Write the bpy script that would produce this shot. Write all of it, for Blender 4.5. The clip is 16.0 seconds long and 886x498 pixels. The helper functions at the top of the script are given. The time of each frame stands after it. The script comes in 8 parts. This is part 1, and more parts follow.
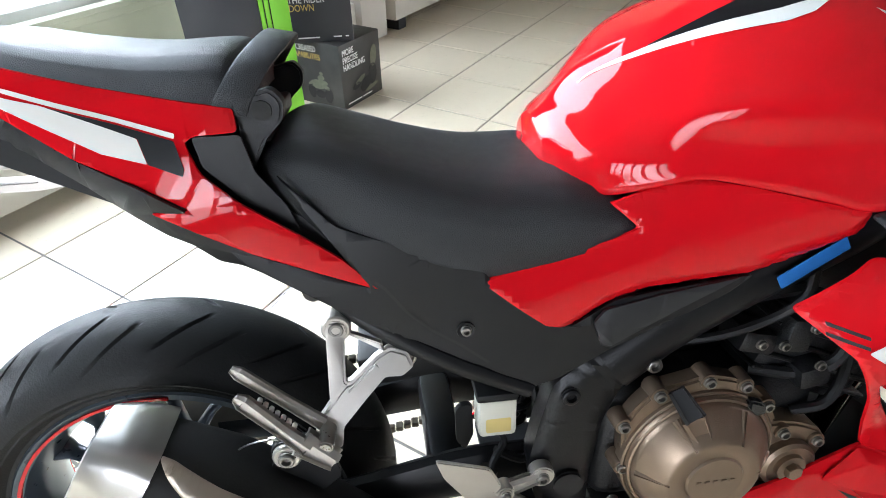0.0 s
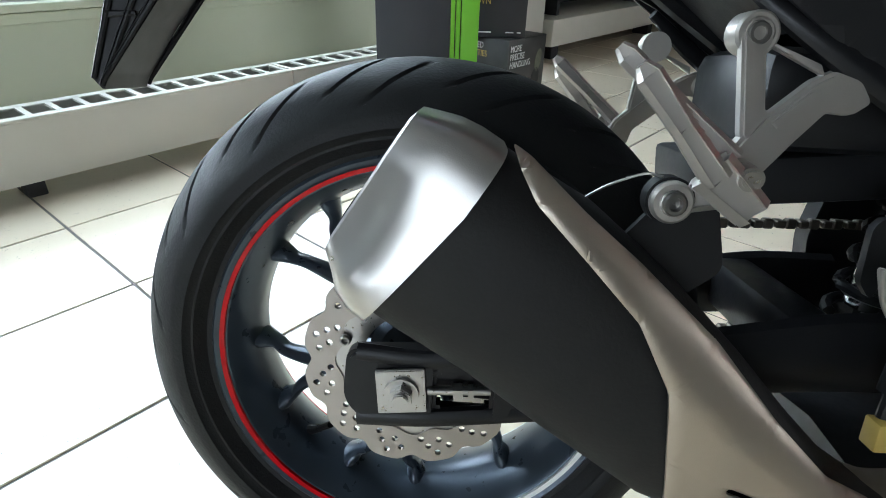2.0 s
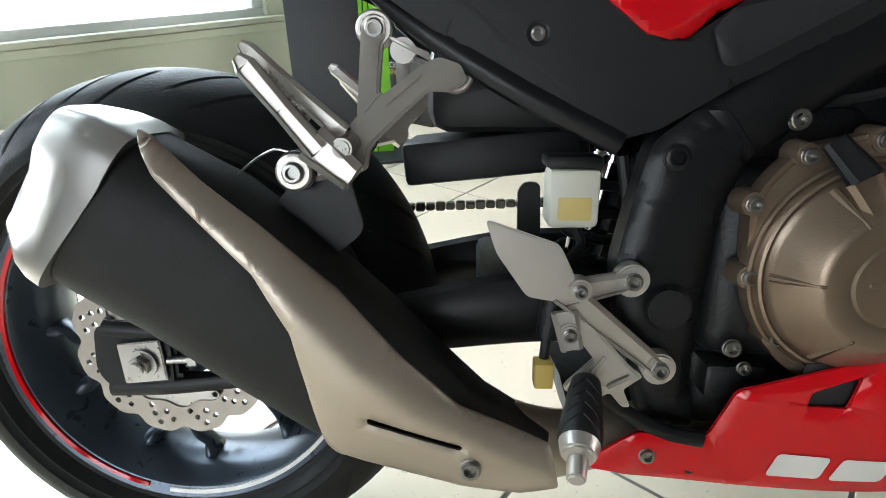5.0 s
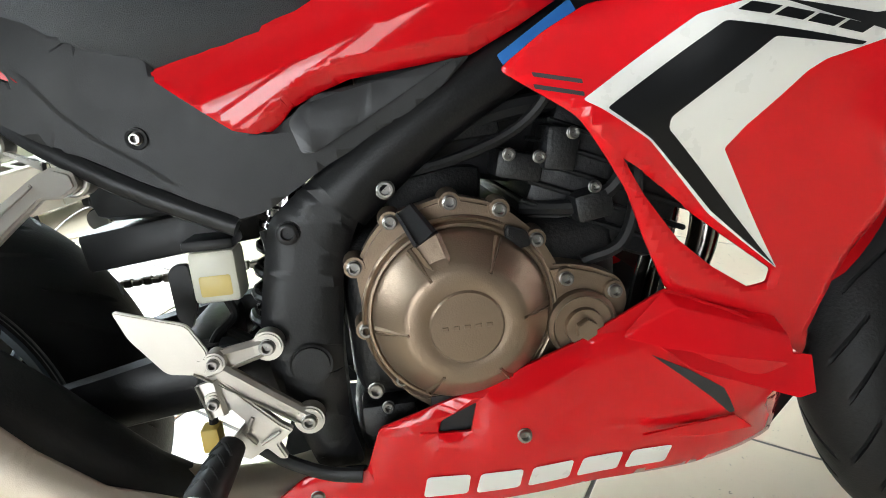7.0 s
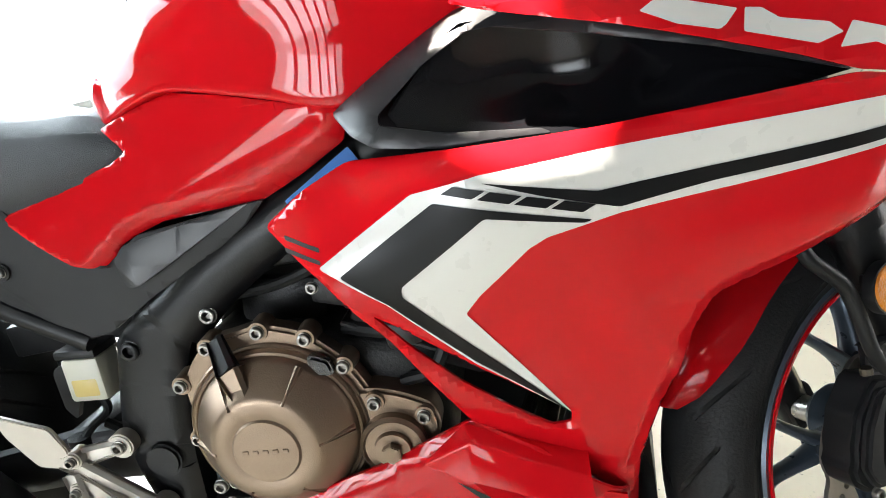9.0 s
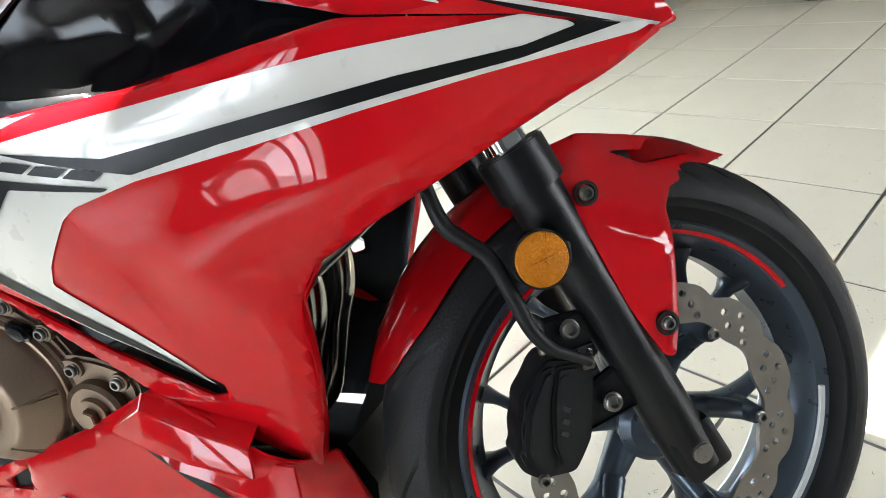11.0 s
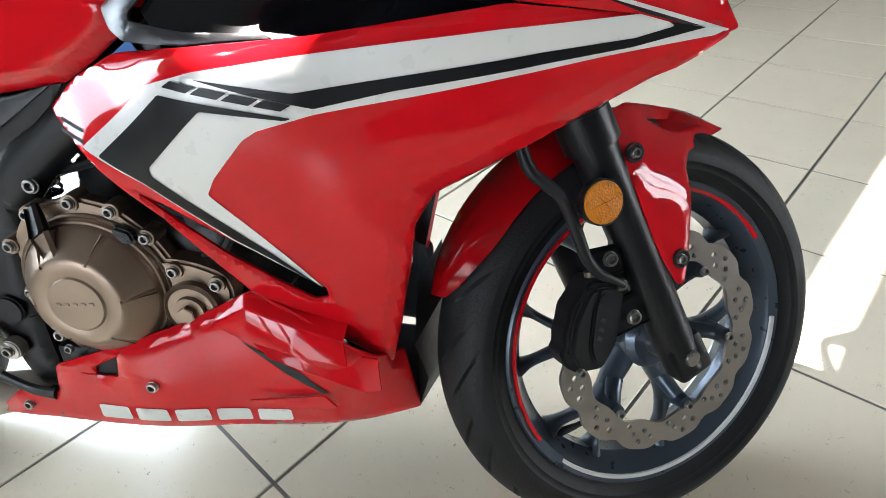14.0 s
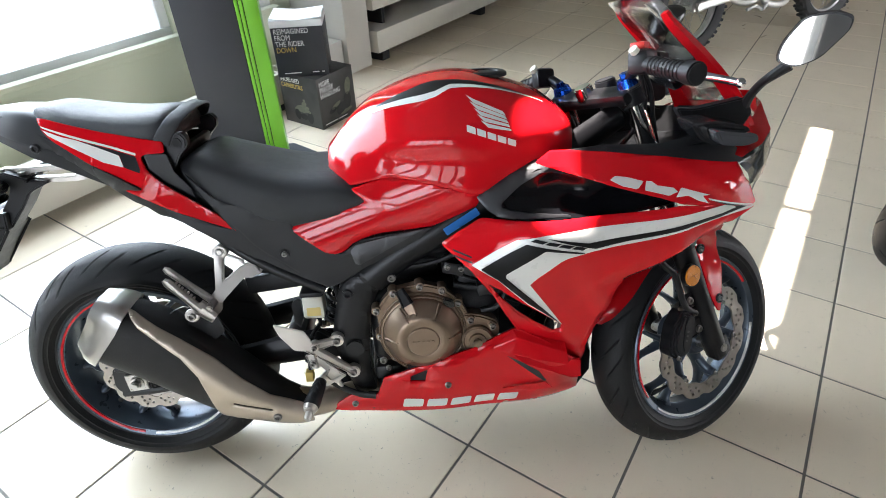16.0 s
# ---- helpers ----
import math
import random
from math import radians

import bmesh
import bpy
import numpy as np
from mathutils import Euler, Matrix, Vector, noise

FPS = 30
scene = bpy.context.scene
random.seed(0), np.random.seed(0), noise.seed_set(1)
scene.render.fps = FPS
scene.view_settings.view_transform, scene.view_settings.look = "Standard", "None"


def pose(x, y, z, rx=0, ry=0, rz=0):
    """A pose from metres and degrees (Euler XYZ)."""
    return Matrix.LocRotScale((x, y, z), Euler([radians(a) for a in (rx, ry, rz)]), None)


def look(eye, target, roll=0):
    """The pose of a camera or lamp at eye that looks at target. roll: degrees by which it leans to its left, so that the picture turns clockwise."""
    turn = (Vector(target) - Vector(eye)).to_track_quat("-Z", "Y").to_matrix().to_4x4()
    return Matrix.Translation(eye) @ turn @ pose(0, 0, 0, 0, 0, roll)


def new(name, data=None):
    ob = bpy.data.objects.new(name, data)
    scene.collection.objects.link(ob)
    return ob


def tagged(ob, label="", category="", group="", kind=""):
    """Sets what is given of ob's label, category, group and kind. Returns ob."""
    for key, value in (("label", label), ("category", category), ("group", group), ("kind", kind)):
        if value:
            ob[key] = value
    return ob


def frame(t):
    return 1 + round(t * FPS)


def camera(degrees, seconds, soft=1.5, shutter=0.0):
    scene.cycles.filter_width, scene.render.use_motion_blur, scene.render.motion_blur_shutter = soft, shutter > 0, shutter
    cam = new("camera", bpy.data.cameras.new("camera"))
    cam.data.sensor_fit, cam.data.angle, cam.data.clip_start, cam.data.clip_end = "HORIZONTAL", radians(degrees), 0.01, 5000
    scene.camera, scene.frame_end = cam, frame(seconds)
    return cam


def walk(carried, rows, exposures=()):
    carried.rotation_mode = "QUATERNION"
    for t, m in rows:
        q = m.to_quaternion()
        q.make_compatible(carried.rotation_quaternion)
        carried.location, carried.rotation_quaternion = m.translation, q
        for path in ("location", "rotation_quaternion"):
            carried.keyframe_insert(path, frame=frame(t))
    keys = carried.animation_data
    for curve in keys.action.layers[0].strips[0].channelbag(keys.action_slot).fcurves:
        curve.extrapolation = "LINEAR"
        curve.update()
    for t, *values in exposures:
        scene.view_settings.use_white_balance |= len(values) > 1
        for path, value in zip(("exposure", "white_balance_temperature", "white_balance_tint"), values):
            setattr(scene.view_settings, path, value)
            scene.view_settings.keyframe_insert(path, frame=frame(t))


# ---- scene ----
cam = camera(75.4, 16.0, soft=0.95)
PATH = [
    (0, (0.329, -0.442, 1.09), (0.5, 1.135, -0.129), -0.7),
    (0.5, (0.207, -0.443, 0.988), (0.268, 1.175, -0.187), -0.4),
    (1, (0.122, -0.445, 0.881), (0.093, 1.224, -0.22), -0.1),
    (1.5, (0.075, -0.444, 0.783), (0.005, 1.257, -0.266), 0.4),
    (2, (0.059, -0.451, 0.705), (-0.043, 1.286, -0.281), 1.7),
    (2.5, (0.054, -0.458, 0.651), (-0.061, 1.281, -0.332), 2.3),
    (3, (0.069, -0.464, 0.635), (-0.083, 1.282, -0.33), 2.3),
    (3.2, (0.086, -0.47, 0.632), (-0.072, 1.273, -0.336), 2.6),
    (5.3, (0.398, -0.53, 0.706), (0.323, 1.254, -0.195), -2.2),
    (5.5, (0.432, -0.538, 0.711), (0.383, 1.248, -0.187), -2.7),
    (6, (0.508, -0.548, 0.729), (0.544, 1.238, -0.172), -3.7),
    (6.5, (0.582, -0.551, 0.737), (0.698, 1.236, -0.153), -4.2),
    (7, (0.635, -0.556, 0.758), (0.77, 1.235, -0.121), -4.8),
    (7.5, (0.705, -0.539, 0.789), (0.814, 1.233, -0.132), -4.9),
    (8, (0.771, -0.531, 0.818), (0.805, 1.214, -0.158), -5.4),
    (8.5, (0.844, -0.522, 0.848), (0.785, 1.22, -0.134), -7.7),
    (9, (0.956, -0.508, 0.875), (0.702, 1.245, -0.055), -10.0),
    (9.5, (1.091, -0.489, 0.887), (0.717, 1.274, 0.021), -12.7),
    (10, (1.198, -0.459, 0.868), (0.728, 1.279, -0.003), -14.0),
    (10.2, (1.231, -0.448, 0.855), (0.75, 1.281, -0.027), -14.3),
    (12.3, (1.414, -0.439, 0.726), (0.89, 1.094, -0.446), -13.0),
    (12.5, (1.414, -0.446, 0.725), (0.899, 1.081, -0.46), -12.5),
    (13, (1.398, -0.465, 0.732), (0.917, 1.051, -0.481), -11.1),
    (13.5, (1.328, -0.498, 0.774), (0.945, 1.044, -0.441), -7.9),
    (14, (1.207, -0.566, 0.873), (0.941, 1.019, -0.318), -6.5),
    (14.5, (1.049, -0.671, 1.019), (0.832, 0.92, -0.174), -6.1),
    (15, (0.934, -0.764, 1.152), (0.775, 0.824, -0.054), -5.5),
    (15.5, (0.83, -0.897, 1.269), (0.769, 0.701, 0.068), -4.0),
    (16, (0.704, -1.003, 1.358), (0.761, 0.609, 0.176), -2.2),
]
walk(cam, [(t, look(eye, target, roll)) for t, eye, target, roll in PATH],
     [(0.0, 3.5, 6500, 16), (1.0, 3.1, 6400, 14), (3.0, 2.5, 6200, 9), (5.5, 3.25, 6800, 12), (8.0, 3.7, 6950, 12), (9.5, 3.65, 6750, 12),
      (12.5, 3.55, 6300, 12), (13.2, 3.5, 6300, 12), (14.0, 3.45, 6400, 14), (16.0, 3.2, 6500, 16)])

# ---- world, sun and window light ----
ROOM = radians(53.12)                      # the room's walls and tiles stand at this angle to the bike
U = Vector((math.cos(ROOM), math.sin(ROOM), 0.0))
V = Vector((math.sin(ROOM), -math.cos(ROOM), 0.0))
SUN_B, SUN_A = -0.56, -0.12                 # the sun's way per metre of height, along b and a
TO_SUN = (V * SUN_B + U * SUN_A + Vector((0, 0, 1))).normalized()
SUN_ELEV = math.asin(TO_SUN.z)


def uv(a, b, z=0.0):
    """A place by its distance along the window wall (a), from it into the room (b) and its height."""
    return U * a + V * b + Vector((0, 0, z))


world = bpy.data.worlds.new("sky")
scene.world = world
world.use_nodes = True
sky = world.node_tree.nodes.new("ShaderNodeTexSky")
sky.sky_type = "NISHITA"
sky.sun_disc = False
sky.sun_elevation = SUN_ELEV
sky.sun_rotation = math.atan2(TO_SUN.x, TO_SUN.y)
world.node_tree.links.new(sky.outputs[0], world.node_tree.nodes["Background"].inputs[0])
world.node_tree.nodes["Background"].inputs[1].default_value = 0.05

sun = new("sun", bpy.data.lights.new("sun", "SUN"))
sun.data.energy, sun.data.angle, sun.data.color = 5.0, radians(0.5), (1.0, 0.95, 0.87)
sun.matrix_world = look(TO_SUN * 20, (0, 0, 0))


def window_light(name, centre, inward, width, height, watts, color=(0.71, 0.88, 1.0), spread=160):
    """The sky's light that comes in at a window's opening."""
    lamp = new(name, bpy.data.lights.new(name, "AREA"))
    lamp.data.shape, lamp.data.size, lamp.data.size_y = "RECTANGLE", width, height
    lamp.data.energy, lamp.data.color = watts, color
    lamp.data.spread = radians(spread)
    lamp.matrix_world = look(centre, Vector(centre) + Vector(inward))
    return lamp


window_light("window_light_1", uv(-0.1, -2.0, 1.5), V - Vector((0, 0, 0.5)), 4.2, 1.9, 20, spread=130)
window_light("window_light_2", uv(-4.62, 1.6, 1.55), U, 2.2, 1.5, 6)
window_light("window_light_3", uv(5.2, 6.15, 1.6), -V - U * 0.25 - Vector((0, 0, 0.15)), 2.8, 1.9, 4)

# ---- materials ----
MATS = {}


def mat(name, color, rough=0.5, metal=0.0, coat=0.0, vary=0.12, scale=12.0, grain=0.0, grain_scale=300.0, spec=0.5,
        rough_vary=0.1, dust=0.0, apart=False):
    """A surface with large uneven stains (vary) and fine relief (grain)."""
    if name in MATS:
        return MATS[name]
    m = bpy.data.materials.new(name)
    m.use_nodes = True
    nt = m.node_tree
    p = nt.nodes["Principled BSDF"]
    p.inputs["Metallic"].default_value = metal
    p.inputs["Specular IOR Level"].default_value = spec
    p.inputs["Coat Weight"].default_value = coat
    p.inputs["Coat Roughness"].default_value = 0.025
    co = nt.nodes.new("ShaderNodeTexCoord")
    big = nt.nodes.new("ShaderNodeTexNoise")
    big.inputs["Scale"].default_value = scale
    big.inputs["Detail"].default_value = 6
    where = co.outputs["Object"]
    if apart:                               # each piece takes its own patch of the pattern
        info = nt.nodes.new("ShaderNodeObjectInfo")
        mul = nt.nodes.new("ShaderNodeMath")
        mul.operation = "MULTIPLY"
        mul.inputs[1].default_value = 37.0
        add = nt.nodes.new("ShaderNodeVectorMath")
        nt.links.new(info.outputs["Random"], mul.inputs[0])
        nt.links.new(co.outputs["Object"], add.inputs[0])
        nt.links.new(mul.outputs[0], add.inputs[1])
        where = add.outputs[0]
    nt.links.new(where, big.inputs["Vector"])
    mix = nt.nodes.new("ShaderNodeMix")
    mix.data_type = "RGBA"
    c = Vector(color)
    mix.inputs[6].default_value = (*(c * (1 - vary)), 1)
    mix.inputs[7].default_value = (*[min(1, v * (1 + vary) + dust) for v in c], 1)
    nt.links.new(big.outputs["Fac"], mix.inputs[0])
    nt.links.new(mix.outputs[2], p.inputs["Base Color"])
    mr = nt.nodes.new("ShaderNodeMapRange")
    mr.inputs["To Min"].default_value = max(0.02, rough - rough_vary)
    mr.inputs["To Max"].default_value = min(1, rough + rough_vary)
    small = nt.nodes.new("ShaderNodeTexNoise")
    small.inputs["Scale"].default_value = scale * 4
    small.inputs["Detail"].default_value = 5
    nt.links.new(where, small.inputs["Vector"])
    nt.links.new(small.outputs["Fac"], mr.inputs["Value"])
    nt.links.new(mr.outputs["Result"], p.inputs["Roughness"])
    if grain:
        fine = nt.nodes.new("ShaderNodeTexNoise")
        fine.inputs["Scale"].default_value = grain_scale
        fine.inputs["Detail"].default_value = 4
        nt.links.new(co.outputs["Object"], fine.inputs["Vector"])
        bump = nt.nodes.new("ShaderNodeBump")
        bump.inputs["Strength"].default_value = grain
        bump.inputs["Distance"].default_value = 0.002
        nt.links.new(fine.outputs["Fac"], bump.inputs["Height"])
        nt.links.new(bump.outputs["Normal"], p.inputs["Normal"])
    MATS[name] = m
    return m


def glass_mat(name, color, rough=0.02, alpha_like=True):
    if name in MATS:
        return MATS[name]
    m = bpy.data.materials.new(name)
    m.use_nodes = True
    p = m.node_tree.nodes["Principled BSDF"]
    p.inputs["Base Color"].default_value = (*color, 1)
    p.inputs["Roughness"].default_value = rough
    p.inputs["Transmission Weight"].default_value = 1.0
    p.inputs["IOR"].default_value = 1.45
    MATS[name] = m
    return m


def lens_mat(name, color, rough=0.3):
    """Moulded prismatic reflector plastic."""
    if name in MATS:
        return MATS[name]
    m = mat(name, color, rough, coat=0.25, vary=0.2, scale=40, spec=0.3)
    nt = m.node_tree
    vor = nt.nodes.new("ShaderNodeTexVoronoi")
    vor.inputs["Scale"].default_value = 420
    co = nt.nodes.new("ShaderNodeTexCoord")
    nt.links.new(co.outputs["Object"], vor.inputs["Vector"])
    bump = nt.nodes.new("ShaderNodeBump")
    bump.inputs["Strength"].default_value = 0.35
    bump.inputs["Distance"].default_value = 0.003
    nt.links.new(vor.outputs["Distance"], bump.inputs["Height"])
    nt.links.new(bump.outputs["Normal"], nt.nodes["Principled BSDF"].inputs["Normal"])
    return m


RED = mat("red paint", (0.62, 0.0060, 0.0110), 0.4, coat=1.0, vary=0.04, scale=6, spec=0.0)
RED.node_tree.nodes["Principled BSDF"].inputs["Coat IOR"].default_value = 1.42
WHITE_DECAL = mat("white decal", (0.72, 0.71, 0.67), 0.3, coat=0.8, vary=0.03)
BLACK_DECAL = mat("black decal", (0.006, 0.006, 0.007), 0.34, spec=0.22, vary=0.1)
MATT_BLACK = mat("matt black plastic", (0.0095, 0.0095, 0.0105), 0.46, spec=0.33, vary=0.25, scale=18, grain=0.07, grain_scale=700)
SATIN_BLACK = mat("satin black plastic", (0.022, 0.022, 0.024), 0.36, spec=0.5, vary=0.1, scale=12)
GLOSS_BLACK = mat("gloss black plastic", (0.009, 0.009, 0.010), 0.22, coat=0.3, vary=0.15)
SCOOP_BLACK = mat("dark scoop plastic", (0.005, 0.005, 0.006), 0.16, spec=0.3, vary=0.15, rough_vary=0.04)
FRAME_BLACK = mat("black frame enamel", (0.0065, 0.0065, 0.0075), 0.36, spec=0.3, vary=0.2, scale=25, grain=0.08, grain_scale=400)
SEAT_VINYL = mat("black seat vinyl", (0.017, 0.0185, 0.021), 0.5, vary=0.2, scale=20, grain=0.5, grain_scale=1100)
RUBBER = mat("tyre rubber", (0.008, 0.008, 0.0085), 0.55, spec=0.26, vary=0.35, scale=14, grain=0.25, grain_scale=350, dust=0.004)
RIM_METAL = mat("gunmetal wheel enamel", (0.066, 0.084, 0.108), 0.28, metal=0.5, vary=0.07, scale=14, rough_vary=0.02)
SILVER = mat("silver stripe paint", (0.68, 0.67, 0.65), 0.35, metal=0.15, vary=0.05)
STEEL = mat("bright steel", (0.36, 0.35, 0.33), 0.28, metal=1.0, vary=0.03, scale=60, rough_vary=0.02)
BOLT_STEEL = mat("dull bolt steel", (0.27, 0.26, 0.245), 0.34, metal=1.0, vary=0.05, scale=60, rough_vary=0.03)
HEADER = mat("polished header steel", (0.40, 0.38, 0.35), 0.17, metal=1.0, vary=0.06, scale=6, rough_vary=0.03)
CHROME = mat("chrome", (0.8, 0.8, 0.8), 0.08, metal=1.0, vary=0.05, rough_vary=0.04)
CAST = mat("cast aluminium", (0.50, 0.47, 0.43), 0.38, metal=0.75, vary=0.1, scale=30, rough_vary=0.05, grain=0.06, grain_scale=500)
BRUSHED = mat("satin muffler steel", (0.45, 0.39, 0.32), 0.38, metal=0.8, vary=0.1, scale=8, grain=0.08, grain_scale=900)
CAP_STEEL = mat("satin silver end cap", (0.5, 0.485, 0.46), 0.32, metal=0.95, vary=0.08, scale=10, grain=0.06, grain_scale=900)
MUFFLER_BLACK = mat("matt black muffler coat", (0.0095, 0.009, 0.009), 0.6, spec=0.35, vary=0.15, scale=10, grain=0.15)
BRONZE = mat("bronze engine paint", (0.24, 0.175, 0.125), 0.36, metal=0.75, vary=0.12, scale=16, grain=0.12, grain_scale=600)
ENGINE_BLACK = mat("black engine casting", (0.011, 0.011, 0.012), 0.45, metal=0.2, vary=0.3, scale=30, grain=0.35, grain_scale=300)
DISC_STEEL = mat("brake disc steel", (0.33, 0.30, 0.27), 0.38, metal=0.85, vary=0.1, scale=50, rough_vary=0.04)
HOSE = mat("rubber hose", (0.009, 0.009, 0.0095), 0.5, spec=0.3, vary=0.3, scale=40)
AMBER = lens_mat("amber reflector", (0.62, 0.20, 0.006))
RED_LENS = lens_mat("red reflector", (0.65, 0.02, 0.01))
SMOKE = mat("smoked lens", (0.05, 0.05, 0.055), 0.1, coat=1.0)
FLUID = mat("yellow brake fluid", (0.72, 0.56, 0.20), 0.35, vary=0.1, scale=40)
RESERVOIR = mat("milky reservoir plastic", (0.70, 0.68, 0.58), 0.4, vary=0.06)
BLUE = mat("blue anodised", (0.01, 0.09, 0.5), 0.25, metal=0.9)
BLUE_LABEL = mat("blue label", (0.022, 0.17, 0.52), 0.45, spec=0.25, vary=0.08)
LABEL_INK = mat("label ink", (0.01, 0.015, 0.03), 0.4)
RADIATOR = mat("radiator fins", (0.34, 0.33, 0.32), 0.45, metal=0.7, vary=0.2, scale=60)
MIRROR = mat("mirror glass", (0.9, 0.9, 0.9), 0.03, metal=1.0, vary=0.01, rough_vary=0.01)
CLEAR = glass_mat("clear screen", (0.96, 0.96, 0.97))
CAST_MARK = mat("dark grey marking", (0.035, 0.034, 0.033), 0.5, vary=0.1)
CHAIN = mat("chain steel", (0.15, 0.13, 0.105), 0.4, metal=0.9, vary=0.3, scale=60)

TILE = mat("beige floor tile", (0.79, 0.68, 0.52), 0.24, vary=0.05, scale=7, rough_vary=0.012, apart=True, spec=0.7)
_nt = TILE.node_tree
_co = _nt.nodes.new("ShaderNodeTexCoord")
_pit = _nt.nodes.new("ShaderNodeTexNoise")
_pit.inputs["Scale"].default_value = 42
_pit.inputs["Detail"].default_value = 3
_pit.inputs["Distortion"].default_value = 1.5
_nt.links.new(_co.outputs["Generated"], _pit.inputs["Vector"])
_ramp = _nt.nodes.new("ShaderNodeMapRange")
_ramp.inputs["From Min"].default_value, _ramp.inputs["From Max"].default_value = 0.69, 0.73
_nt.links.new(_pit.outputs["Fac"], _ramp.inputs["Value"])
_scuff = _nt.nodes.new("ShaderNodeMix")
_scuff.data_type = "RGBA"
_p = _nt.nodes["Principled BSDF"]
_nt.links.new(_p.inputs["Base Color"].links[0].from_socket, _scuff.inputs[6])
_scuff.inputs[7].default_value = (0.36, 0.31, 0.25, 1)
_nt.links.new(_ramp.outputs["Result"], _scuff.inputs[0])
_nt.links.new(_scuff.outputs[2], _p.inputs["Base Color"])
GROUT = mat("grey grout", (0.17, 0.15, 0.135), 0.85, vary=0.3, scale=20, grain=0.4)
WALL_GREEN = mat("pale green wall paint", (0.62, 0.65, 0.50), 0.6, vary=0.03, scale=3, grain=0.1)
# for walls out of view: darkened so they bounce and reflect less light
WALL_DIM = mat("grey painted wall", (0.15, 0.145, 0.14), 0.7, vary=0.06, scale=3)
WALL_WHITE = mat("off-white wall paint", (0.55, 0.53, 0.48), 0.6, vary=0.04, scale=3, grain=0.1)
# unseen ceiling, darkened below real white to cut bounce light and reflections
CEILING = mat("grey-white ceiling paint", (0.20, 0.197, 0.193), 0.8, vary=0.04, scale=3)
FRAME_WHITE = mat("white window frame", (0.72, 0.74, 0.72), 0.4, vary=0.04)
HEATER_PAINT = mat("cream heater enamel", (0.56, 0.54, 0.47), 0.4, vary=0.05, scale=8, grain=0.05)
DARK = mat("dark inside", (0.02, 0.02, 0.02), 0.8)
STAND_BLACK = mat("charcoal display panel", (0.028, 0.032, 0.042), 0.5, vary=0.1, scale=5)
STAND_GREEN = mat("lime green display edge", (0.16, 0.50, 0.03), 0.35, vary=0.05)
BOX_BLACK = mat("printed black cardboard", (0.028, 0.03, 0.036), 0.45, vary=0.25, scale=9)
BOX_PIC = mat("printed grey scene cardboard", (0.034, 0.033, 0.030), 0.45, vary=0.85, scale=11)
INK_OLIVE = mat("olive print", (0.13, 0.14, 0.095), 0.5, vary=0.35, scale=60)
INK_DARK = mat("dark print", (0.010, 0.010, 0.010), 0.5, vary=0.2)
CARD_WHITE = mat("white cardboard flap", (0.74, 0.74, 0.74), 0.6, vary=0.04)
INK_WHITE = mat("white print", (0.8, 0.8, 0.8), 0.5, vary=0.02)
INK_GOLD = mat("gold print", (0.6, 0.42, 0.1), 0.5, vary=0.02)
OUTSIDE = bpy.data.materials.new("bright day outside")
OUTSIDE.use_nodes = True
_e = OUTSIDE.node_tree.nodes["Principled BSDF"]
_e.inputs["Base Color"].default_value = (0.8, 0.83, 0.85, 1)
_e.inputs["Emission Color"].default_value = (0.93, 0.97, 1.0, 1)
_e.inputs["Emission Strength"].default_value = 0.45


# ---- mesh helpers ----
def finish(bm, smooth=True, angle=35):
    bmesh.ops.recalc_face_normals(bm, faces=bm.faces)
    me = bpy.data.meshes.new("mesh")
    bm.to_mesh(me)
    bm.free()
    if smooth:
        me.shade_smooth()
        me.set_sharp_from_angle(angle=radians(angle))
    return me


def part(name, bm, material, parent, label="", smooth=True, angle=35):
    """Links a bmesh as one mesh object under a thing or a part."""
    me = finish(bm, smooth, angle)
    me.name = name
    me.materials.append(material)
    if material is RED:
        me.materials.append(MATT_BLACK)     # the unpainted inside of the body panels
    ob = new(name, me)
    ob.parent = parent
    if label:
        ob["label"] = label
    return ob


def mirrored(ob, name=None):
    """The same part on the other side of its thing (y turned round)."""
    o = new(name or ob.name.split(".")[0], ob.data)
    o.parent = ob.parent
    o.matrix_basis = Matrix.Diagonal((1, -1, 1, 1)) @ ob.matrix_basis
    if "label" in ob.keys():
        o["label"] = ob["label"]
    return o


def thing(name, label, category, matrix=None, group="", kind=""):
    e = new(name)
    e.empty_display_size = 0.1
    if matrix is not None:
        e.matrix_world = matrix
    return tagged(e, label, category, group, kind)


def box(bm, centre, size, m=None, bevel=0.0, seg=2):
    made = bmesh.ops.create_cube(bm, size=1.0)["verts"]
    mm = Matrix.Translation(centre) @ (m or Matrix()) @ Matrix.Diagonal((*size, 1))
    bmesh.ops.transform(bm, matrix=mm, verts=made)
    if bevel:
        edges = list({e for v in made for e in v.link_edges})
        bmesh.ops.bevel(bm, geom=edges, offset=bevel, segments=seg, affect="EDGES", profile=0.5)
    return made


def cyl(bm, p0, p1, r0, r1=None, seg=20, bevel=0.0):
    p0, p1 = Vector(p0), Vector(p1)
    d = p1 - p0
    made = bmesh.ops.create_cone(bm, cap_ends=True, segments=seg, radius1=r0, radius2=r0 if r1 is None else r1, depth=d.length)["verts"]
    m = Matrix.Translation((p0 + p1) / 2) @ d.to_track_quat("Z", "Y").to_matrix().to_4x4()
    bmesh.ops.transform(bm, matrix=m, verts=made)
    if bevel:
        edges = [e for e in {e for v in made for e in v.link_edges} if len([f for f in e.link_faces if len(f.verts) > 4]) == 1]
        bmesh.ops.bevel(bm, geom=edges, offset=bevel, segments=2, affect="EDGES")
    return made


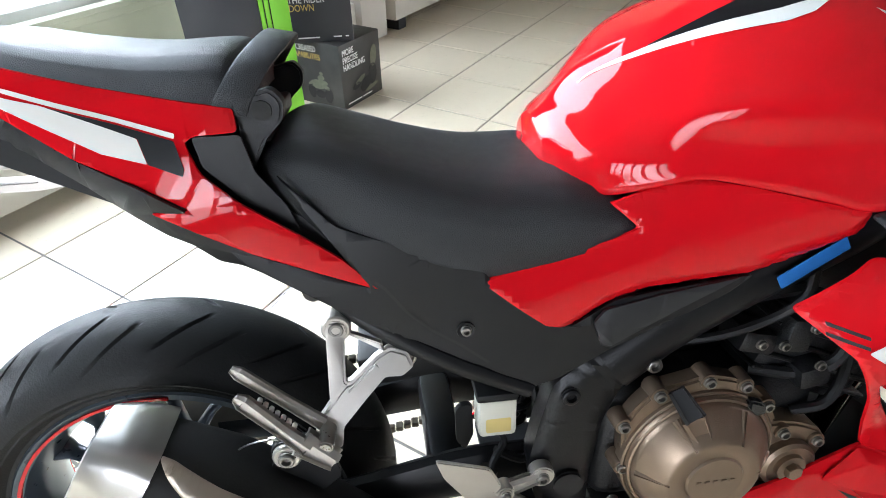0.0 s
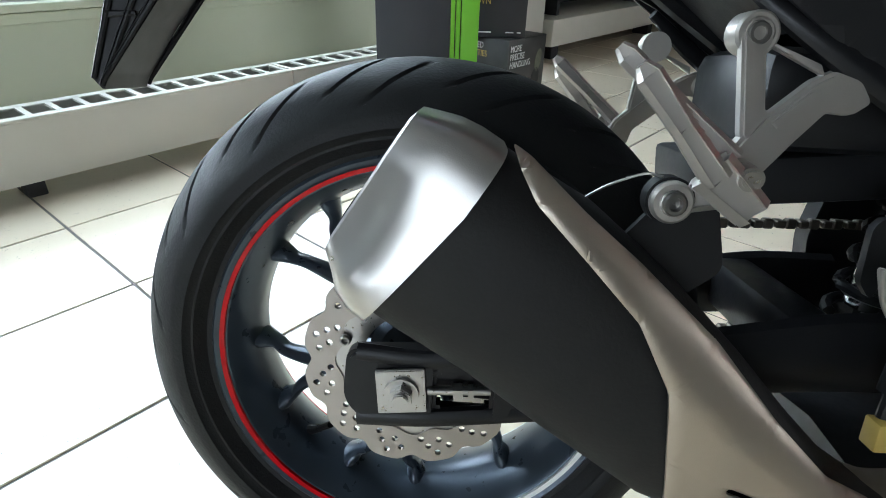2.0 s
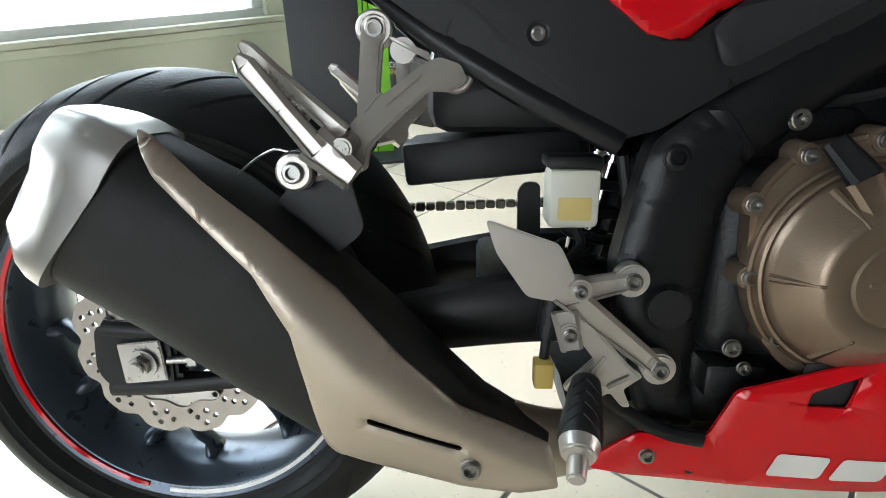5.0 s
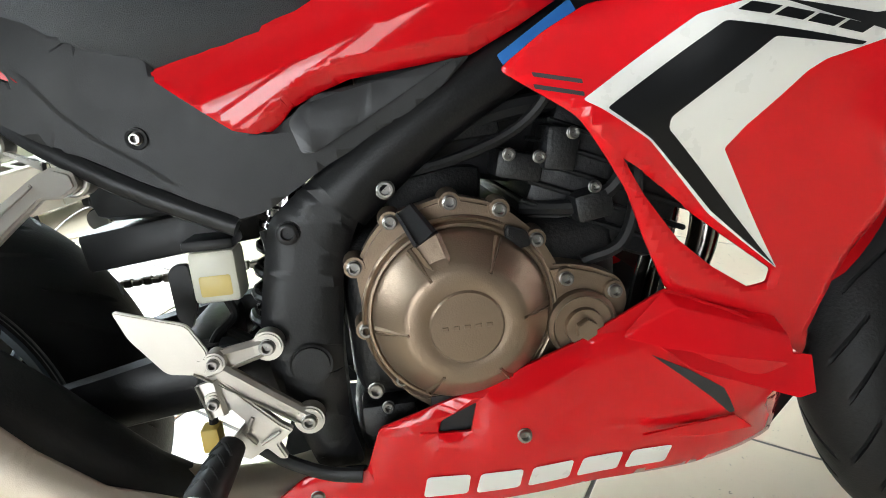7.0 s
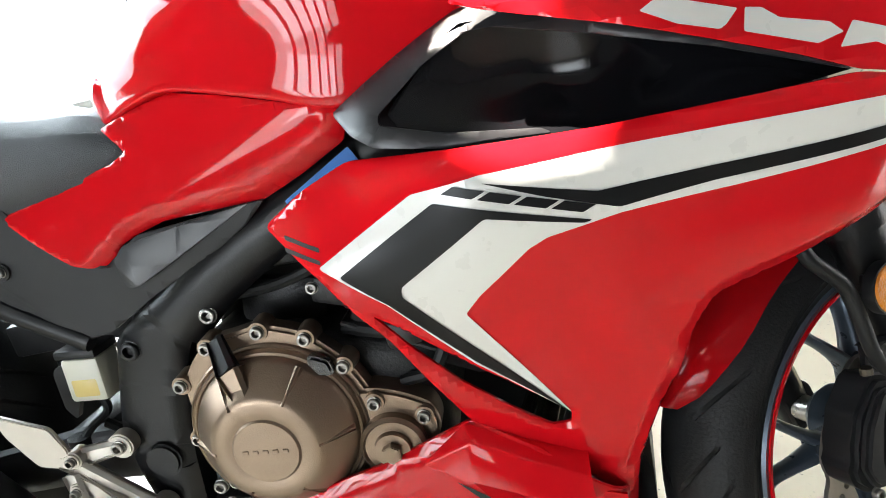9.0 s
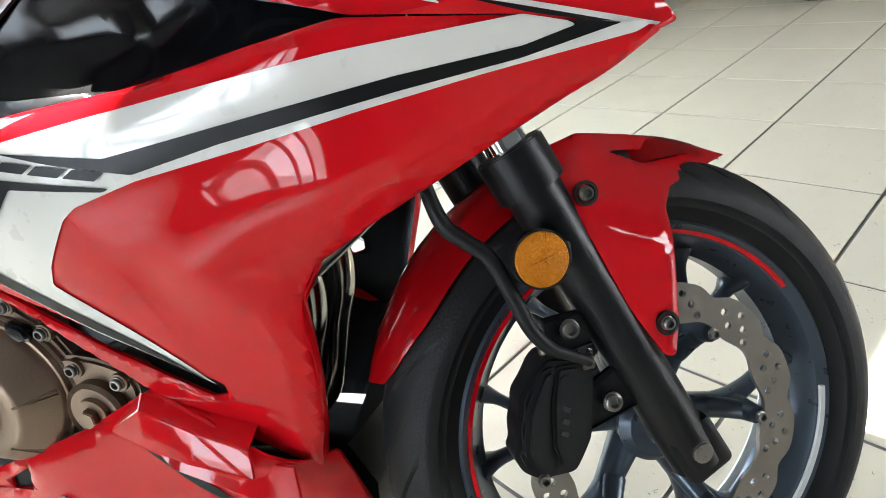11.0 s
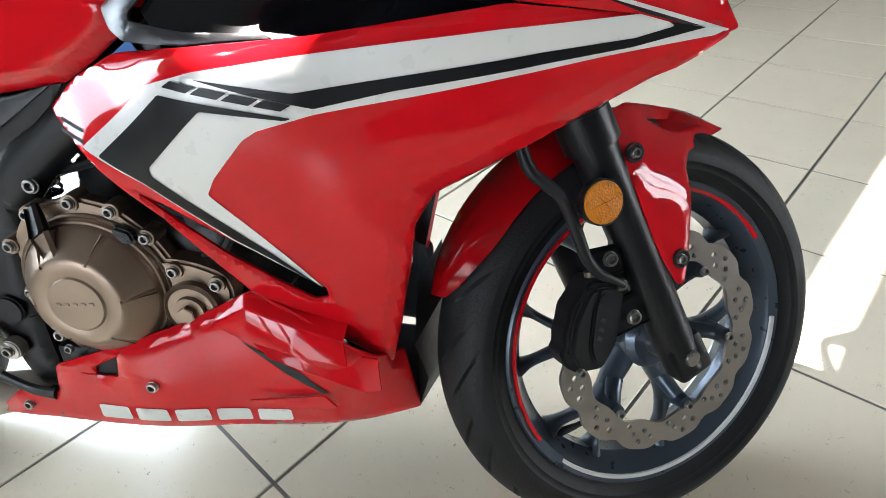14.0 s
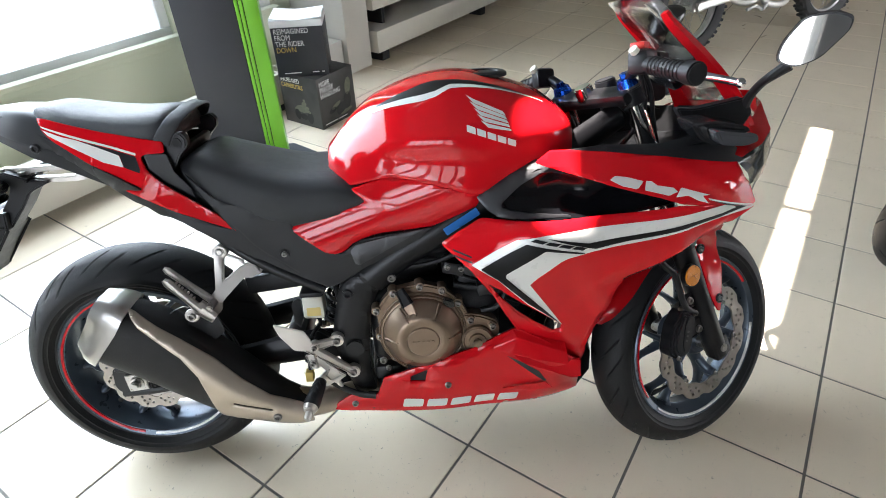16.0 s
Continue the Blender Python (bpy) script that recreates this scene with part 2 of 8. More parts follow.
def curve_points(pts, n=6):
    """Catmull-Rom through pts."""
    pts = [Vector(p) for p in pts]
    if len(pts) < 3:
        return pts
    q = [pts[0] * 2 - pts[1]] + pts + [pts[-1] * 2 - pts[-2]]
    out = []
    for i in range(1, len(q) - 2):
        a, b, c, d = q[i - 1:i + 3]
        for k in range(n):
            t = k / n
            out.append(0.5 * (2 * b + (c - a) * t + (2 * a - 5 * b + 4 * c - d) * t * t + (3 * b - a - 3 * c + d) * t ** 3))
    out.append(pts[-1])
    return out


def tube(bm, pts, r, seg=10, n=6, flat=1.0, smooth=True):
    """A bent tube through pts; r one radius or one for each point; flat squeezes it sideways (y)."""
    rs = list(r) if isinstance(r, (list, tuple)) else [r] * len(pts)
    if smooth and len(pts) > 2:
        line = curve_points(pts, n)
        radii = [v.x for v in curve_points([(a, 0, 0) for a in rs], n)]
    else:
        line, radii = [Vector(p) for p in pts], rs
    rings = []
    for i, p in enumerate(line):
        d = (line[min(i + 1, len(line) - 1)] - line[max(i - 1, 0)]).normalized()
        side = d.cross(Vector((0, 1, 0)))
        if side.length < 0.2:
            side = d.cross(Vector((1, 0, 0)))
        side.normalize()
        up = side.cross(d).normalized()
        rings.append([bm.verts.new(p + radii[i] * (math.cos(k * math.tau / seg) * side + flat * math.sin(k * math.tau / seg) * up)) for k in range(seg)])
    skin(bm, rings)


def skin(bm, rings, caps=True, closed=True):
    n = len(rings[0])
    for a, b in zip(rings, rings[1:]):
        for k in range(n if closed else n - 1):
            bm.faces.new((a[k], a[(k + 1) % n], b[(k + 1) % n], b[k]))
    if caps:
        bm.faces.new(rings[0])
        bm.faces.new(rings[-1])


def lathe(bm, profile, seg=64, centre=(0, 0, 0), closed=True):
    """Turns a profile of (radius, y) about the y axis through centre."""
    c = Vector(centre)
    rings = [[bm.verts.new(c + Vector((r * math.cos(k * math.tau / seg), y, r * math.sin(k * math.tau / seg)))) for r, y in profile] for k in range(seg)]
    n = len(profile)
    for i in range(seg):
        a, b = rings[i], rings[(i + 1) % seg]
        for k in range(n if closed else n - 1):
            bm.faces.new((a[k], a[(k + 1) % n], b[(k + 1) % n], b[k]))


def rounded(pts, r, n=4):
    """An outline with its corners rounded."""
    pts = [Vector(p) for p in pts]
    out = []
    for i, p in enumerate(pts):
        a, b = pts[i - 1] - p, pts[(i + 1) % len(pts)] - p
        k = min(r, a.length * 0.45, b.length * 0.45)
        p0, p1 = p + a.normalized() * k, p + b.normalized() * k
        for j in range(n + 1):
            t = j / n
            out.append((1 - t) ** 2 * p0 + 2 * t * (1 - t) * p + t * t * p1)
    return out


def spline_side(rows, ease=1e-5):
    """A smooth half width over (x, z), by a thin plate through rows of (x, z, half width); ease lets it pass them by a little."""
    a = np.array(rows, float)
    n = len(a)

    def kernel(d2):
        return 0.5 * d2 * np.log(d2 + 1e-12)

    d2 = ((a[:, None, :2] - a[None, :, :2]) ** 2).sum(-1)
    m = np.zeros((n + 3, n + 3))
    m[:n, :n] = kernel(d2) + np.eye(n) * ease
    m[:n, n], m[:n, n + 1:] = 1, a[:, :2]
    m[n:, :n] = m[:n, n:].T
    w = np.linalg.solve(m, np.concatenate([a[:, 2], np.zeros(3)]))

    def value(x, z):
        return float(kernel((a[:, 0] - x) ** 2 + (a[:, 1] - z) ** 2) @ w[:n] + w[n] + w[n + 1] * x + w[n + 2] * z)
    return value


def edge_gap(p, loop):
    """How far p is from an outline."""
    best = 1e9
    for i, a in enumerate(loop):
        b = loop[i - 1]
        d = b - a
        l2 = d.length_squared
        t = max(0.0, min(1.0, (p - a).dot(d) / l2)) if l2 else 0.0
        best = min(best, (a + d * t - p).length)
    return best


def panel(outline, side, thick=0.003, lift=0.0, corner=0.008, roll=0.006, step=0.02, holes=()):
    """A curved body panel on the bike's right side (y < 0): an outline in x and z, laid on the half width side(x, z),
    with its rim rolled inwards."""
    bm = bmesh.new()
    loop = rounded(outline, corner) if corner else [Vector(p) for p in outline]
    loops = [loop] + [rounded(h, 0.003, 2) for h in holes]
    edges = []
    for lp in loops:
        vs = [bm.verts.new((p.x, 0, p.y)) for p in lp]
        edges += [bm.edges.new((vs[i - 1], vs[i])) for i in range(len(vs))]
    bmesh.ops.triangle_fill(bm, use_beauty=True, edges=edges, normal=(0, -1, 0))
    xs = [p.x for p in loop]
    zs = [p.y for p in loop]
    for lo, hi, no in ((min(xs), max(xs), (1, 0, 0)), (min(zs), max(zs), (0, 0, 1))):
        k = math.floor(lo / step) + 1
        while k * step < hi:
            co = (k * step, 0, 0) if no[0] else (0, 0, k * step)
            bmesh.ops.bisect_plane(bm, geom=bm.verts[:] + bm.edges[:] + bm.faces[:], dist=1e-5, plane_co=co, plane_no=no)
            k += 1
    for v in bm.verts:
        p = Vector((v.co.x, v.co.z))
        y = side(p.x, p.y) + lift
        if roll:
            g = min(edge_gap(p, lp) for lp in loops)
            if g < roll:
                t = 1 - g / roll
                y -= roll * 0.6 * t * t
        v.co.y = -y
    if thick:
        bmesh.ops.recalc_face_normals(bm, faces=bm.faces)
        front = bm.faces[:]
        back = bmesh.ops.duplicate(bm, geom=bm.verts[:] + bm.edges[:] + front)
        vmap = back["vert_map"]
        border = [e for f in front for e in f.edges if len([q for q in e.link_faces]) == 1]
        for e in set(border):
            a, b = e.verts
            bm.faces.new((a, b, vmap[b], vmap[a]))
        for g in back["geom"]:
            if isinstance(g, bmesh.types.BMFace):
                g.material_index = 1
        seen = {vmap[v] for f in front for v in f.verts}
        for v in seen:
            v.co.y += thick
    return bm


def polished(ob, side, tight=0.97):
    """Shades a panel by the true slope of its half width side(x, z), so that reflections run smoothly over it."""
    me = ob.data
    e = 0.0015
    slope = {}
    for v in me.vertices:
        x, z = v.co.x, v.co.z
        slope[v.index] = Vector((-(side(x + e, z) - side(x - e, z)) / (2 * e), -1.0, -(side(x, z + e) - side(x, z - e)) / (2 * e))).normalized()
    own = [tuple(n.vector) for n in me.corner_normals]
    for f in me.polygons:
        for k in f.loop_indices:
            n = slope[me.loops[k].vertex_index]
            if f.normal.dot(n) > tight:
                own[k] = tuple(n)
    me.normals_split_custom_set(own)


def flat_part(outline, y0, y1, corner=0.004, bevel=0.0, holes=()):
    """A plate with an outline in x and z between two depths."""
    bm = bmesh.new()
    loops = [rounded(outline, corner)] + [[Vector(p) for p in h] for h in holes]
    edges = []
    for lp in loops:
        vs = [bm.verts.new((p.x, y0, p.y)) for p in lp]
        edges += [bm.edges.new((vs[i - 1], vs[i])) for i in range(len(vs))]
    bmesh.ops.triangle_fill(bm, use_beauty=True, edges=edges, normal=(0, -1, 0))
    faces = bm.faces[:]
    ext = bmesh.ops.extrude_face_region(bm, geom=faces)
    for v in ext["geom"]:
        if isinstance(v, bmesh.types.BMVert):
            v.co.y = y1
    if bevel:
        bmesh.ops.recalc_face_normals(bm, faces=bm.faces)
        rim = [e for e in bm.edges if len(e.link_faces) == 2 and e.calc_face_angle(0) > 1.0]
        bmesh.ops.bevel(bm, geom=rim, offset=bevel, segments=2, affect="EDGES")
    return bm


def circle(x, z, r, n=12):
    return [(x + r * math.cos(k * math.tau / n), z + r * math.sin(k * math.tau / n)) for k in range(n)]


def bolt_mesh(r, h=0.006):
    """A round socket-head bolt that looks along -y, with a washer and a recess."""
    bm = bmesh.new()
    lathe(bm, [(0.0005, 0.0), (r * 1.12, 0.0), (r * 1.12, -0.0015), (r, -0.0018), (r, -h + 0.001), (r * 0.86, -h),
               (r * 0.6, -h), (r * 0.54, -h * 0.1), (0.0005, -h * 0.1)], 14)
    return finish(bm)


BOLTS = {}


def bolt(parent, x, y, z, r=0.009, material=None, name="bolt", turn=None):
    key = (round(r, 4), (material or BOLT_STEEL).name)
    if key not in BOLTS:
        BOLTS[key] = bolt_mesh(r)
        BOLTS[key].materials.append(material or BOLT_STEEL)
    o = new(name, BOLTS[key])
    o.parent = parent
    o.matrix_basis = (turn or Matrix()) @ Matrix.Translation((x, y, z))
    return o


# ---- the room ----
ROOM_M = Matrix(((U.x, V.x, 0, 0), (U.y, V.y, 0, 0), (0, 0, 1, 0), (0, 0, 0, 1)))   # a, b, z to world
A0, A1, B0, B1, HIGH = -4.4, 9.0, -2.05, 6.0, 3.4
PITCH = 0.385
TILE_A, TILE_B = 0.4234, 0.6653             # a corner of the tiling


def structure(name, bm, material, label, category, smooth=False):
    ob = part(name, bm, material, None, smooth=smooth)
    ob.matrix_world = ROOM_M
    return tagged(ob, label, category, kind="structure")


def slab(name, spans, material, label, category):
    """Walls and the like, of boxes (a0, a1, b0, b1, z0, z1)."""
    bm = bmesh.new()
    for a0, a1, b0, b1, z0, z1 in spans:
        box(bm, ((a0 + a1) / 2, (b0 + b1) / 2, (z0 + z1) / 2), (a1 - a0, b1 - b0, z1 - z0))
    return structure(name, bm, material, label, category)


floor = slab("floor", [(A0 - 0.3, A1 + 0.3, B0 - 0.3, B1 + 0.3, -0.12, -0.003)], GROUT, "square beige ceramic tiles with dark grout joints", "floor")

WIN0, WIN1 = -2.6, 1.54                     # the long window, then the pier and the next window
SILL, HEAD = 0.485, 2.55
slab("wall_west", [(A0, A1, B0 - 0.2, B0, 0, 0.42), (A0, A1, B0 - 0.2, B0, HEAD, HIGH), (A0, WIN0 - 0.06, B0 - 0.2, B0, 0.42, HEAD),
                   (WIN1 + 0.06, 1.76, B0 - 0.2, B0, 0.42, HEAD), (2.36, A1, B0 - 0.2, B0, 0.42, HEAD)],
     WALL_GREEN, "pale green painted wall under a long window", "wall")
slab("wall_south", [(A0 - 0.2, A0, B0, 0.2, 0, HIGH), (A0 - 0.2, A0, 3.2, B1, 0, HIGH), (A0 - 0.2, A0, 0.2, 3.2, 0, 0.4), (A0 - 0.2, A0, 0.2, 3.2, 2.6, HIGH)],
     WALL_DIM, "unseen wall with shop windows, darkened to cut bounce light", "wall")
slab("wall_north", [(A1, A1 + 0.2, B0, B1, 0, HIGH)], WALL_DIM, "unseen end wall, darkened to cut bounce light", "wall")
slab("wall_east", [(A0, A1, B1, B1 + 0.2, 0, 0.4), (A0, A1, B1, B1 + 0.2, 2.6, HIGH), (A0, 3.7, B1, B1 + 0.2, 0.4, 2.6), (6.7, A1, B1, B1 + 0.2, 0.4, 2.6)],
     WALL_DIM, "unseen wall with shop windows, darkened to cut bounce light", "wall")
# added slot over the window side, in two lengths, shapes the sun's strip
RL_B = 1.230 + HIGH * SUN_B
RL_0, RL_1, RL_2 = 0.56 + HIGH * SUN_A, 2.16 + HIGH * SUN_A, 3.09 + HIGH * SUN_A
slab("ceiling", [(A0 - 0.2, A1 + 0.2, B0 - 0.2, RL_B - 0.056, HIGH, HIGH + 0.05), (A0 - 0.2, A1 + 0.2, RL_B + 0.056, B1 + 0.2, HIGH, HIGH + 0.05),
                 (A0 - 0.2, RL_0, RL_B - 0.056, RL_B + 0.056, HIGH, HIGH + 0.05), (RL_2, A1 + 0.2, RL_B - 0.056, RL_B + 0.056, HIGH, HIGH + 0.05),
                 (RL_1 - 0.02, RL_1 + 0.02, RL_B - 0.056, RL_B + 0.056, HIGH, HIGH + 0.05)], CEILING, "unseen darkened ceiling with an added slot for the sun strip", "ceiling")


def window(name, a0, a1, b, z0, z1, bars, label):
    w = thing(name, label, "window", ROOM_M, kind="structure")
    d = 0.07
    bm = bmesh.new()
    for c, s in ((((a0 + a1) / 2, b, z0 - 0.03), (a1 - a0 + 0.12, d, 0.06)), (((a0 + a1) / 2, b, z1 + 0.03), (a1 - a0 + 0.12, d, 0.06)),
                 ((a0 - 0.03, b, (z0 + z1) / 2), (0.06, d, z1 - z0)), ((a1 + 0.03, b, (z0 + z1) / 2), (0.06, d, z1 - z0))):
        box(bm, c, s, bevel=0.006)
    part("window_frame", bm, FRAME_WHITE, w)
    for a in bars:
        bm = bmesh.new()
        box(bm, (a, b, (z0 + z1) / 2), (0.05, d * 0.9, z1 - z0), bevel=0.005)
        part("mullion", bm, FRAME_WHITE, w)
    bm = bmesh.new()
    box(bm, ((a0 + a1) / 2, b - 0.005, (z0 + z1) / 2), (a1 - a0, 0.006, z1 - z0))
    g = part("pane", bm, CLEAR, w, "clear window glass", smooth=False)
    g.visible_shadow = False
    return w


window("window_1", WIN0, WIN1, B0 - 0.06, SILL, HEAD, (-1.2, 0.1), "long white-framed window with bright daylight outside")
window("window_2", 1.82, 2.3, B0 - 0.06, SILL, HEAD, (), "narrow white-framed window beside the pier")


def shop_window(name, m, width, bars, label):
    """A glazed shop front; m takes its middle to the world."""
    w = thing(name, label, "window", m, kind="structure")
    for x in [-width / 2 + 0.03, *bars, width / 2 - 0.03]:
        bm = bmesh.new()
        box(bm, (x, 0, 1.5), (0.11, 0.08, 2.2), bevel=0.005)
        part("mullion", bm, FRAME_WHITE, w)
    for z in (0.43, 2.57):
        bm = bmesh.new()
        box(bm, (0, 0, z), (width, 0.085, 0.06), bevel=0.005)
        part("rail", bm, FRAME_WHITE, w)
    return w


shop_window("window_3", Matrix.Translation(uv(A0 - 0.1, 1.7)) @ pose(0, 0, 0, 0, 0, 53.12 - 90), 3.0, (-0.95, -0.47, 0.0, 0.47, 0.95), "white-framed shop window with upright bars")
shop_window("window_4", Matrix.Translation(uv(5.2, B1 + 0.1)) @ pose(0, 0, 0, 0, 0, 53.12), 3.0, (-0.6, 0.5), "white-framed shop window with upright bars")

bm = bmesh.new()
box(bm, (0.4, B0 - 3.0, 1.5), (16, 0.02, 6))
ob = structure("backdrop", bm, OUTSIDE, "bright overexposed daylight outside the window", "backdrop")
bm = bmesh.new()
box(bm, (A0 - 3.0, 2.4, 1.5), (0.02, 12, 6))
structure("backdrop", bm, OUTSIDE, "bright overexposed daylight outside the window", "backdrop")
bm = bmesh.new()
box(bm, (5.2, B1 + 3.0, 1.5), (16, 0.02, 6))
structure("backdrop", bm, OUTSIDE, "bright overexposed daylight outside the window", "backdrop")

# added out of view to block direct sun from the long window
slab("canopy", [(A0 - 1, A1 + 1, B0 - 2.4, B0 - 0.2, 2.62, 2.70)], CEILING, "unseen flat canopy added outside to keep sun off the windows", "canopy")

# sill: a grooved ledge under the long window
bm = bmesh.new()
for a0, a1 in ((A0, 2.36),):
    box(bm, ((a0 + a1) / 2, B0 + 0.035, 0.437), (a1 - a0, 0.07, 0.025), bevel=0.004)
    box(bm, ((a0 + a1) / 2, B0 + 0.02, 0.402), (a1 - a0, 0.04, 0.035), bevel=0.004)
structure("trim", bm, WALL_GREEN, "pale green window ledge with a groove under it", "window ledge")

# white pier between the windows and the far shelving
pier = thing("pier", "off-white boxed wall pier beside the window", "wall pier", ROOM_M, kind="structure")
bm = bmesh.new()
box(bm, (2.62, (B0 - 1.56) / 2, HIGH / 2), (0.24, -1.56 - B0, HIGH - 0.01), bevel=0.008)
part("shaft", bm, WALL_WHITE, pier)
bm = bmesh.new()
box(bm, (2.42, (B0 - 1.60) / 2, 0.12), (0.16, -1.60 - B0, 0.235), bevel=0.008)
part("plinth", bm, WALL_WHITE, pier)


def heater_unit(a0, a1):
    """A low convector: a cream case on short feet with a slotted top."""
    h = thing("convector_heater", "low cream enamel convector heater with a slotted top grille", "heater", ROOM_M, group="heaters along the window")
    f, bk, z0, z1 = -1.50, -1.66, 0.047, 0.218
    bm = bmesh.new()
    box(bm, ((a0 + a1) / 2, f - 0.004, (z0 + z1) / 2), (a1 - a0 - 0.003, 0.008, z1 - z0), bevel=0.003)
    part("front_panel", bm, HEATER_PAINT, h)
    bm = bmesh.new()
    box(bm, ((a0 + a1) / 2, bk + 0.004, (z0 + z1) / 2), (a1 - a0 - 0.003, 0.008, z1 - z0), bevel=0.003)
    part("back_panel", bm, HEATER_PAINT, h)
    bm = bmesh.new()
    box(bm, ((a0 + a1) / 2, (f + bk) / 2, 0.13), (a1 - a0 - 0.02, 0.13, 0.1))
    part("fin_block", bm, DARK, h, "dark heating fins")
    for b in (f - 0.016, bk + 0.016):
        bm = bmesh.new()
        box(bm, ((a0 + a1) / 2, b, z1 + 0.004), (a1 - a0 - 0.003, 0.032, 0.008), bevel=0.002)
        part("top_rail", bm, HEATER_PAINT, h)
    n = max(2, int((a1 - a0) / 0.075))
    me = None
    for k in range(n + 1):
        a = a0 + 0.012 + (a1 - a0 - 0.024) * k / n
        if me is None:
            bm = bmesh.new()
            box(bm, (0, 0, 0), (0.016, 0.1, 0.007))
            me = finish(bm, False)
            me.materials.append(HEATER_PAINT)
        o = new("grille_bar", me)
        o.parent = h
        o.location = (a, (f + bk) / 2, z1 + 0.004)
    for a in (a0 + 0.12, a1 - 0.12):
        bm = bmesh.new()
        box(bm, (a, f - 0.05, 0.023), (0.05, 0.06, 0.048), bevel=0.004)
        part("foot", bm, DARK, h)
    return h


for k in range(5):
    heater_unit(-3.07 + k * 1.003, -3.07 + (k + 1) * 1.003)

# far shelving along the same wall
shelf = thing("display_shelf", "long low white display shelving with dark recesses", "shelving", ROOM_M)
for z0, z1, b in ((0.09, 0.24, -1.50), (0.375, 0.465, -1.52), (0.62, 0.72, -1.52)):
    bm = bmesh.new()
    box(bm, (5.2, (b - 1.95) / 2, (z0 + z1) / 2), (4.9, b + 1.95, z1 - z0), bevel=0.005)
    part("shelf_board", bm, HEATER_PAINT, shelf)
bm = bmesh.new()
box(bm, (5.2, -1.97, 0.5), (4.9, 0.03, 0.9))
part("back_board", bm, DARK, shelf, "dark back")
for a in (2.95, 4.1, 5.3, 6.5, 7.5):
    bm = bmesh.new()
    box(bm, (a, -1.75, 0.5), (0.03, 0.3, 0.85))
    part("divider", bm, DARK, shelf)
for a in (2.9, 4.3, 5.7, 7.1):
    bm = bmesh.new()
    box(bm, (a, -1.62, 0.045), (0.08, 0.12, 0.09))
    part("foot", bm, DARK, shelf)

# display stand: a charcoal panel with a lime edge on a steel base plate
ST = Matrix.Translation((-0.315, 1.612, 0)) @ pose(0, 0, 0, 0, 0, 9.9)
stand = thing("display_stand", "tall charcoal display panel with lime green edge on base plate", "display stand", ST)
bm = bmesh.new()
pts = [(-0.16, -0.10), (-0.10, -0.165), (0.525, -0.105), (0.56, -0.05), (0.50, 0.06), (0.38, 0.21), (0.0, 0.21)]
lp = rounded(pts, 0.02)
f = bm.faces.new([bm.verts.new((p.x, p.y, 0.0)) for p in lp])
e = bmesh.ops.extrude_face_region(bm, geom=[f])
for v in e["geom"]:
    if isinstance(v, bmesh.types.BMVert):
        v.co.z = 0.012
part("base_plate", bm, STAND_BLACK, stand)
for x, y in ((-0.10, -0.12), (0.51, -0.06)):
    bm = bmesh.new()
    cyl(bm, (x, y, 0.012), (x, y, 0.015), 0.008, seg=12)
    part("screw", bm, DARK, stand)
bm = bmesh.new()
box(bm, (0.128, 0.06, 0.96), (0.256, 0.12, 1.896), bevel=0.003)
part("panel", bm, STAND_BLACK, stand)
for x0, x1 in ((0.2575, 0.272), (0.276, 0.291), (0.295, 0.356)):
    bm = bmesh.new()
    box(bm, ((x0 + x1) / 2, 0.058, 0.96), (x1 - x0, 0.12, 1.896), bevel=0.002)
    part("green_strip", bm, STAND_GREEN, stand, "lime green enamel strip")
bm = bmesh.new()
box(bm, (0.3, 0.065, 0.96), (0.1, 0.11, 1.89))
part("strip_core", bm, DARK, stand)


def text_part(words, size, material, parent, m, name="lettering"):
    cu = bpy.data.curves.new("words", "FONT")
    cu.body, cu.size, cu.extrude, cu.space_line = words, size, 0.0004, 0.95
    tmp = new("tmp", cu)
    dg = bpy.context.evaluated_depsgraph_get()
    me = bpy.data.meshes.new_from_object(tmp.evaluated_get(dg))
    bpy.data.objects.remove(tmp)
    me.materials.clear()
    me.materials.append(material)
    o = new(name, me)
    o.parent = parent
    o.matrix_basis = m
    return o


def carton(name, m, w, d, h, label, tape=False, pic=None):
    """A printed box that stands on its base; its front faces -y of its own frame."""
    c = thing(name, label, "cardboard box", m)
    bm = bmesh.new()
    box(bm, (0, 0, h / 2), (w, d, h), bevel=0.003)
    part("carton", bm, pic or BOX_BLACK, c)
    return c


# the two boxes stand square to the room; their printed faces look along +b and -a
BX = Matrix.Translation(uv(1.885, -1.25)) @ pose(0, 0, 0, 0, 0, 53.12)
low_box = carton("printed_box", BX, 0.292, 0.292, 0.290, "black printed cardboard box with a quad bike picture and white words", pic=BOX_PIC)
FACE_R = Matrix(((1, 0, 0, 0), (0, 0, -1, -0.1475), (0, 1, 0, 0), (0, 0, 0, 1)))            # the face along +b
FACE_L = Matrix(((0, 0, -1, -0.1475), (-1, 0, 0, 0), (0, 1, 0, 0), (0, 0, 0, 1)))           # the face along -a
for zz, words, ink in ((0.245, "INCREASED", INK_WHITE), (0.212, "CAPABILITIES", INK_GOLD)):
    text_part(words, 0.036, ink, low_box, FACE_L @ Matrix.Translation((-0.13, zz, 0)) @ Matrix.Diagonal((0.78, 1, 1, 1)))
for zz, words in ((0.24, "MORE"), (0.207, "PRECISE"), (0.174, "HANDLING")):
    text_part(words, 0.038, INK_WHITE, low_box, FACE_R @ Matrix.Translation((-0.13, zz, 0)) @ Matrix.Diagonal((0.8, 1, 1, 1)))


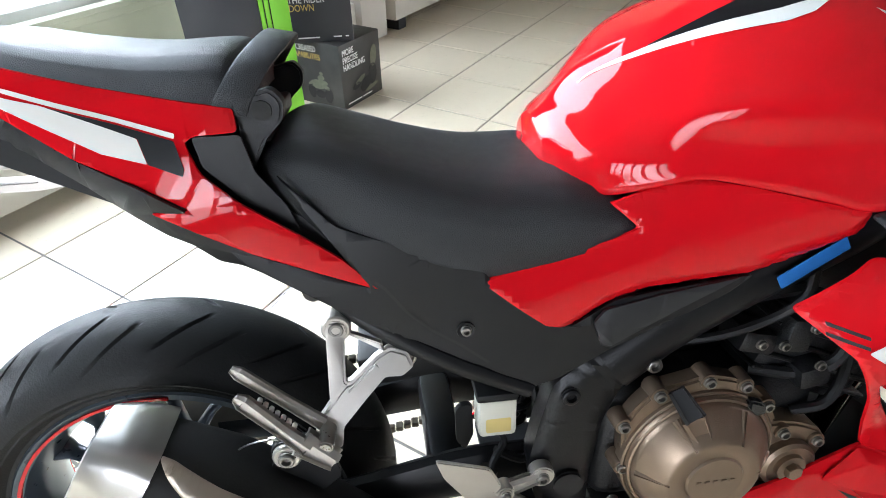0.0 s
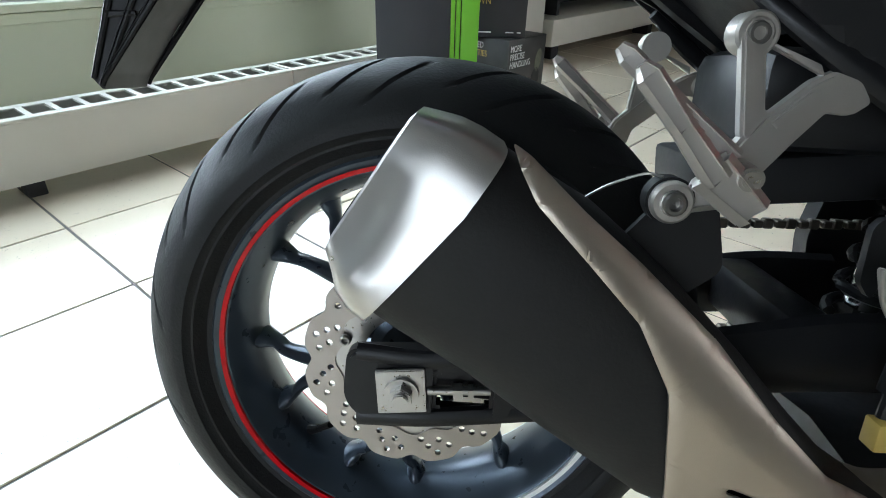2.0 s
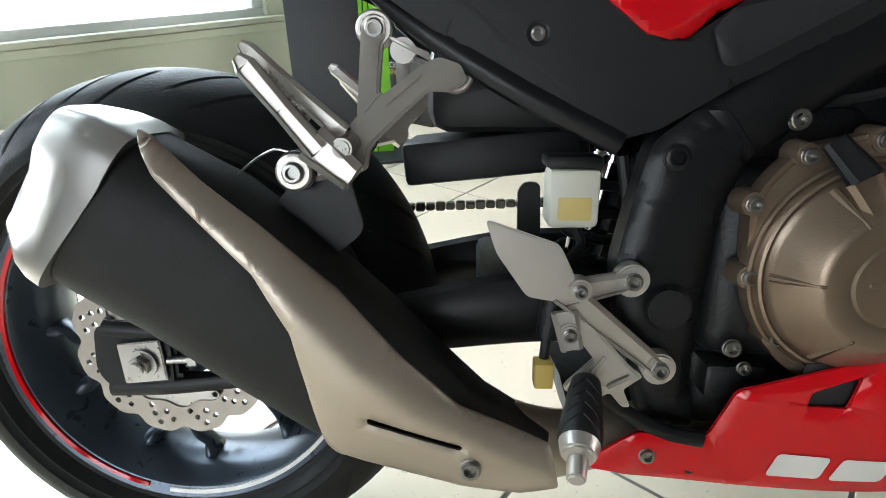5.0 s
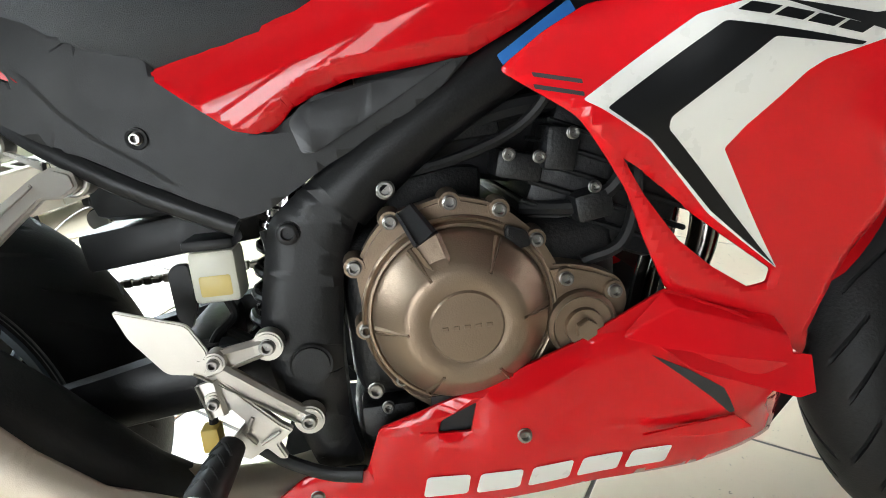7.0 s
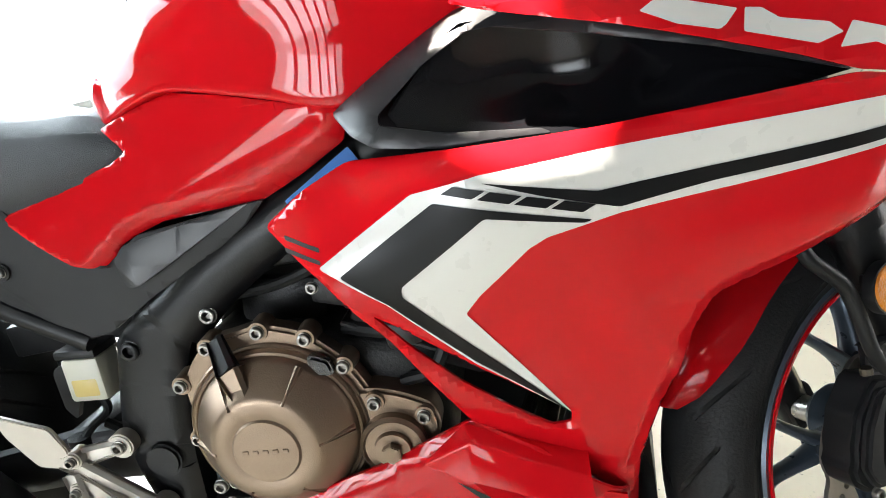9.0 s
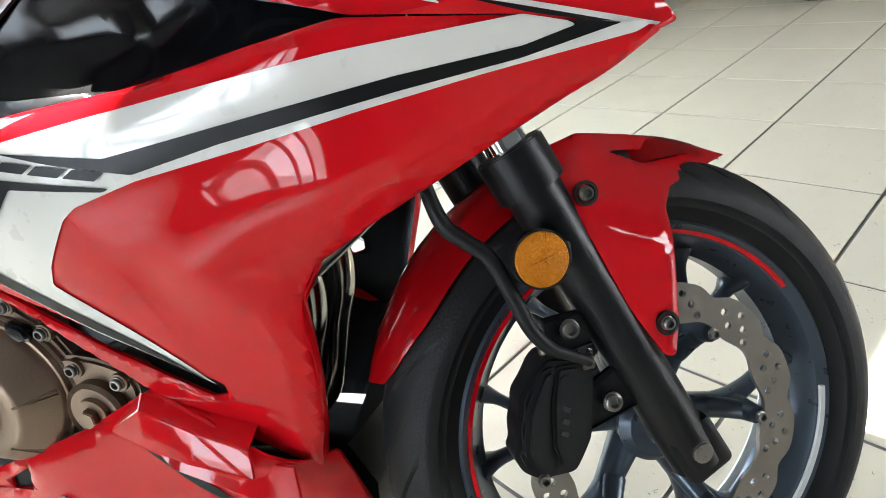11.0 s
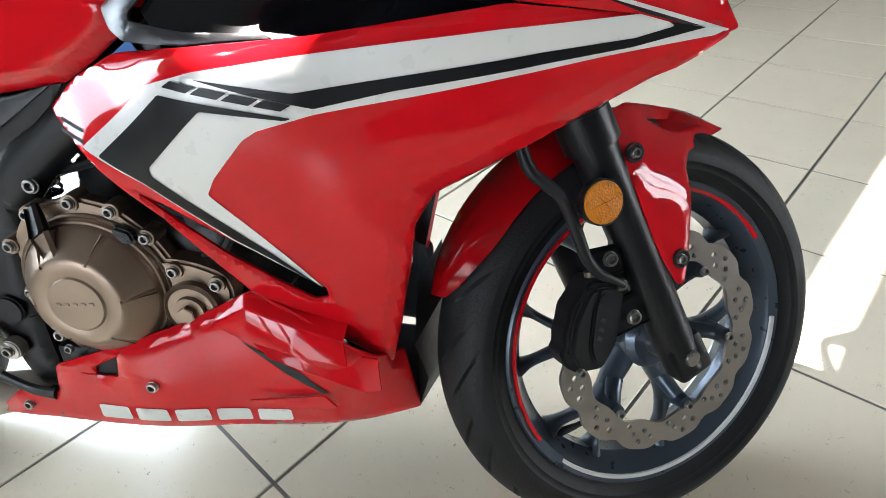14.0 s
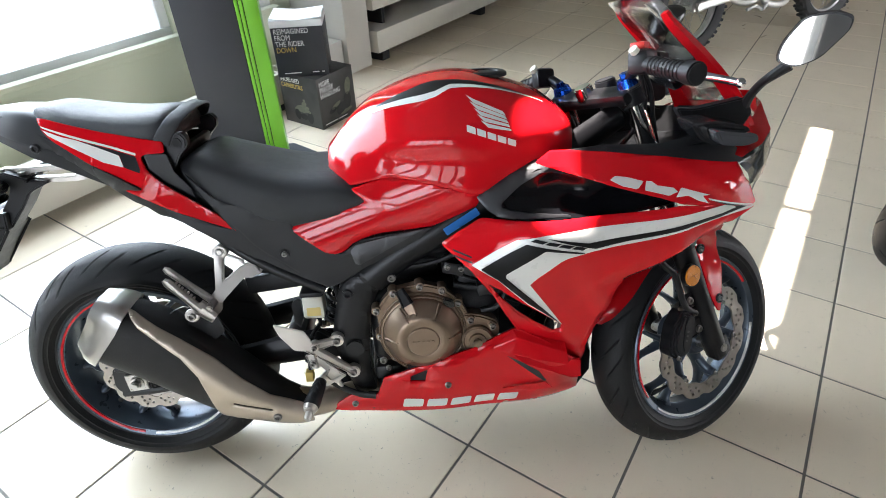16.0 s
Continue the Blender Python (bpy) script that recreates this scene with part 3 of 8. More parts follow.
def printed(face, shapes, ink):
    """Flat printed patches on a box's face: centre, half sizes and slant of each."""
    for x, z, w, h, r in shapes:
        bm = bmesh.new()
        cyl(bm, (0, 0, 0), (0, 0, 0.0006), 1.0, seg=14)
        bm.transform(face @ Matrix.Translation((x, z, 0.0004)) @ Matrix.Rotation(radians(r), 4, "Z") @ Matrix.Diagonal((w, h, 1, 1)))
        part("print_patch", bm, ink, low_box, smooth=False)


# the pictures: a quad bike and a rough track
printed(FACE_L, ((-0.035, 0.062, 0.022, 0.032, 8), (0.062, 0.055, 0.024, 0.036, -6), (0.014, 0.055, 0.03, 0.018, 0)), INK_DARK)
printed(FACE_L, ((0.012, 0.108, 0.052, 0.014, 4), (0.0, 0.088, 0.036, 0.010, -3), (0.048, 0.092, 0.024, 0.010, -20), (0.026, 0.132, 0.020, 0.013, 10), (-0.04, 0.098, 0.014, 0.007, 25), (0.03, 0.152, 0.010, 0.008, 0)), INK_OLIVE)
printed(FACE_R, ((0.02, 0.075, 0.045, 0.028, 35), (0.075, 0.105, 0.032, 0.05, -10), (-0.05, 0.085, 0.03, 0.014, 15)), INK_DARK)
printed(FACE_R, ((0.09, 0.185, 0.024, 0.05, -12), (-0.02, 0.105, 0.04, 0.012, 20), (0.06, 0.048, 0.05, 0.010, 8)), INK_OLIVE)
for x0, x1 in ((-0.12, -0.02), (-0.01, 0.06)):
    bm = bmesh.new()
    box(bm, ((x0 + x1) / 2, -0.1482, 0.022), (x1 - x0, 0.001, 0.005))
    part("print_bar", bm, INK_WHITE, low_box, smooth=False)
UB = Matrix.Translation(uv(1.845, -1.275, 0.291)) @ pose(0, 0, 0, 0, 0, 53.12 - 50)
up_box = carton("printed_box", UB, 0.27, 0.24, 0.292, "black printed cardboard box with white flaps, stacked on another")
bm = bmesh.new()
for x, r in ((-0.067, 6), (0.067, -5)):
    box(bm, (x, 0, 0.298), (0.134, 0.24, 0.003), m=pose(0, 0, 0, 0, r, 0))
box(bm, (0, 0.0, 0.2775), (0.2735, 0.2435, 0.035), bevel=0.002)
part("flap", bm, CARD_WHITE, up_box, "open white cardboard flaps", smooth=False)
FACE_F = Matrix(((1, 0, 0, 0), (0, 0, -1, -0.1215), (0, 1, 0, 0), (0, 0, 0, 1)))
for zz, words, ink in ((0.228, "REIMAGINED", INK_WHITE), (0.196, "FROM", INK_WHITE), (0.164, "THE RIDER", INK_WHITE), (0.132, "DOWN", INK_GOLD)):
    text_part(words, 0.038, ink, up_box, FACE_F @ Matrix.Translation((-0.122, zz, 0)) @ Matrix.Diagonal((0.82, 1, 1, 1)))
for x0, x1 in ((-0.1, -0.01), (0.05, 0.085), (0.1, 0.115)):
    bm = bmesh.new()
    box(bm, ((x0 + x1) / 2, -0.1222, 0.022), (x1 - x0, 0.001, 0.005))
    part("print_bar", bm, INK_WHITE, up_box, smooth=False)

# ---- the motorcycle: x ahead, y to its left, z up, leaning on its side stand ----
LEAN_BIKE = 13.0
bike = thing("motorcycle", "red and black sport motorcycle with white decals on its side stand", "motorcycle",
             pose(-0.0052, 0.0064, 0.0169, 0.764, 0.626, 0.769) @ pose(0, 0, 0, -LEAN_BIKE, 0, 0))

# steering: turned to the left about the raked head axis
AXIS = Vector((-0.4305, 0, 0.9026))
HEAD_P = Vector((1.205, 0, 0.70))
STEER = Matrix.Translation(HEAD_P + Vector((0.003, 0, 0))) @ Matrix.Rotation(radians(26.7), 4, AXIS) @ Matrix.Translation(-HEAD_P)


def tyre_bm(radius, rim, width, grooves, lean):
    """A road tyre: a rounded crown with slanted grooves cut into it."""
    crown = 40
    prof = []
    for k in range(crown + 1):
        s = -1 + 2 * k / crown
        ang = s * 1.25
        prof.append((radius - width * 0.46 * (1 - math.cos(ang)) * 1.05, math.sin(ang) / math.sin(1.25) * width / 2, s))
    shoulder = prof[-1][0]
    wall = [(shoulder - 0.010, width * 0.505, 1), (rim + 0.026, width * 0.485, 1), (rim + 0.022, width * 0.47, 1), (rim + 0.0195, width * 0.472, 1), (rim + 0.010, width * 0.40, 1), (rim + 0.0, width * 0.385, 1)]
    full = [(r, -y, -s) for r, y, s in wall[::-1]] + prof + wall
    r0 = np.array([p[0] for p in full])
    y0 = np.array([p[1] for p in full])
    s0 = np.array([p[2] for p in full])
    half = math.tau / grooves / 2
    fine = np.array([-0.075, -0.05, -0.02, 0.02, 0.05, 0.075, 0.15, 0.26, 0.38, 0.5, 0.62, 0.74, 0.85])
    deep = np.array([0, 0.7, 1, 1, 0.7, 0, 0, 0, 0, 0, 0, 0, 0])
    base = np.concatenate([(k + fine) * half for k in range(2 * grooves)])
    cut = np.concatenate([deep for k in range(2 * grooves)])
    odd = np.concatenate([np.full(len(fine), k % 2) for k in range(2 * grooves)])
    seg = len(base)
    away = np.abs(s0)
    th = base[:, None] + lean * (0.30 * away + 0.10 * away ** 2)[None, :]      # the mesh follows the slanted grooves
    lo, hi = np.where(odd, 0.30, 0.10)[:, None], np.where(odd, 0.86, 0.66)[:, None]
    t = np.clip((away[None, :] - lo) / (hi - lo), 0, 1)
    R = r0[None, :] - cut[:, None] * np.clip(5 * np.minimum(t, 1 - t), 0, 1) * 0.0055
    verts = np.stack([R * np.cos(th), np.repeat(y0[None, :], seg, 0), R * np.sin(th)], -1)
    n = len(full)
    bm = bmesh.new()
    vs = [[bm.verts.new(verts[i, k]) for k in range(n)] for i in range(seg)]
    for i in range(seg):
        a, b = vs[i], vs[(i + 1) % seg]
        for k in range(n - 1):
            bm.faces.new((a[k], a[k + 1], b[k + 1], b[k]))
    return bm


def reflector_bm(r, c):
    """A round moulded lens whose face is pressed into six tilted sectors; it looks along -y."""
    bm = bmesh.new()
    x, y, z = c
    for k in range(6):
        ring = [(k + j / 6) * math.tau / 6 + 0.26 for j in range(7)]
        tilt = 0.0016 if k % 2 else -0.0004
        apex = bm.verts.new((x, y - 0.0025 - tilt, z))
        face = [bm.verts.new((x + r * 0.95 * math.cos(a), y - 0.0025 + tilt * 0.5, z + r * 0.95 * math.sin(a))) for a in ring]
        rim = [bm.verts.new((x + r * math.cos(a), y, z + r * math.sin(a))) for a in ring]
        back = [bm.verts.new((x + r * math.cos(a), y + 0.008, z + r * math.sin(a))) for a in ring]
        for j in range(6):
            bm.faces.new((apex, face[j], face[j + 1]))
            bm.faces.new((face[j], rim[j], rim[j + 1], face[j + 1]))
            bm.faces.new((rim[j], back[j], back[j + 1], rim[j + 1]))
    bmesh.ops.remove_doubles(bm, verts=[v for v in bm.verts if v.co.y > y - 0.0005], dist=1e-5)
    return bm


def disc_bm(r0, r1, waves, thick, y, holes):
    """A wave brake disc with drilled holes."""
    n = waves * 12
    outer = [(r1 - 0.0085 * (0.5 + 0.5 * math.cos(waves * k * math.tau / n)) ** 3, k * math.tau / n) for k in range(n)]
    bm = bmesh.new()
    loops = [[(r * math.cos(a), r * math.sin(a)) for r, a in outer],
             [((r0 + 0.003 * math.cos(waves * k * math.tau / 96)) * math.cos(k * math.tau / 96), (r0 + 0.003 * math.cos(waves * k * math.tau / 96)) * math.sin(k * math.tau / 96)) for k in range(96)]]
    for r, a, q in holes:
        loops.append(circle(r * math.cos(a), r * math.sin(a), q, 8))
    edges = []
    for lp in loops:
        vs = [bm.verts.new((p[0], y, p[1])) for p in lp]
        edges += [bm.edges.new((vs[i - 1], vs[i])) for i in range(len(vs))]
    bmesh.ops.triangle_fill(bm, use_beauty=True, edges=edges, normal=(0, -1, 0))
    e = bmesh.ops.extrude_face_region(bm, geom=bm.faces[:])
    for v in e["geom"]:
        if isinstance(v, bmesh.types.BMVert):
            v.co.y = y + thick
    return bm


def bar(bm, p0, p1, w0, w1, d0, d1, lateral=Vector((0, 1, 0)), bevel=0.004):
    """A tapered bar of rounded section: w across in its plane, d along lateral."""
    p0, p1 = Vector(p0), Vector(p1)
    ax = (p1 - p0).normalized()
    across = ax.cross(lateral).normalized()
    lat = across.cross(ax).normalized()
    rings = []
    for p, w, d in ((p0, w0, d0), (p1, w1, d1)):
        ring = []
        for sx, sy in ((-1, -1), (1, -1), (1, 1), (-1, 1)):
            c = p + across * sx * (w / 2) + lat * sy * (d / 2)
            b = min(bevel, w * 0.3, d * 0.3)
            q0 = across * (-sx * b)
            q1 = lat * (-sy * b)
            ring += [c + q1, c + q0] if sx * sy < 0 else [c + q0, c + q1]
        rings.append([bm.verts.new(v) for v in ring])
    skin(bm, rings)


def wheel(name, centre, radius, rim, width, grooves, turn, spokes, hub_r, disc, stripe_y, lean, phase):
    """A cast wheel with its tyre, in the bike's frame."""
    w = thing(name, "", "")
    for k in ("label", "category"):
        if k in w.keys():
            del w[k]
    w.parent = bike
    w.matrix_basis = turn @ Matrix.Translation(centre)
    part("tyre", tyre_bm(radius, rim, width, grooves, lean), RUBBER, w, "black road tyre with slanted grooves")
    half = width * 0.385
    bm = bmesh.new()
    lathe(bm, [(rim + 0.002, -half - 0.004), (rim + 0.006, -half), (rim - 0.004, -half + 0.012), (rim - 0.018, -half + 0.030), (rim - 0.024, -0.012),
               (rim - 0.024, 0.012), (rim - 0.018, half - 0.030), (rim - 0.004, half - 0.012), (rim + 0.006, half), (rim + 0.002, half + 0.004),
               (rim - 0.010, half - 0.001), (rim - 0.013, half - 0.006), (rim - 0.022, half - 0.026), (rim - 0.0285, 0.014), (rim - 0.0285, -0.014), (rim - 0.022, -half + 0.026), (rim - 0.013, -half + 0.006), (rim - 0.010, -half + 0.001)], 128)
    part("rim", bm, RIM_METAL, w, "gunmetal cast rim")
    for sgn in (-1, 1):
        bm = bmesh.new()
        y = sgn * (half - 0.001)
        # a red stripe on most of the edge and a silver one on the rest
        segs = 80

        def ring_part(a0, a1):
            b2 = bmesh.new()
            prof = [(rim - 0.0084, y + sgn * 0.0042), (rim - 0.0040, y + sgn * 0.0056), (rim - 0.0040, y + sgn * 0.0016), (rim - 0.0084, y - sgn * 0.0001)]
            rings = []
            for k in range(segs + 1):
                a = a0 + (a1 - a0) * k / segs
                rings.append([b2.verts.new((r * math.cos(a), yy, r * math.sin(a))) for r, yy in prof])
            skin(b2, rings)
            return b2
        bm.free()
        part("stripe", ring_part(*stripe_y[0]), RED, w, "red rim stripe")
        part("stripe", ring_part(*stripe_y[1]), SILVER, w, "silver rim stripe")
    bm = bmesh.new()
    lathe(bm, [(0.012, -0.055), (hub_r * 0.8, -0.055), (hub_r, -0.045), (hub_r * 0.85, -0.02), (hub_r * 0.85, 0.02), (hub_r, 0.045), (hub_r * 0.8, 0.055), (0.012, 0.055)], 36)
    part("hub", bm, RIM_METAL, w)
    for k in range(spokes):
        a = phase + k * math.tau / spokes
        bm = bmesh.new()

        def at(r, da, y=0.0):
            return (r * math.cos(a + da), y, r * math.sin(a + da))
        fork_r = hub_r + (rim - hub_r) * 0.36
        tube(bm, [at(hub_r * 0.6, 0, -0.008), at(fork_r * 0.75, 0, -0.014), at(fork_r * 1.02, 0, -0.020)], [0.0165, 0.0125, 0.0115], 12, 5, flat=1.7)
        for sg in (-1, 1):
            tube(bm, [at(fork_r * 0.86, sg * 0.02, -0.017), at(fork_r * 1.08, sg * 0.075, -0.020), at(fork_r * 1.38, sg * 0.15, -0.015), at(rim - 0.045, sg * 0.20, -0.008), at(rim - 0.026, sg * 0.225, -0.004)],
                 [0.0095, 0.0085, 0.0064, 0.0066, 0.0115], 12, 5, flat=2.0)
        part("spoke", bm, RIM_METAL, w, angle=50)
    bm = bmesh.new()
    a = -2.35
    p = Vector((math.cos(a), 0, math.sin(a)))
    cyl(bm, p * (rim - 0.03) + Vector((0, -0.012, 0)), p * (rim - 0.052) + Vector((0, -0.03, 0)), 0.0065, 0.0045, 10)
    cyl(bm, p * (rim - 0.052) + Vector((0, -0.03, 0)), p * (rim - 0.075) + Vector((0, -0.045, 0)), 0.004, 0.004, 10)
    part("valve", bm, HOSE, w, "black rubber tyre valve")
    r0, r1, waves, y, nb, carrier = disc
    holes = []
    for k in range(waves):
        base = k * math.tau / waves
        for r, da in ((r0 + (r1 - r0) * 0.22, 0.0), (r0 + (r1 - r0) * 0.47, 0.075), (r0 + (r1 - r0) * 0.72, 0.16), (r0 + (r1 - r0) * 0.30, 0.21), (r0 + (r1 - r0) * 0.55, 0.30)):
            holes.append((r, base + da + 0.1, 0.0042 if r1 > 0.13 else 0.0036))
    part("brake_disc", disc_bm(r0, r1, waves, 0.005, y, holes), DISC_STEEL, w, "drilled wavy steel brake disc")
    if carrier:
        bm = bmesh.new()
        lathe(bm, [(carrier, y + 0.002), (r0 + 0.004, y + 0.002), (r0 + 0.004, y + 0.006), (carrier, y + 0.008)], 48)
        part("disc_carrier", bm, STEEL, w, "plain steel disc ring")
    for k in range(nb):
        a = phase + k * math.tau / nb
        r = r0 - 0.004
        bolt(w, r * math.cos(a), y, r * math.sin(a), 0.0055)
        bm = bmesh.new()
        cyl(bm, (r * math.cos(a), y + 0.004, r * math.sin(a)), (r * 0.97 * math.cos(a), y + 0.034, r * 0.97 * math.sin(a)), 0.010, 0.014, 16)
        tube(bm, [(r * 0.70 * math.cos(a), -0.024, r * 0.70 * math.sin(a)), (r * 0.86 * math.cos(a), -0.036, r * 0.86 * math.sin(a)), (r * 0.99 * math.cos(a), y + 0.016, r * 0.99 * math.sin(a))], [0.0125, 0.0115, 0.0105], 12, 4)
        part("disc_boss", bm, RIM_METAL, w)
    return w


RZ, AZ = 0.2868, 0.2845
FX, FZ = 1.357, 0.256
rear = wheel("rear_wheel", (0.010, 0, RZ), 0.3010, 0.210, 0.158, 15, Matrix(), 6, 0.052, (0.080, 0.116, 12, -0.072, 5, 0.056), ((1.45, 4.42), (4.55, 5.95)), 1, 0.3)
front = wheel("front_wheel", (FX, -0.008, FZ + 0.002), 0.2905, 0.213, 0.118, 14, STEER, 6, 0.043, (0.115, 0.1545, 12, -0.066, 6, 0), ((0.60, 3.70), (3.95, 6.25)), -1, radians(-126.6))
bpy.context.view_layer.update()
for w in (rear, front):                   # the tyres flatten a little where they carry the weight
    for o in w.children:
        if o.name.startswith("tyre"):
            back = o.matrix_world.inverted()
            for v in o.data.vertices:
                q = o.matrix_world @ v.co
                if q.z < 0.0008:
                    v.co = back @ Vector((q.x, q.y, 0.0008))
bm = bmesh.new()
cyl(bm, (0.002, -0.085, AZ), (0.002, -0.1345, AZ), 0.0115, seg=6, bevel=0.001)
cyl(bm, (0.002, -0.130, AZ), (0.002, -0.1385, AZ), 0.0075, seg=16, bevel=0.001)
lathe(bm, [(0.001, -0.1265), (0.0165, -0.1265), (0.0165, -0.1225), (0.001, -0.1225)], 24, (0.002, 0, AZ))
part("axle_nut", bm, STEEL, bike, "steel axle nut")
bm = flat_part([(-0.020, AZ - 0.024), (0.026, AZ - 0.019), (0.022, AZ + 0.026), (-0.024, AZ + 0.021)], -0.117, -0.1225, 0.002, bevel=0.0012)
part("axle_plate", bm, STEEL, bike, "bright square axle plate")
bm = flat_part([(-0.052, AZ + 0.038), (0.10, AZ + 0.046), (0.118, AZ + 0.018), (0.105, AZ - 0.030), (-0.040, AZ - 0.036), (-0.056, AZ - 0.015)], -0.094, -0.1165, 0.012, bevel=0.004,
               holes=[[(0.034, AZ + 0.020), (0.085, AZ + 0.020), (0.085, AZ - 0.020), (0.034, AZ - 0.020)]])
part("axle_bracket", bm, FRAME_BLACK, bike, "black axle bracket")

# --- swing arm, chain, guard and shock
bm = bmesh.new()
tube(bm, [(0.50, -0.095, 0.345), (0.40, -0.095, 0.342), (0.27, -0.096, 0.322), (0.12, -0.097, 0.300), (0.03, -0.097, 0.298)], [0.040, 0.040, 0.034, 0.029, 0.027], 12, flat=0.5)
sa = part("swing_arm", bm, FRAME_BLACK, bike, "black box-section swing arm")
mirrored(sa)
bm = bmesh.new()
box(bm, (0.38, 0, 0.345), (0.05, 0.19, 0.06), bevel=0.012)
part("swing_arm_bridge", bm, FRAME_BLACK, bike)
for z in (0.316, 0.254):
    bm = bmesh.new()
    tube(bm, [(-0.042, -0.110, z - 0.004 if z < 0.3 else z + 0.002), (0.03, -0.111, z), (0.14, -0.106, z + 0.012)], 0.010, 10, flat=0.8)
    part("swing_arm_fork", bm, FRAME_BLACK, bike)
bm = bmesh.new()
cyl(bm, (0.026, -0.117, 0.2860), (0.085, -0.117, 0.290), 0.0042)
cyl(bm, (0.050, -0.117, 0.2876), (0.059, -0.117, 0.2882), 0.0085, seg=6)
cyl(bm, (0.064, -0.117, 0.2886), (0.069, -0.117, 0.2890), 0.0075, seg=6)
part("chain_adjuster", bm, STEEL, bike, "threaded chain adjuster")
bm = bmesh.new()
lathe(bm, [(0.098, 0.088), (0.102, 0.088), (0.102, 0.094), (0.03, 0.094), (0.03, 0.088)], 60, (0, 0, RZ))
part("sprocket", bm, CHAIN, bike)
for z0, z1 in ((0.401, 0.424), (0.197, 0.306)):
    bm = bmesh.new()
    n = 40
    for k in range(n):
        t = k / (n - 1)
        x, z = 0.0 + t * 0.52, z0 + (z1 - z0) * t
        box(bm, (x, 0.092, z), (0.0125, 0.012 if k % 2 else 0.018, 0.012 if k % 2 else 0.009), bevel=0.002, seg=1)
    part("chain", bm, CHAIN, bike, "steel drive chain")
# tray over the tyre and the chain guard
bm = bmesh.new()
box(bm, (0.40, 0.02, 0.565), (0.20, 0.18, 0.09), bevel=0.02)
part("battery_tray", bm, MATT_BLACK, bike, "matt black tray under the seat")
bm = bmesh.new()
box(bm, (0.372, 0.03, 0.494), (0.20, 0.15, 0.046), pose(0, 0, 0, 0, -6, 0), bevel=0.006)
box(bm, (0.462, 0.03, 0.512), (0.016, 0.15, 0.040), pose(0, 0, 0, 0, -6, 0), bevel=0.005)
part("chain_guard", bm, MATT_BLACK, bike, "matt black chain guard")
bm = bmesh.new()
cyl(bm, (0.512, -0.02, 0.54), (0.468, -0.02, 0.36), 0.021, bevel=0.003)
part("shock_absorber", bm, CHROME, bike, "chrome shock body")
bm = bmesh.new()
pts = []
for k in range(72):
    t = k / 71
    a = t * math.tau * 4.5
    pts.append((0.500 - 0.032 * t + 0.031 * math.cos(a), -0.02 + 0.031 * math.sin(a), 0.485 - 0.13 * t))
tube(bm, pts, 0.006, 8, smooth=False)
part("shock_spring", bm, FRAME_BLACK, bike, "black coil spring")
bm = bmesh.new()
cyl(bm, (0.5, -0.02, 0.487), (0.502, -0.02, 0.496), 0.036, bevel=0.002)
cyl(bm, (0.504, -0.02, 0.502), (0.506, -0.02, 0.512), 0.034, bevel=0.002)
part("spring_seat", bm, CHROME, bike)

# --- frame
FR = spline_side([(0.83, 0.70, 0.165), (0.70, 0.64, 0.16), (0.58, 0.57, 0.155), (0.50, 0.5, 0.152), (0.485, 0.35, 0.155), (0.55, 0.24, 0.155), (0.9, 0.72, 0.15)])
bm = bmesh.new()
tube(bm, [(1.13, -0.06, 0.85), (1.0, -0.115, 0.785), (0.86, -0.142, 0.703), (0.735, -0.142, 0.637), (0.64, -0.138, 0.58), (0.575, -0.134, 0.53)], [0.03, 0.032, 0.031, 0.03, 0.033, 0.038], 14, flat=0.62)
fr = part("frame_tube", bm, FRAME_BLACK, bike, "satin black main frame tube")
mirrored(fr)
PLATE = [(0.735, 0.662), (0.643, 0.603), (0.58, 0.571), (0.538, 0.544), (0.504, 0.517), (0.49, 0.46), (0.478, 0.40), (0.486, 0.344), (0.518, 0.237), (0.568, 0.236),
         (0.558, 0.287), (0.559, 0.366), (0.570, 0.455), (0.590, 0.505), (0.628, 0.547), (0.68, 0.582)]
pl = part("pivot_plate", panel(PLATE, FR, 0.03, corner=0.012, roll=0.014, step=0.016), FRAME_BLACK, bike, "satin black frame pivot plate")
mirrored(pl)
bm = bmesh.new()
cyl(bm, (0.527, -0.155, 0.366), (0.527, -0.161, 0.366), 0.022, bevel=0.003, seg=28)
part("pivot_cap", bm, MATT_BLACK, bike, "round black pivot cap")
bolt(bike, 0.523, -0.152, 0.504, 0.011, FRAME_BLACK)
bolt(bike, 0.622, -0.152, 0.537, 0.009)
bm = flat_part([(0.545, 0.245), (0.57, 0.243), (0.575, 0.205), (0.555, 0.20)], -0.16, -0.172, 0.004)
part("rubber_buffer", bm, HOSE, bike)
bm = bmesh.new()
tube(bm, [(0.58, -0.11, 0.60), (0.42, -0.10, 0.58), (0.30, -0.10, 0.64), (0.15, -0.09, 0.74)], 0.016, 10)
sf = part("subframe_tube", bm, FRAME_BLACK, bike)
mirrored(sf)

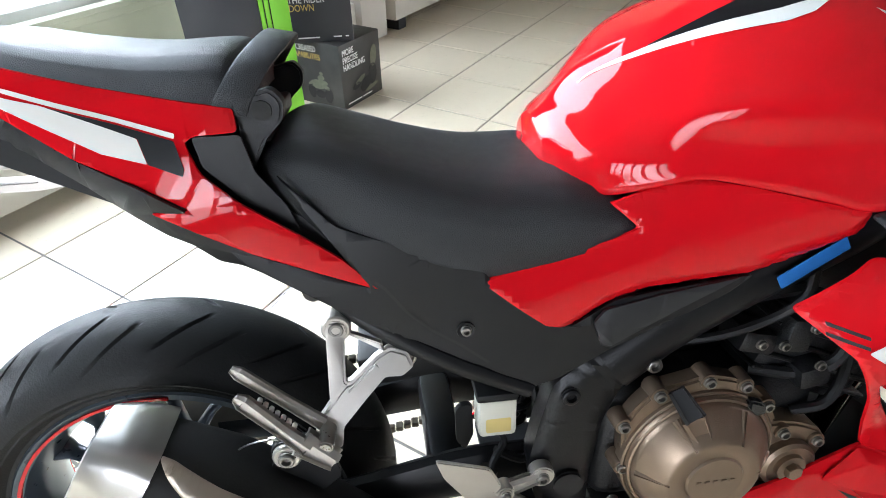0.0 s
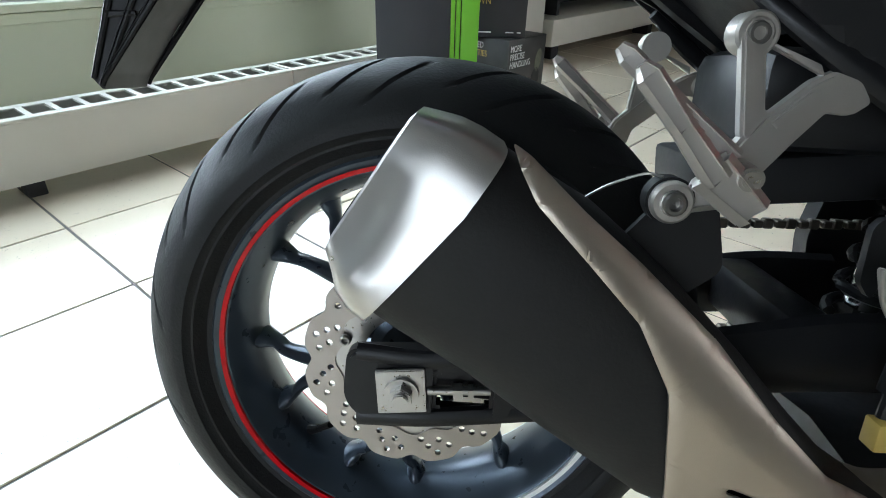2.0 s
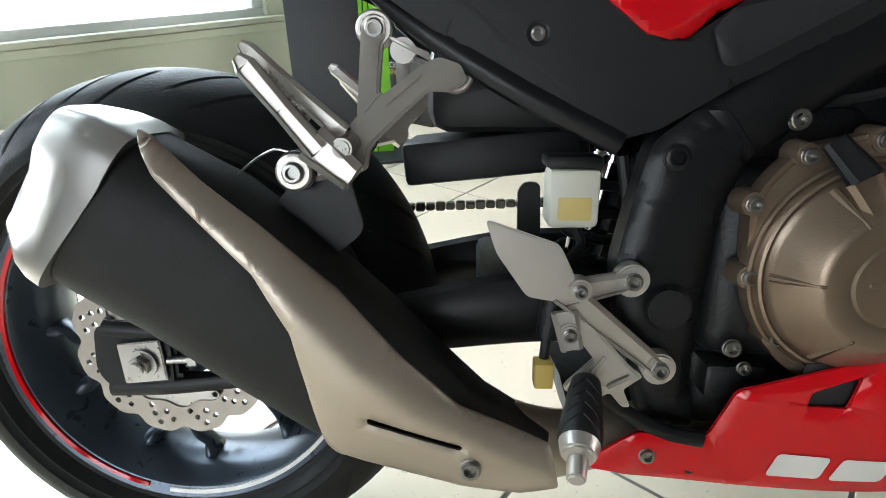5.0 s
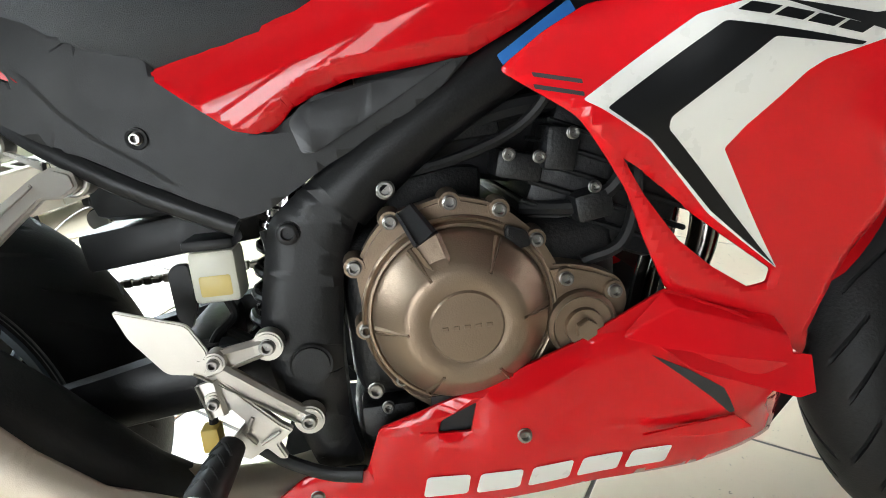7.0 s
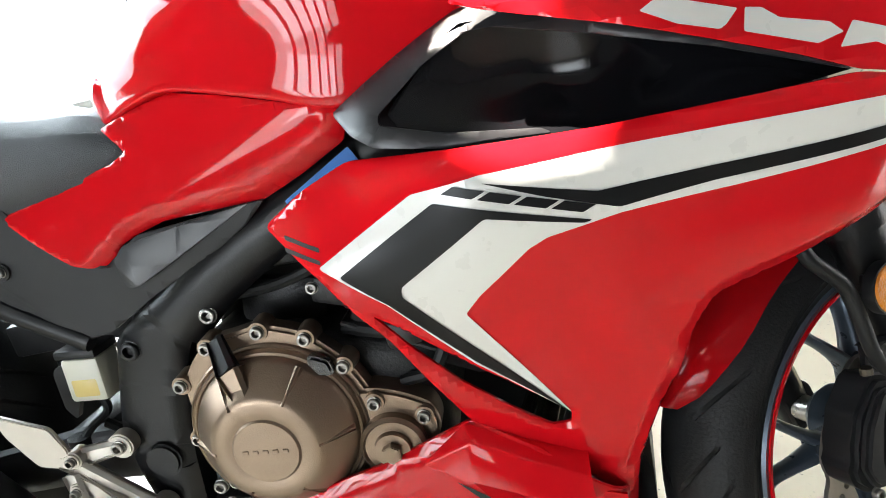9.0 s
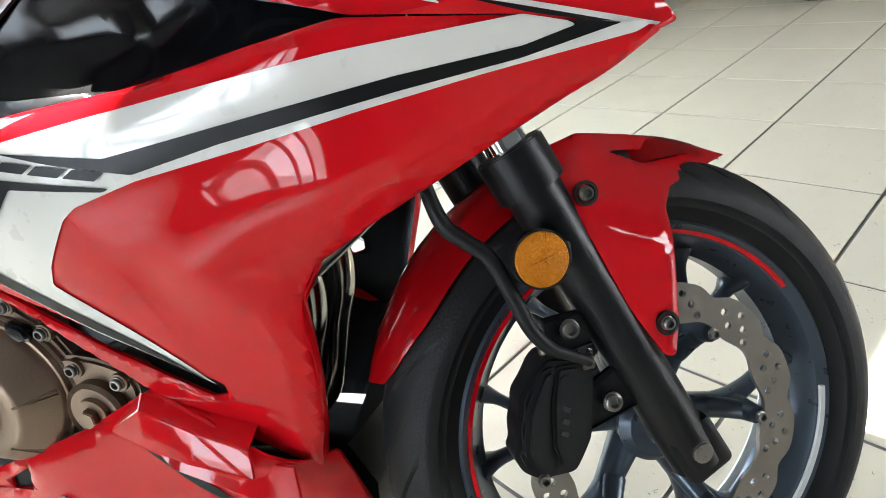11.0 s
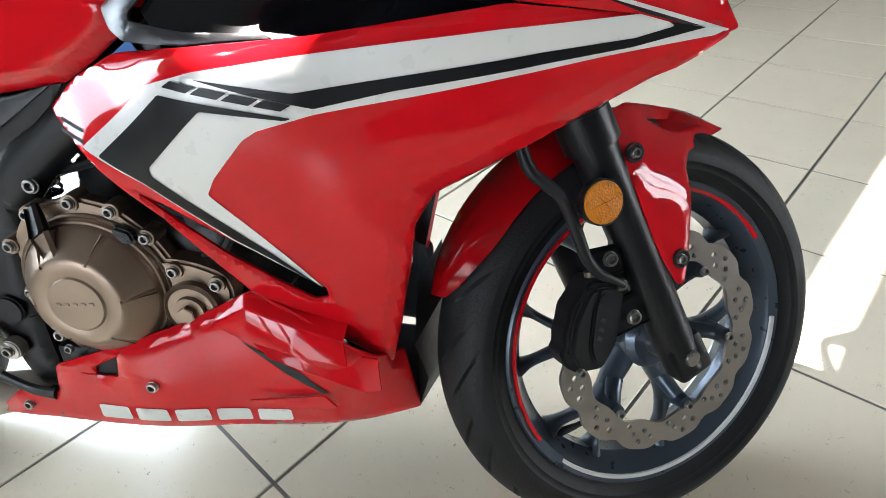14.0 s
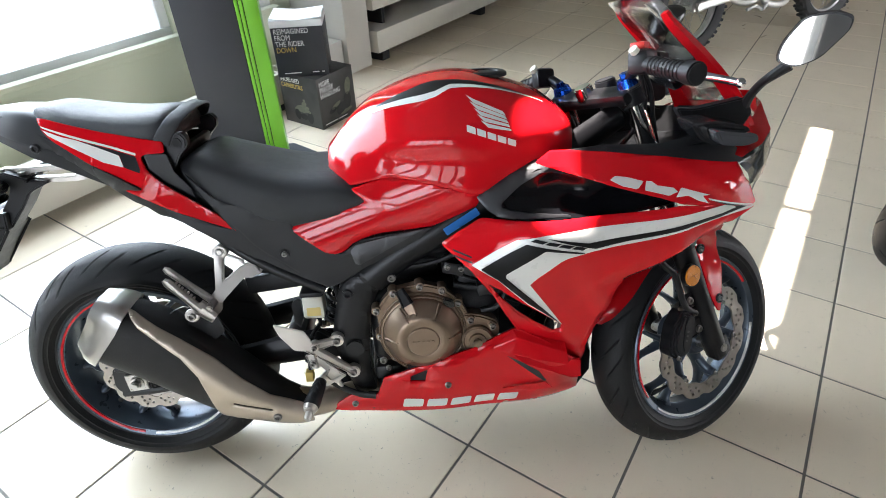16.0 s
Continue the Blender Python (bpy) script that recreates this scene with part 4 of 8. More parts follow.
# --- engine
bm = bmesh.new()
box(bm, (0.715, 0, 0.40), (0.30, 0.29, 0.19), bevel=0.03, seg=3)
part("crankcase", bm, ENGINE_BLACK, bike, "black cast crankcase")
bm = bmesh.new()
box(bm, (0.69, 0, 0.27), (0.26, 0.26, 0.10), bevel=0.03, seg=3)
part("oil_sump", bm, ENGINE_BLACK, bike, "black cast oil sump")
bm = bmesh.new()
tilt = pose(0, 0, 0, 0, 22, 0)
box(bm, (0.86, 0, 0.52), (0.17, 0.27, 0.14), tilt, bevel=0.015)
blk = part("cylinder_block", bm, ENGINE_BLACK, bike)
for k in range(5):
    bm = bmesh.new()
    box(bm, (0.845 + 0.008 * k, 0, 0.475 + 0.02 * k), (0.185, 0.285, 0.006), tilt, bevel=0.002, seg=1)
    part("cooling_fin", bm, ENGINE_BLACK, blk)
bm = bmesh.new()
box(bm, (0.905, 0, 0.635), (0.19, 0.28, 0.11), tilt, bevel=0.02)
part("cylinder_head", bm, ENGINE_BLACK, bike)
CX, CZ = 0.684, 0.409
bm = bmesh.new()
lobes = [(0.588, 0.402), (0.584, 0.467), (0.602, 0.495), (0.623, 0.515), (0.65, 0.52), (0.682, 0.528), (0.73, 0.515), (0.768, 0.48), (0.785, 0.45), (0.795, 0.42), (0.79, 0.36),
         (0.765, 0.32), (0.72, 0.30), (0.66, 0.295), (0.62, 0.325), (0.60, 0.36)]
g = flat_part(lobes, -0.145, -0.172, 0.02, bevel=0.004)
clutch = part("clutch_cover", g, BRONZE, bike, "bronze-painted clutch cover ringed with bolts")
bm = bmesh.new()
lathe(bm, [(0.001, -0.16), (0.100, -0.16), (0.099, -0.176), (0.097, -0.178), (0.0945, -0.1765), (0.0925, -0.182), (0.090, -0.183), (0.0885, -0.181), (0.0865, -0.187), (0.084, -0.190), (0.061, -0.2125), (0.057, -0.2150), (0.053, -0.2158),
           (0.040, -0.2170), (0.038, -0.2160), (0.036, -0.2160), (0.034, -0.2185), (0.001, -0.2190)], 72, (CX, 0, CZ))
part("dome", bm, BRONZE, clutch, "domed bronze centre")
for k in range(6):
    a = radians(2 + 60 * k)
    bm = bmesh.new()
    bar(bm, (CX + 0.052 * math.cos(a), -0.2125, CZ + 0.052 * math.sin(a)), (CX + 0.084 * math.cos(a), -0.186, CZ + 0.084 * math.sin(a)), 0.003, 0.009, 0.012, 0.012)
    part("rib", bm, BRONZE, clutch)
for k in range(5):
    bm = bmesh.new()
    box(bm, (CX - 0.021 + 0.0105 * k, -0.2192, CZ + 0.001), (0.006, 0.0016, 0.004), bevel=0.0005, seg=1)
    part("cast_mark", bm, BRONZE, clutch)
for x, z in ((0.623, 0.508), (0.682, 0.521), (0.730, 0.509), (0.765, 0.475), (0.588, 0.402), (0.618, 0.345), (0.584, 0.467)):
    bm = bmesh.new()
    cyl(bm, (x, -0.150, z), (x, -0.174, z), 0.0125, 0.0105, 14)
    part("boss", bm, BRONZE, clutch)
    bolt(clutch, x, -0.174, z, 0.0068)
bm = bmesh.new()
bar(bm, (0.638, -0.180, 0.520), (0.655, -0.200, 0.492), 0.020, 0.026, 0.010, 0.016)
part("oil_filler", bm, MATT_BLACK, clutch, "black oil filler cap")
bm = flat_part([(0.7330, 0.4955), (0.7540, 0.4875), (0.7580, 0.4720), (0.7420, 0.4690), (0.7310, 0.4830)], -0.172, -0.186, 0.005, bevel=0.003)
part("sensor_cap", bm, GLOSS_BLACK, clutch, "black plastic sensor cap")
bm = bmesh.new()
bar(bm, (0.655, -0.194, 0.490), (0.668, -0.205, 0.462), 0.030, 0.022, 0.022, 0.016)
part("filler_neck", bm, BRONZE, clutch)
bm = flat_part([(0.765, 0.445), (0.79, 0.447), (0.82, 0.44), (0.852, 0.425), (0.86, 0.40), (0.845, 0.365), (0.82, 0.345), (0.79, 0.34), (0.765, 0.36)], -0.14, -0.176, 0.014, bevel=0.004)
sprag = part("side_cover", bm, BRONZE, bike, "small bronze-painted engine side cover")
bm = bmesh.new()
lathe(bm, [(0.001, -0.17), (0.036, -0.17), (0.036, -0.186), (0.032, -0.190), (0.030, -0.187), (0.020, -0.187), (0.019, -0.193), (0.001, -0.193)], 36, (0.806, 0, 0.383))
part("inspection_cap", bm, BRONZE, sprag)
bm = bmesh.new()
cyl(bm, (0.806, -0.19, 0.383), (0.806, -0.201, 0.383), 0.011, seg=6, bevel=0.001)
part("hex_plug", bm, BRONZE, sprag, "hexagonal plug")
for x, z in ((0.792, 0.433), (0.842, 0.414)):
    bm = bmesh.new()
    cyl(bm, (x, -0.150, z), (x, -0.180, z), 0.0125, 0.0105, 14)
    part("boss", bm, BRONZE, sprag)
    bolt(sprag, x, -0.180, z, 0.0068)
bolt(bike, 0.589, -0.158, 0.328, 0.008)
# pipes, cables and small castings round the engine
for pts, r in ((((0.63, -0.12, 0.545), (0.70, -0.14, 0.56), (0.76, -0.15, 0.585), (0.79, -0.16, 0.62), (0.80, -0.15, 0.66)), 0.006),
               (((0.58, -0.10, 0.31), (0.60, -0.13, 0.33), (0.60, -0.14, 0.40), (0.58, -0.13, 0.46)), 0.006),
               (((0.76, -0.13, 0.50), (0.82, -0.15, 0.50), (0.86, -0.16, 0.53), (0.87, -0.15, 0.60)), 0.008),
               (((0.66, -0.10, 0.57), (0.74, -0.12, 0.60), (0.84, -0.12, 0.61)), 0.011),
               (((0.82, -0.15, 0.44), (0.86, -0.16, 0.46), (0.88, -0.15, 0.52), (0.88, -0.13, 0.6)), 0.007),
               (((0.44, -0.12, 0.40), (0.48, -0.12, 0.38), (0.50, -0.11, 0.42), (0.49, -0.10, 0.5)), 0.006)):
    bm = bmesh.new()
    tube(bm, pts, r, 8)
    part("hose", bm, HOSE, bike, "black rubber hose")
for x, y, z, sx, sz in ((0.76, -0.12, 0.545, 0.05, 0.03), (0.80, -0.135, 0.56, 0.035, 0.045), (0.70, -0.10, 0.60, 0.09, 0.05), (0.83, -0.14, 0.50, 0.04, 0.03), (0.60, -0.13, 0.29, 0.06, 0.035), (0.70, -0.06, 0.66, 0.2, 0.08)):
    bm = bmesh.new()
    box(bm, (x, y, z), (sx, 0.05, sz), pose(0, 0, 0, 0, random.uniform(-20, 20), 0), bevel=0.006)
    part("engine_fitting", bm, ENGINE_BLACK, bike)
for x, z in ((0.775, 0.555), (0.81, 0.575), (0.745, 0.56), (0.83, 0.52), (0.60, 0.31)):
    bolt(bike, x, -0.163, z, 0.006)

# --- exhaust
M0 = Vector((-0.012, 0.484))                # the muffler's axis in x and z
MD = Vector((0.844, -0.537)).normalized()
MN = Vector((0.537, 0.844)).normalized()
M_LAT = 0.170
M_ROWS = [(-0.0140, 0.0085, 0.053, 0.036), (-0.0120, 0.0085, 0.0595, 0.0425), (0.014, 0.003, 0.0755, 0.052), (0.030, 0.002, 0.0795, 0.0555), (0.050, 0.002, 0.0800, 0.0585), (0.13, 0.006, 0.0815, 0.061), (0.21, 0.0, 0.079, 0.061),
          (0.30, -0.010, 0.071, 0.058), (0.36, -0.012, 0.058, 0.052), (0.42, -0.008, 0.042, 0.042), (0.49, 0.0, 0.034, 0.034)]   # along, shift, half height, half width


def muffler_at(s):
    a = np.array(M_ROWS)
    return [float(np.interp(s, a[:, 0], a[:, k])) for k in (1, 2, 3)]


def muffler_ring(bm, s, grow=0.0, seg=36, power=2.7):
    c, hh, hw = muffler_at(s)
    o = M0 + MD * s + MN * c
    ring = []
    for k in range(seg):
        a = k * math.tau / seg
        u = math.copysign(abs(math.cos(a)) ** (2 / power), math.cos(a)) * (hw + grow)
        v = math.copysign(abs(math.sin(a)) ** (2 / power), math.sin(a)) * (hh + grow)
        p = o + MN * v
        ring.append(bm.verts.new((p.x, -M_LAT - u, p.y)))
    return ring


FOLD = np.polyfit((0.08, 0.15, 0.20, 0.268, 0.33, 0.42), (0.525, 0.452, 0.385, 0.318, 0.276, 0.228), 3)


def shield_side(x, z):
    """Half width of the shield that lies on the muffler."""
    q = Vector((x, z)) - M0
    s, h = q.dot(MD), q.dot(MN)
    c, hh, hw = np.mean([muffler_at(s + 0.015 * k) for k in (-3, -2, -1, 0, 1, 2, 3)], axis=0)
    r = min(0.97, abs(h - c) / (hh + 0.020))
    # a pressed fold runs from the upper edge down to the slot
    d = 0.75 * (z - np.polyval(FOLD, x))
    fold = max(0.0, 0.008 - 0.20 * (math.sqrt(d * d + 0.006 ** 2) - 0.006))
    return M_LAT + (hw + 0.007) * (1 - r ** 2.3) ** (1 / 2.3) + fold


bm = bmesh.new()
skin(bm, [muffler_ring(bm, s) for s in (0.03, 0.06, 0.09, 0.13, 0.17, 0.21, 0.255, 0.30, 0.33, 0.36, 0.39, 0.42, 0.455, 0.49)])
muffler = part("muffler", bm, MUFFLER_BLACK, bike, "matt black muffler body", angle=60)
bm = bmesh.new()
skin(bm, [muffler_ring(bm, s, 0.0015, 72, power=5.0) for s in (0.0475, 0.045, 0.040, 0.034, 0.030, 0.024, 0.018, 0.014, 0.008, 0.002, -0.004, -0.009, -0.0120, -0.0132, -0.0140)])
# the seam leans, a fold crosses the outer face and the lower rear corner is pressed in
for v in bm.verts:
    q = Vector((v.co.x, v.co.z)) - M0
    s, h = q.dot(MD), q.dot(MN)
    if s > 0.0:
        k = (s / 0.0475) * (0.009 * max(-1.2, min(0.6, (h + 0.01) / 0.07)))
        v.co.x += MD.x * k
        v.co.z += MD.y * k
    if v.co.y < -M_LAT:
        fold = max(0.0, min(1.0, (0.020 - 0.55 * s - h) / 0.016))
        away = max(0.0, min(1.0, (0.046 - s) / 0.035)) * max(0.0, min(1.0, (h + 0.052) / 0.022))
        v.co.y += 0.0075 * fold * away * (0.4 + 0.6 * max(0.0, min(1.0, (0.030 - s) / 0.03)))
part("end_cap", bm, CAP_STEEL, muffler, "satin silver end cap", angle=40)
# solid dark discs give the shade inside the two exhaust outlets
for k in (-1, 1):
    c2 = M0 + MD * -0.0140 + MN * (0.030 * k + 0.012)
    d3 = Vector((MD.x, 0, MD.y))
    c3 = Vector((c2.x, -M_LAT - 0.010, c2.y))
    bm = bmesh.new()
    cyl(bm, c3 - d3 * 0.0012, c3 + d3 * 0.02, 0.0135, seg=24)
    part("outlet", bm, DARK, muffler, "solid dark disc for the shade inside the exhaust outlet")
bm = panel([(0.0795, 0.5325), (0.0925, 0.5245), (0.132, 0.4895), (0.173, 0.457), (0.234, 0.403), (0.285, 0.345), (0.335, 0.297), (0.417, 0.253), (0.425, 0.215), (0.39, 0.207), (0.332, 0.208), (0.224, 0.245), (0.2175, 0.259), (0.208, 0.315), (0.1985, 0.3706),
            (0.1717, 0.4203), (0.134, 0.459), (0.0969, 0.4958), (0.086, 0.5155)], shield_side, 0.003, corner=0.004, roll=0.004, step=0.007, holes=[[(0.257, 0.292), (0.338, 0.262), (0.337, 0.257), (0.256, 0.286)]])
shield = part("heat_shield", bm, BRUSHED, muffler, "satin steel heat shield with a slot", angle=40)
bolt(shield, 0.345, -shield_side(0.345, 0.239) - 0.001, 0.239, 0.009)
bm = bmesh.new()
tube(bm, [(0.36, -0.166, 0.24), (0.42, -0.155, 0.222), (0.50, -0.12, 0.212), (0.62, -0.06, 0.21), (0.8, 0, 0.21)], [0.038, 0.034, 0.028, 0.026, 0.026], 18)
part("exhaust_pipe", bm, BRUSHED, bike, "heat-stained steel exhaust pipe")
bm = bmesh.new()
cyl(bm, (0.385, -0.17, 0.205), (0.385, -0.17, 0.19), 0.009, seg=12)
part("drain_bolt", bm, STEEL, bike)
# hanger plate from the bracket to the muffler
bm = flat_part([(0.165, 0.455), (0.205, 0.505), (0.235, 0.50), (0.25, 0.44), (0.20, 0.40)], -0.165, -0.171, 0.01)
part("hanger_plate", bm, MATT_BLACK, bike)

# --- pillion footrest hanger, right and left
def hang_plane(x, z):
    """Half width of the hanger's middle: it flares outwards as it goes down."""
    return 0.128 + max(0.0, 0.605 - z) * 0.48


def cast_plate(outline, thick, holes=(), corner=0.004, bevel=0.003, lift=0.0):
    """A cast plate that lies on the hanger's sloping plane."""
    bm = flat_part(outline, thick / 2, -thick / 2, corner, bevel, holes)
    for v in bm.verts:
        v.co.y -= hang_plane(v.co.x, v.co.z) + lift
    return bm


def hanger(side):
    h = new("pillion_hanger")
    h.parent = bike
    h["label"] = "cast silver pillion footrest hanger"
    up = [(0.2465, 0.6170), (0.2500, 0.6240), (0.2690, 0.6215), (0.2715, 0.6060), (0.2655, 0.5990), (0.2640, 0.5590), (0.2680, 0.5570), (0.2500, 0.5350), (0.2455, 0.5400)]
    part("arm", cast_plate(up, 0.013, corner=0.003, bevel=0.0025), CAST, h)
    out = [(0.2630, 0.5570), (0.2690, 0.5585), (0.2990, 0.5815), (0.3150, 0.5890), (0.3340, 0.5825), (0.3400, 0.5680), (0.3260, 0.5590), (0.3075, 0.5600), (0.2830, 0.5380), (0.2580, 0.5140),
           (0.2560, 0.4960), (0.2400, 0.4900), (0.2240, 0.4990), (0.2330, 0.5250), (0.2455, 0.5390)]
    part("arm", cast_plate(out, 0.015, corner=0.004, bevel=0.003), CAST, h)
    part("arm", cast_plate([(0.2690, 0.6080), (0.2720, 0.6035), (0.3080, 0.5850), (0.3060, 0.5930)], 0.009, corner=0.001, bevel=0.001), CAST, h)
    # a raised rib along the long arm
    part("rib", cast_plate([(0.2660, 0.5510), (0.2980, 0.5755), (0.3010, 0.5725), (0.2700, 0.5470)], 0.004, corner=0.001, bevel=0.0008, lift=0.0085), CAST, h)
    bm = bmesh.new()
    bar(bm, (0.236, -0.180, 0.502), (0.205, -0.178, 0.4945), 0.022, 0.020, 0.016, 0.014, bevel=0.005)
    part("arm", bm, CAST, h, angle=75)
    for x, y0, y1, z, r in ((0.258, -0.112, -0.1335, 0.613, 0.0165), (0.329, -0.118, -0.1395, 0.574, 0.0165)):
        bm = bmesh.new()
        lathe(bm, [(0.0005, y0), (r, y0), (r, y1 + 0.002), (r - 0.002, y1), (r - 0.0045, y1), (r - 0.0055, y1 + 0.003), (0.0005, y1 + 0.003)], 28, (x, 0, z))
        part("boss", bm, CAST, h)
        bolt(h, x, y1 + 0.003, z, 0.0085)
    bm = bmesh.new()
    lathe(bm, [(0.0005, -0.168), (0.0155, -0.168), (0.0155, -0.1905), (0.0135, -0.1925), (0.0005, -0.1925)], 28, (0.196, 0, 0.4945))
    part("boss", bm, CAST, h)
    bolt(h, 0.196, -0.1925, 0.4945, 0.0085)
    bm = bmesh.new()
    lathe(bm, [(0.0150, -0.172), (0.0175, -0.172), (0.0175, -0.186), (0.0150, -0.186)], 28, (0.196, 0, 0.4945))
    part("rubber_bush", bm, HOSE, h, "black rubber bush")
    peg2 = new("pillion_peg")
    peg2.parent = h
    peg2["label"] = "folded silver pillion footrest"
    prongs = ((Vector((0.2375, -0.178, 0.5250)), Vector((0.1575, -0.166, 0.5920)), 0.017), (Vector((0.2205, -0.200, 0.5130)), Vector((0.1650, -0.197, 0.5790)), 0.020))
    for a, b, w in prongs:
        bm = bmesh.new()
        d = (b - a).normalized()
        bar(bm, a, a.lerp(b, 0.5), w, w * 0.85, w * 0.75, w * 0.65, bevel=0.005)
        bar(bm, a.lerp(b, 0.5), b, w * 0.85, w * 0.95, w * 0.65, w * 0.6, bevel=0.005)
        bar(bm, b, b + d * 0.006 + Vector((-0.002, 0, 0.002)), w * 0.95, w * 0.5, w * 0.6, w * 0.4, bevel=0.004)
        part("peg_bar", bm, CAST, peg2, angle=75)
    bm = bmesh.new()
    bar(bm, (0.2150, -0.196, 0.5200), (0.2480, -0.200, 0.4920), 0.034, 0.026, 0.022, 0.020, bevel=0.006)
    part("peg_root", bm, CAST, peg2, angle=75)
    for k in range(7):
        p = prongs[1][0].lerp(prongs[1][1], 0.28 + 0.09 * k) + Vector((0.0055, 0.006, 0.0075))
        bm = bmesh.new()
        box(bm, p, (0.005, 0.007, 0.004), pose(0, 0, 0, 0, 40, 0), bevel=0.001, seg=1)
        part("tooth", bm, CAST, peg2)
    bm = bmesh.new()
    cyl(bm, (0.243, -0.176, 0.519), (0.240, -0.207, 0.5155), 0.0085, seg=20, bevel=0.002)
    part("pivot", bm, STEEL, peg2)
    bm = bmesh.new()
    tube(bm, [(0.190, -0.182, 0.511), (0.176, -0.18, 0.512), (0.150, -0.17, 0.498), (0.125, -0.16, 0.476)], 0.0011, 6)
    part("wire", bm, STEEL, h)
    if side > 0:
        h.matrix_basis = Matrix.Diagonal((1, -1, 1, 1))
    return h


hanger(-1)
hanger(1)

# --- rider's footrest, heel plate and brake pedal
rest = new("footrest_hanger")
rest.parent = bike
rest["label"] = "cast silver rider footrest hanger with a heel plate"
bm = flat_part([(0.356, 0.454), (0.366, 0.424), (0.394, 0.384), (0.430, 0.378), (0.436, 0.402), (0.421, 0.432)], -0.176, -0.182, 0.006, bevel=0.0015)
part("heel_plate", bm, CAST, rest, "brushed silver heel plate")
for a, b, w0, w1 in (((0.425, -0.176, 0.385), (0.489, -0.166, 0.396), 0.026, 0.018), ((0.425, -0.178, 0.390), (0.519, -0.170, 0.312), 0.026, 0.018), ((0.428, -0.178, 0.370), (0.436, -0.182, 0.335), 0.024, 0.020)):
    bm = bmesh.new()
    bar(bm, a, b, w0, w1, 0.013, 0.014)
    part("arm", bm, CAST, rest)
for x, y0, y1, z, r in ((0.489, -0.153, -0.171, 0.396, 0.0155), (0.519, -0.157, -0.175, 0.312, 0.0155), (0.440, -0.165, -0.186, 0.391, 0.0105), (0.433, -0.165, -0.186, 0.350, 0.0105)):
    bm = bmesh.new()
    cyl(bm, (x, y0, z), (x, y1, z), r, seg=22, bevel=0.002)
    part("boss", bm, CAST, rest)
bm = flat_part([(0.4379, 0.3740), (0.4280, 0.3520), (0.4348, 0.3400), (0.4457, 0.3389), (0.4580, 0.3230), (0.4350, 0.2990), (0.4310, 0.2930), (0.4560, 0.2800), (0.4740, 0.2905), (0.4860, 0.2760), (0.4935, 0.2760),
                (0.4860, 0.2940), (0.5030, 0.3070), (0.4914, 0.3160), (0.4520, 0.3600)], -0.170, -0.181, 0.003, bevel=0.002)
part("peg_mount", bm, CAST, rest, "polished footrest mount")
for a, b in (((0.4660, 0.3280), (0.4560, 0.3120)), ((0.4560, 0.3120), (0.4660, 0.2990)), ((0.4700, 0.2975), (0.4900, 0.3085))):
    bm = bmesh.new()
    bar(bm, (a[0], -0.182, a[1]), (b[0], -0.182, b[1]), 0.004, 0.004, 0.004, 0.004, bevel=0.001)
    part("rib", bm, CAST, rest)
bolt(rest, 0.489, -0.171, 0.396, 0.0075)
bolt(rest, 0.519, -0.175, 0.312, 0.0075)
bolt(rest, 0.440, -0.186, 0.391, 0.0055)
bolt(rest, 0.433, -0.186, 0.350, 0.0055)
P0, P1 = Vector((0.4475, -0.196, 0.3100)), Vector((0.4305, -0.260, 0.2890))
peg = bmesh.new()
tube(peg, [P0, P0.lerp(P1, 0.06), P0.lerp(P1, 0.5), P0.lerp(P1, 0.93), P1], [0.0110, 0.0135, 0.0165, 0.0180, 0.0150], 18, n=4)
pg = part("foot_peg", peg, HOSE, rest, "black rubber foot peg")
ax = (P1 - P0).normalized()
e1 = ax.cross(Vector((0, 0, 1))).normalized()
e2 = e1.cross(ax).normalized()
for k in range(4):
    for sg in (-1, 1):
        bm = bmesh.new()
        pts = []
        for j in range(4):
            ang = math.pi / 2 + sg * (0.12 + 0.24 * j)
            c = P0.lerp(P1, 0.16 + 0.20 * k + 0.05 * j)
            r = 0.0142 + 0.0035 * (0.16 + 0.20 * k)
            pts.append(c + (e1 * math.cos(ang) + e2 * math.sin(ang)) * r)
        tube(bm, pts, 0.0018, 6, n=2)
        part("tread_rib", bm, HOSE, pg)
bm = bmesh.new()
cyl(bm, P1 - ax * 0.002, P1 + ax * 0.012, 0.0172, 0.0135, 20, 0.002)
cyl(bm, P1 + ax * 0.010 - e2 * 0.004, P1 + ax * 0.030 - e2 * 0.006, 0.0085, 0.0075, 16, 0.002)
part("peg_end", bm, CAST, rest, "silver peg end with a feeler bolt")
bm = bmesh.new()
tube(bm, [(0.455, -0.172, 0.300), (0.49, -0.172, 0.268), (0.53, -0.174, 0.248), (0.565, -0.176, 0.242)], [0.009, 0.008, 0.008, 0.009], 10, flat=0.7)
part("brake_pedal", bm, FRAME_BLACK, bike, "black rear brake pedal")
bm = bmesh.new()
cyl(bm, (0.425, -0.15, 0.40), (0.418, -0.15, 0.335), 0.012, 0.011, 14)
cyl(bm, (0.418, -0.15, 0.335), (0.416, -0.15, 0.302), 0.005, seg=8)
part("rear_master_cylinder", bm, ENGINE_BLACK, bike)
bm = bmesh.new()
box(bm, (0.415, -0.155, 0.298), (0.018, 0.02, 0.026), bevel=0.002)
part("clevis", bm, INK_GOLD, bike, "brass-coloured clevis")

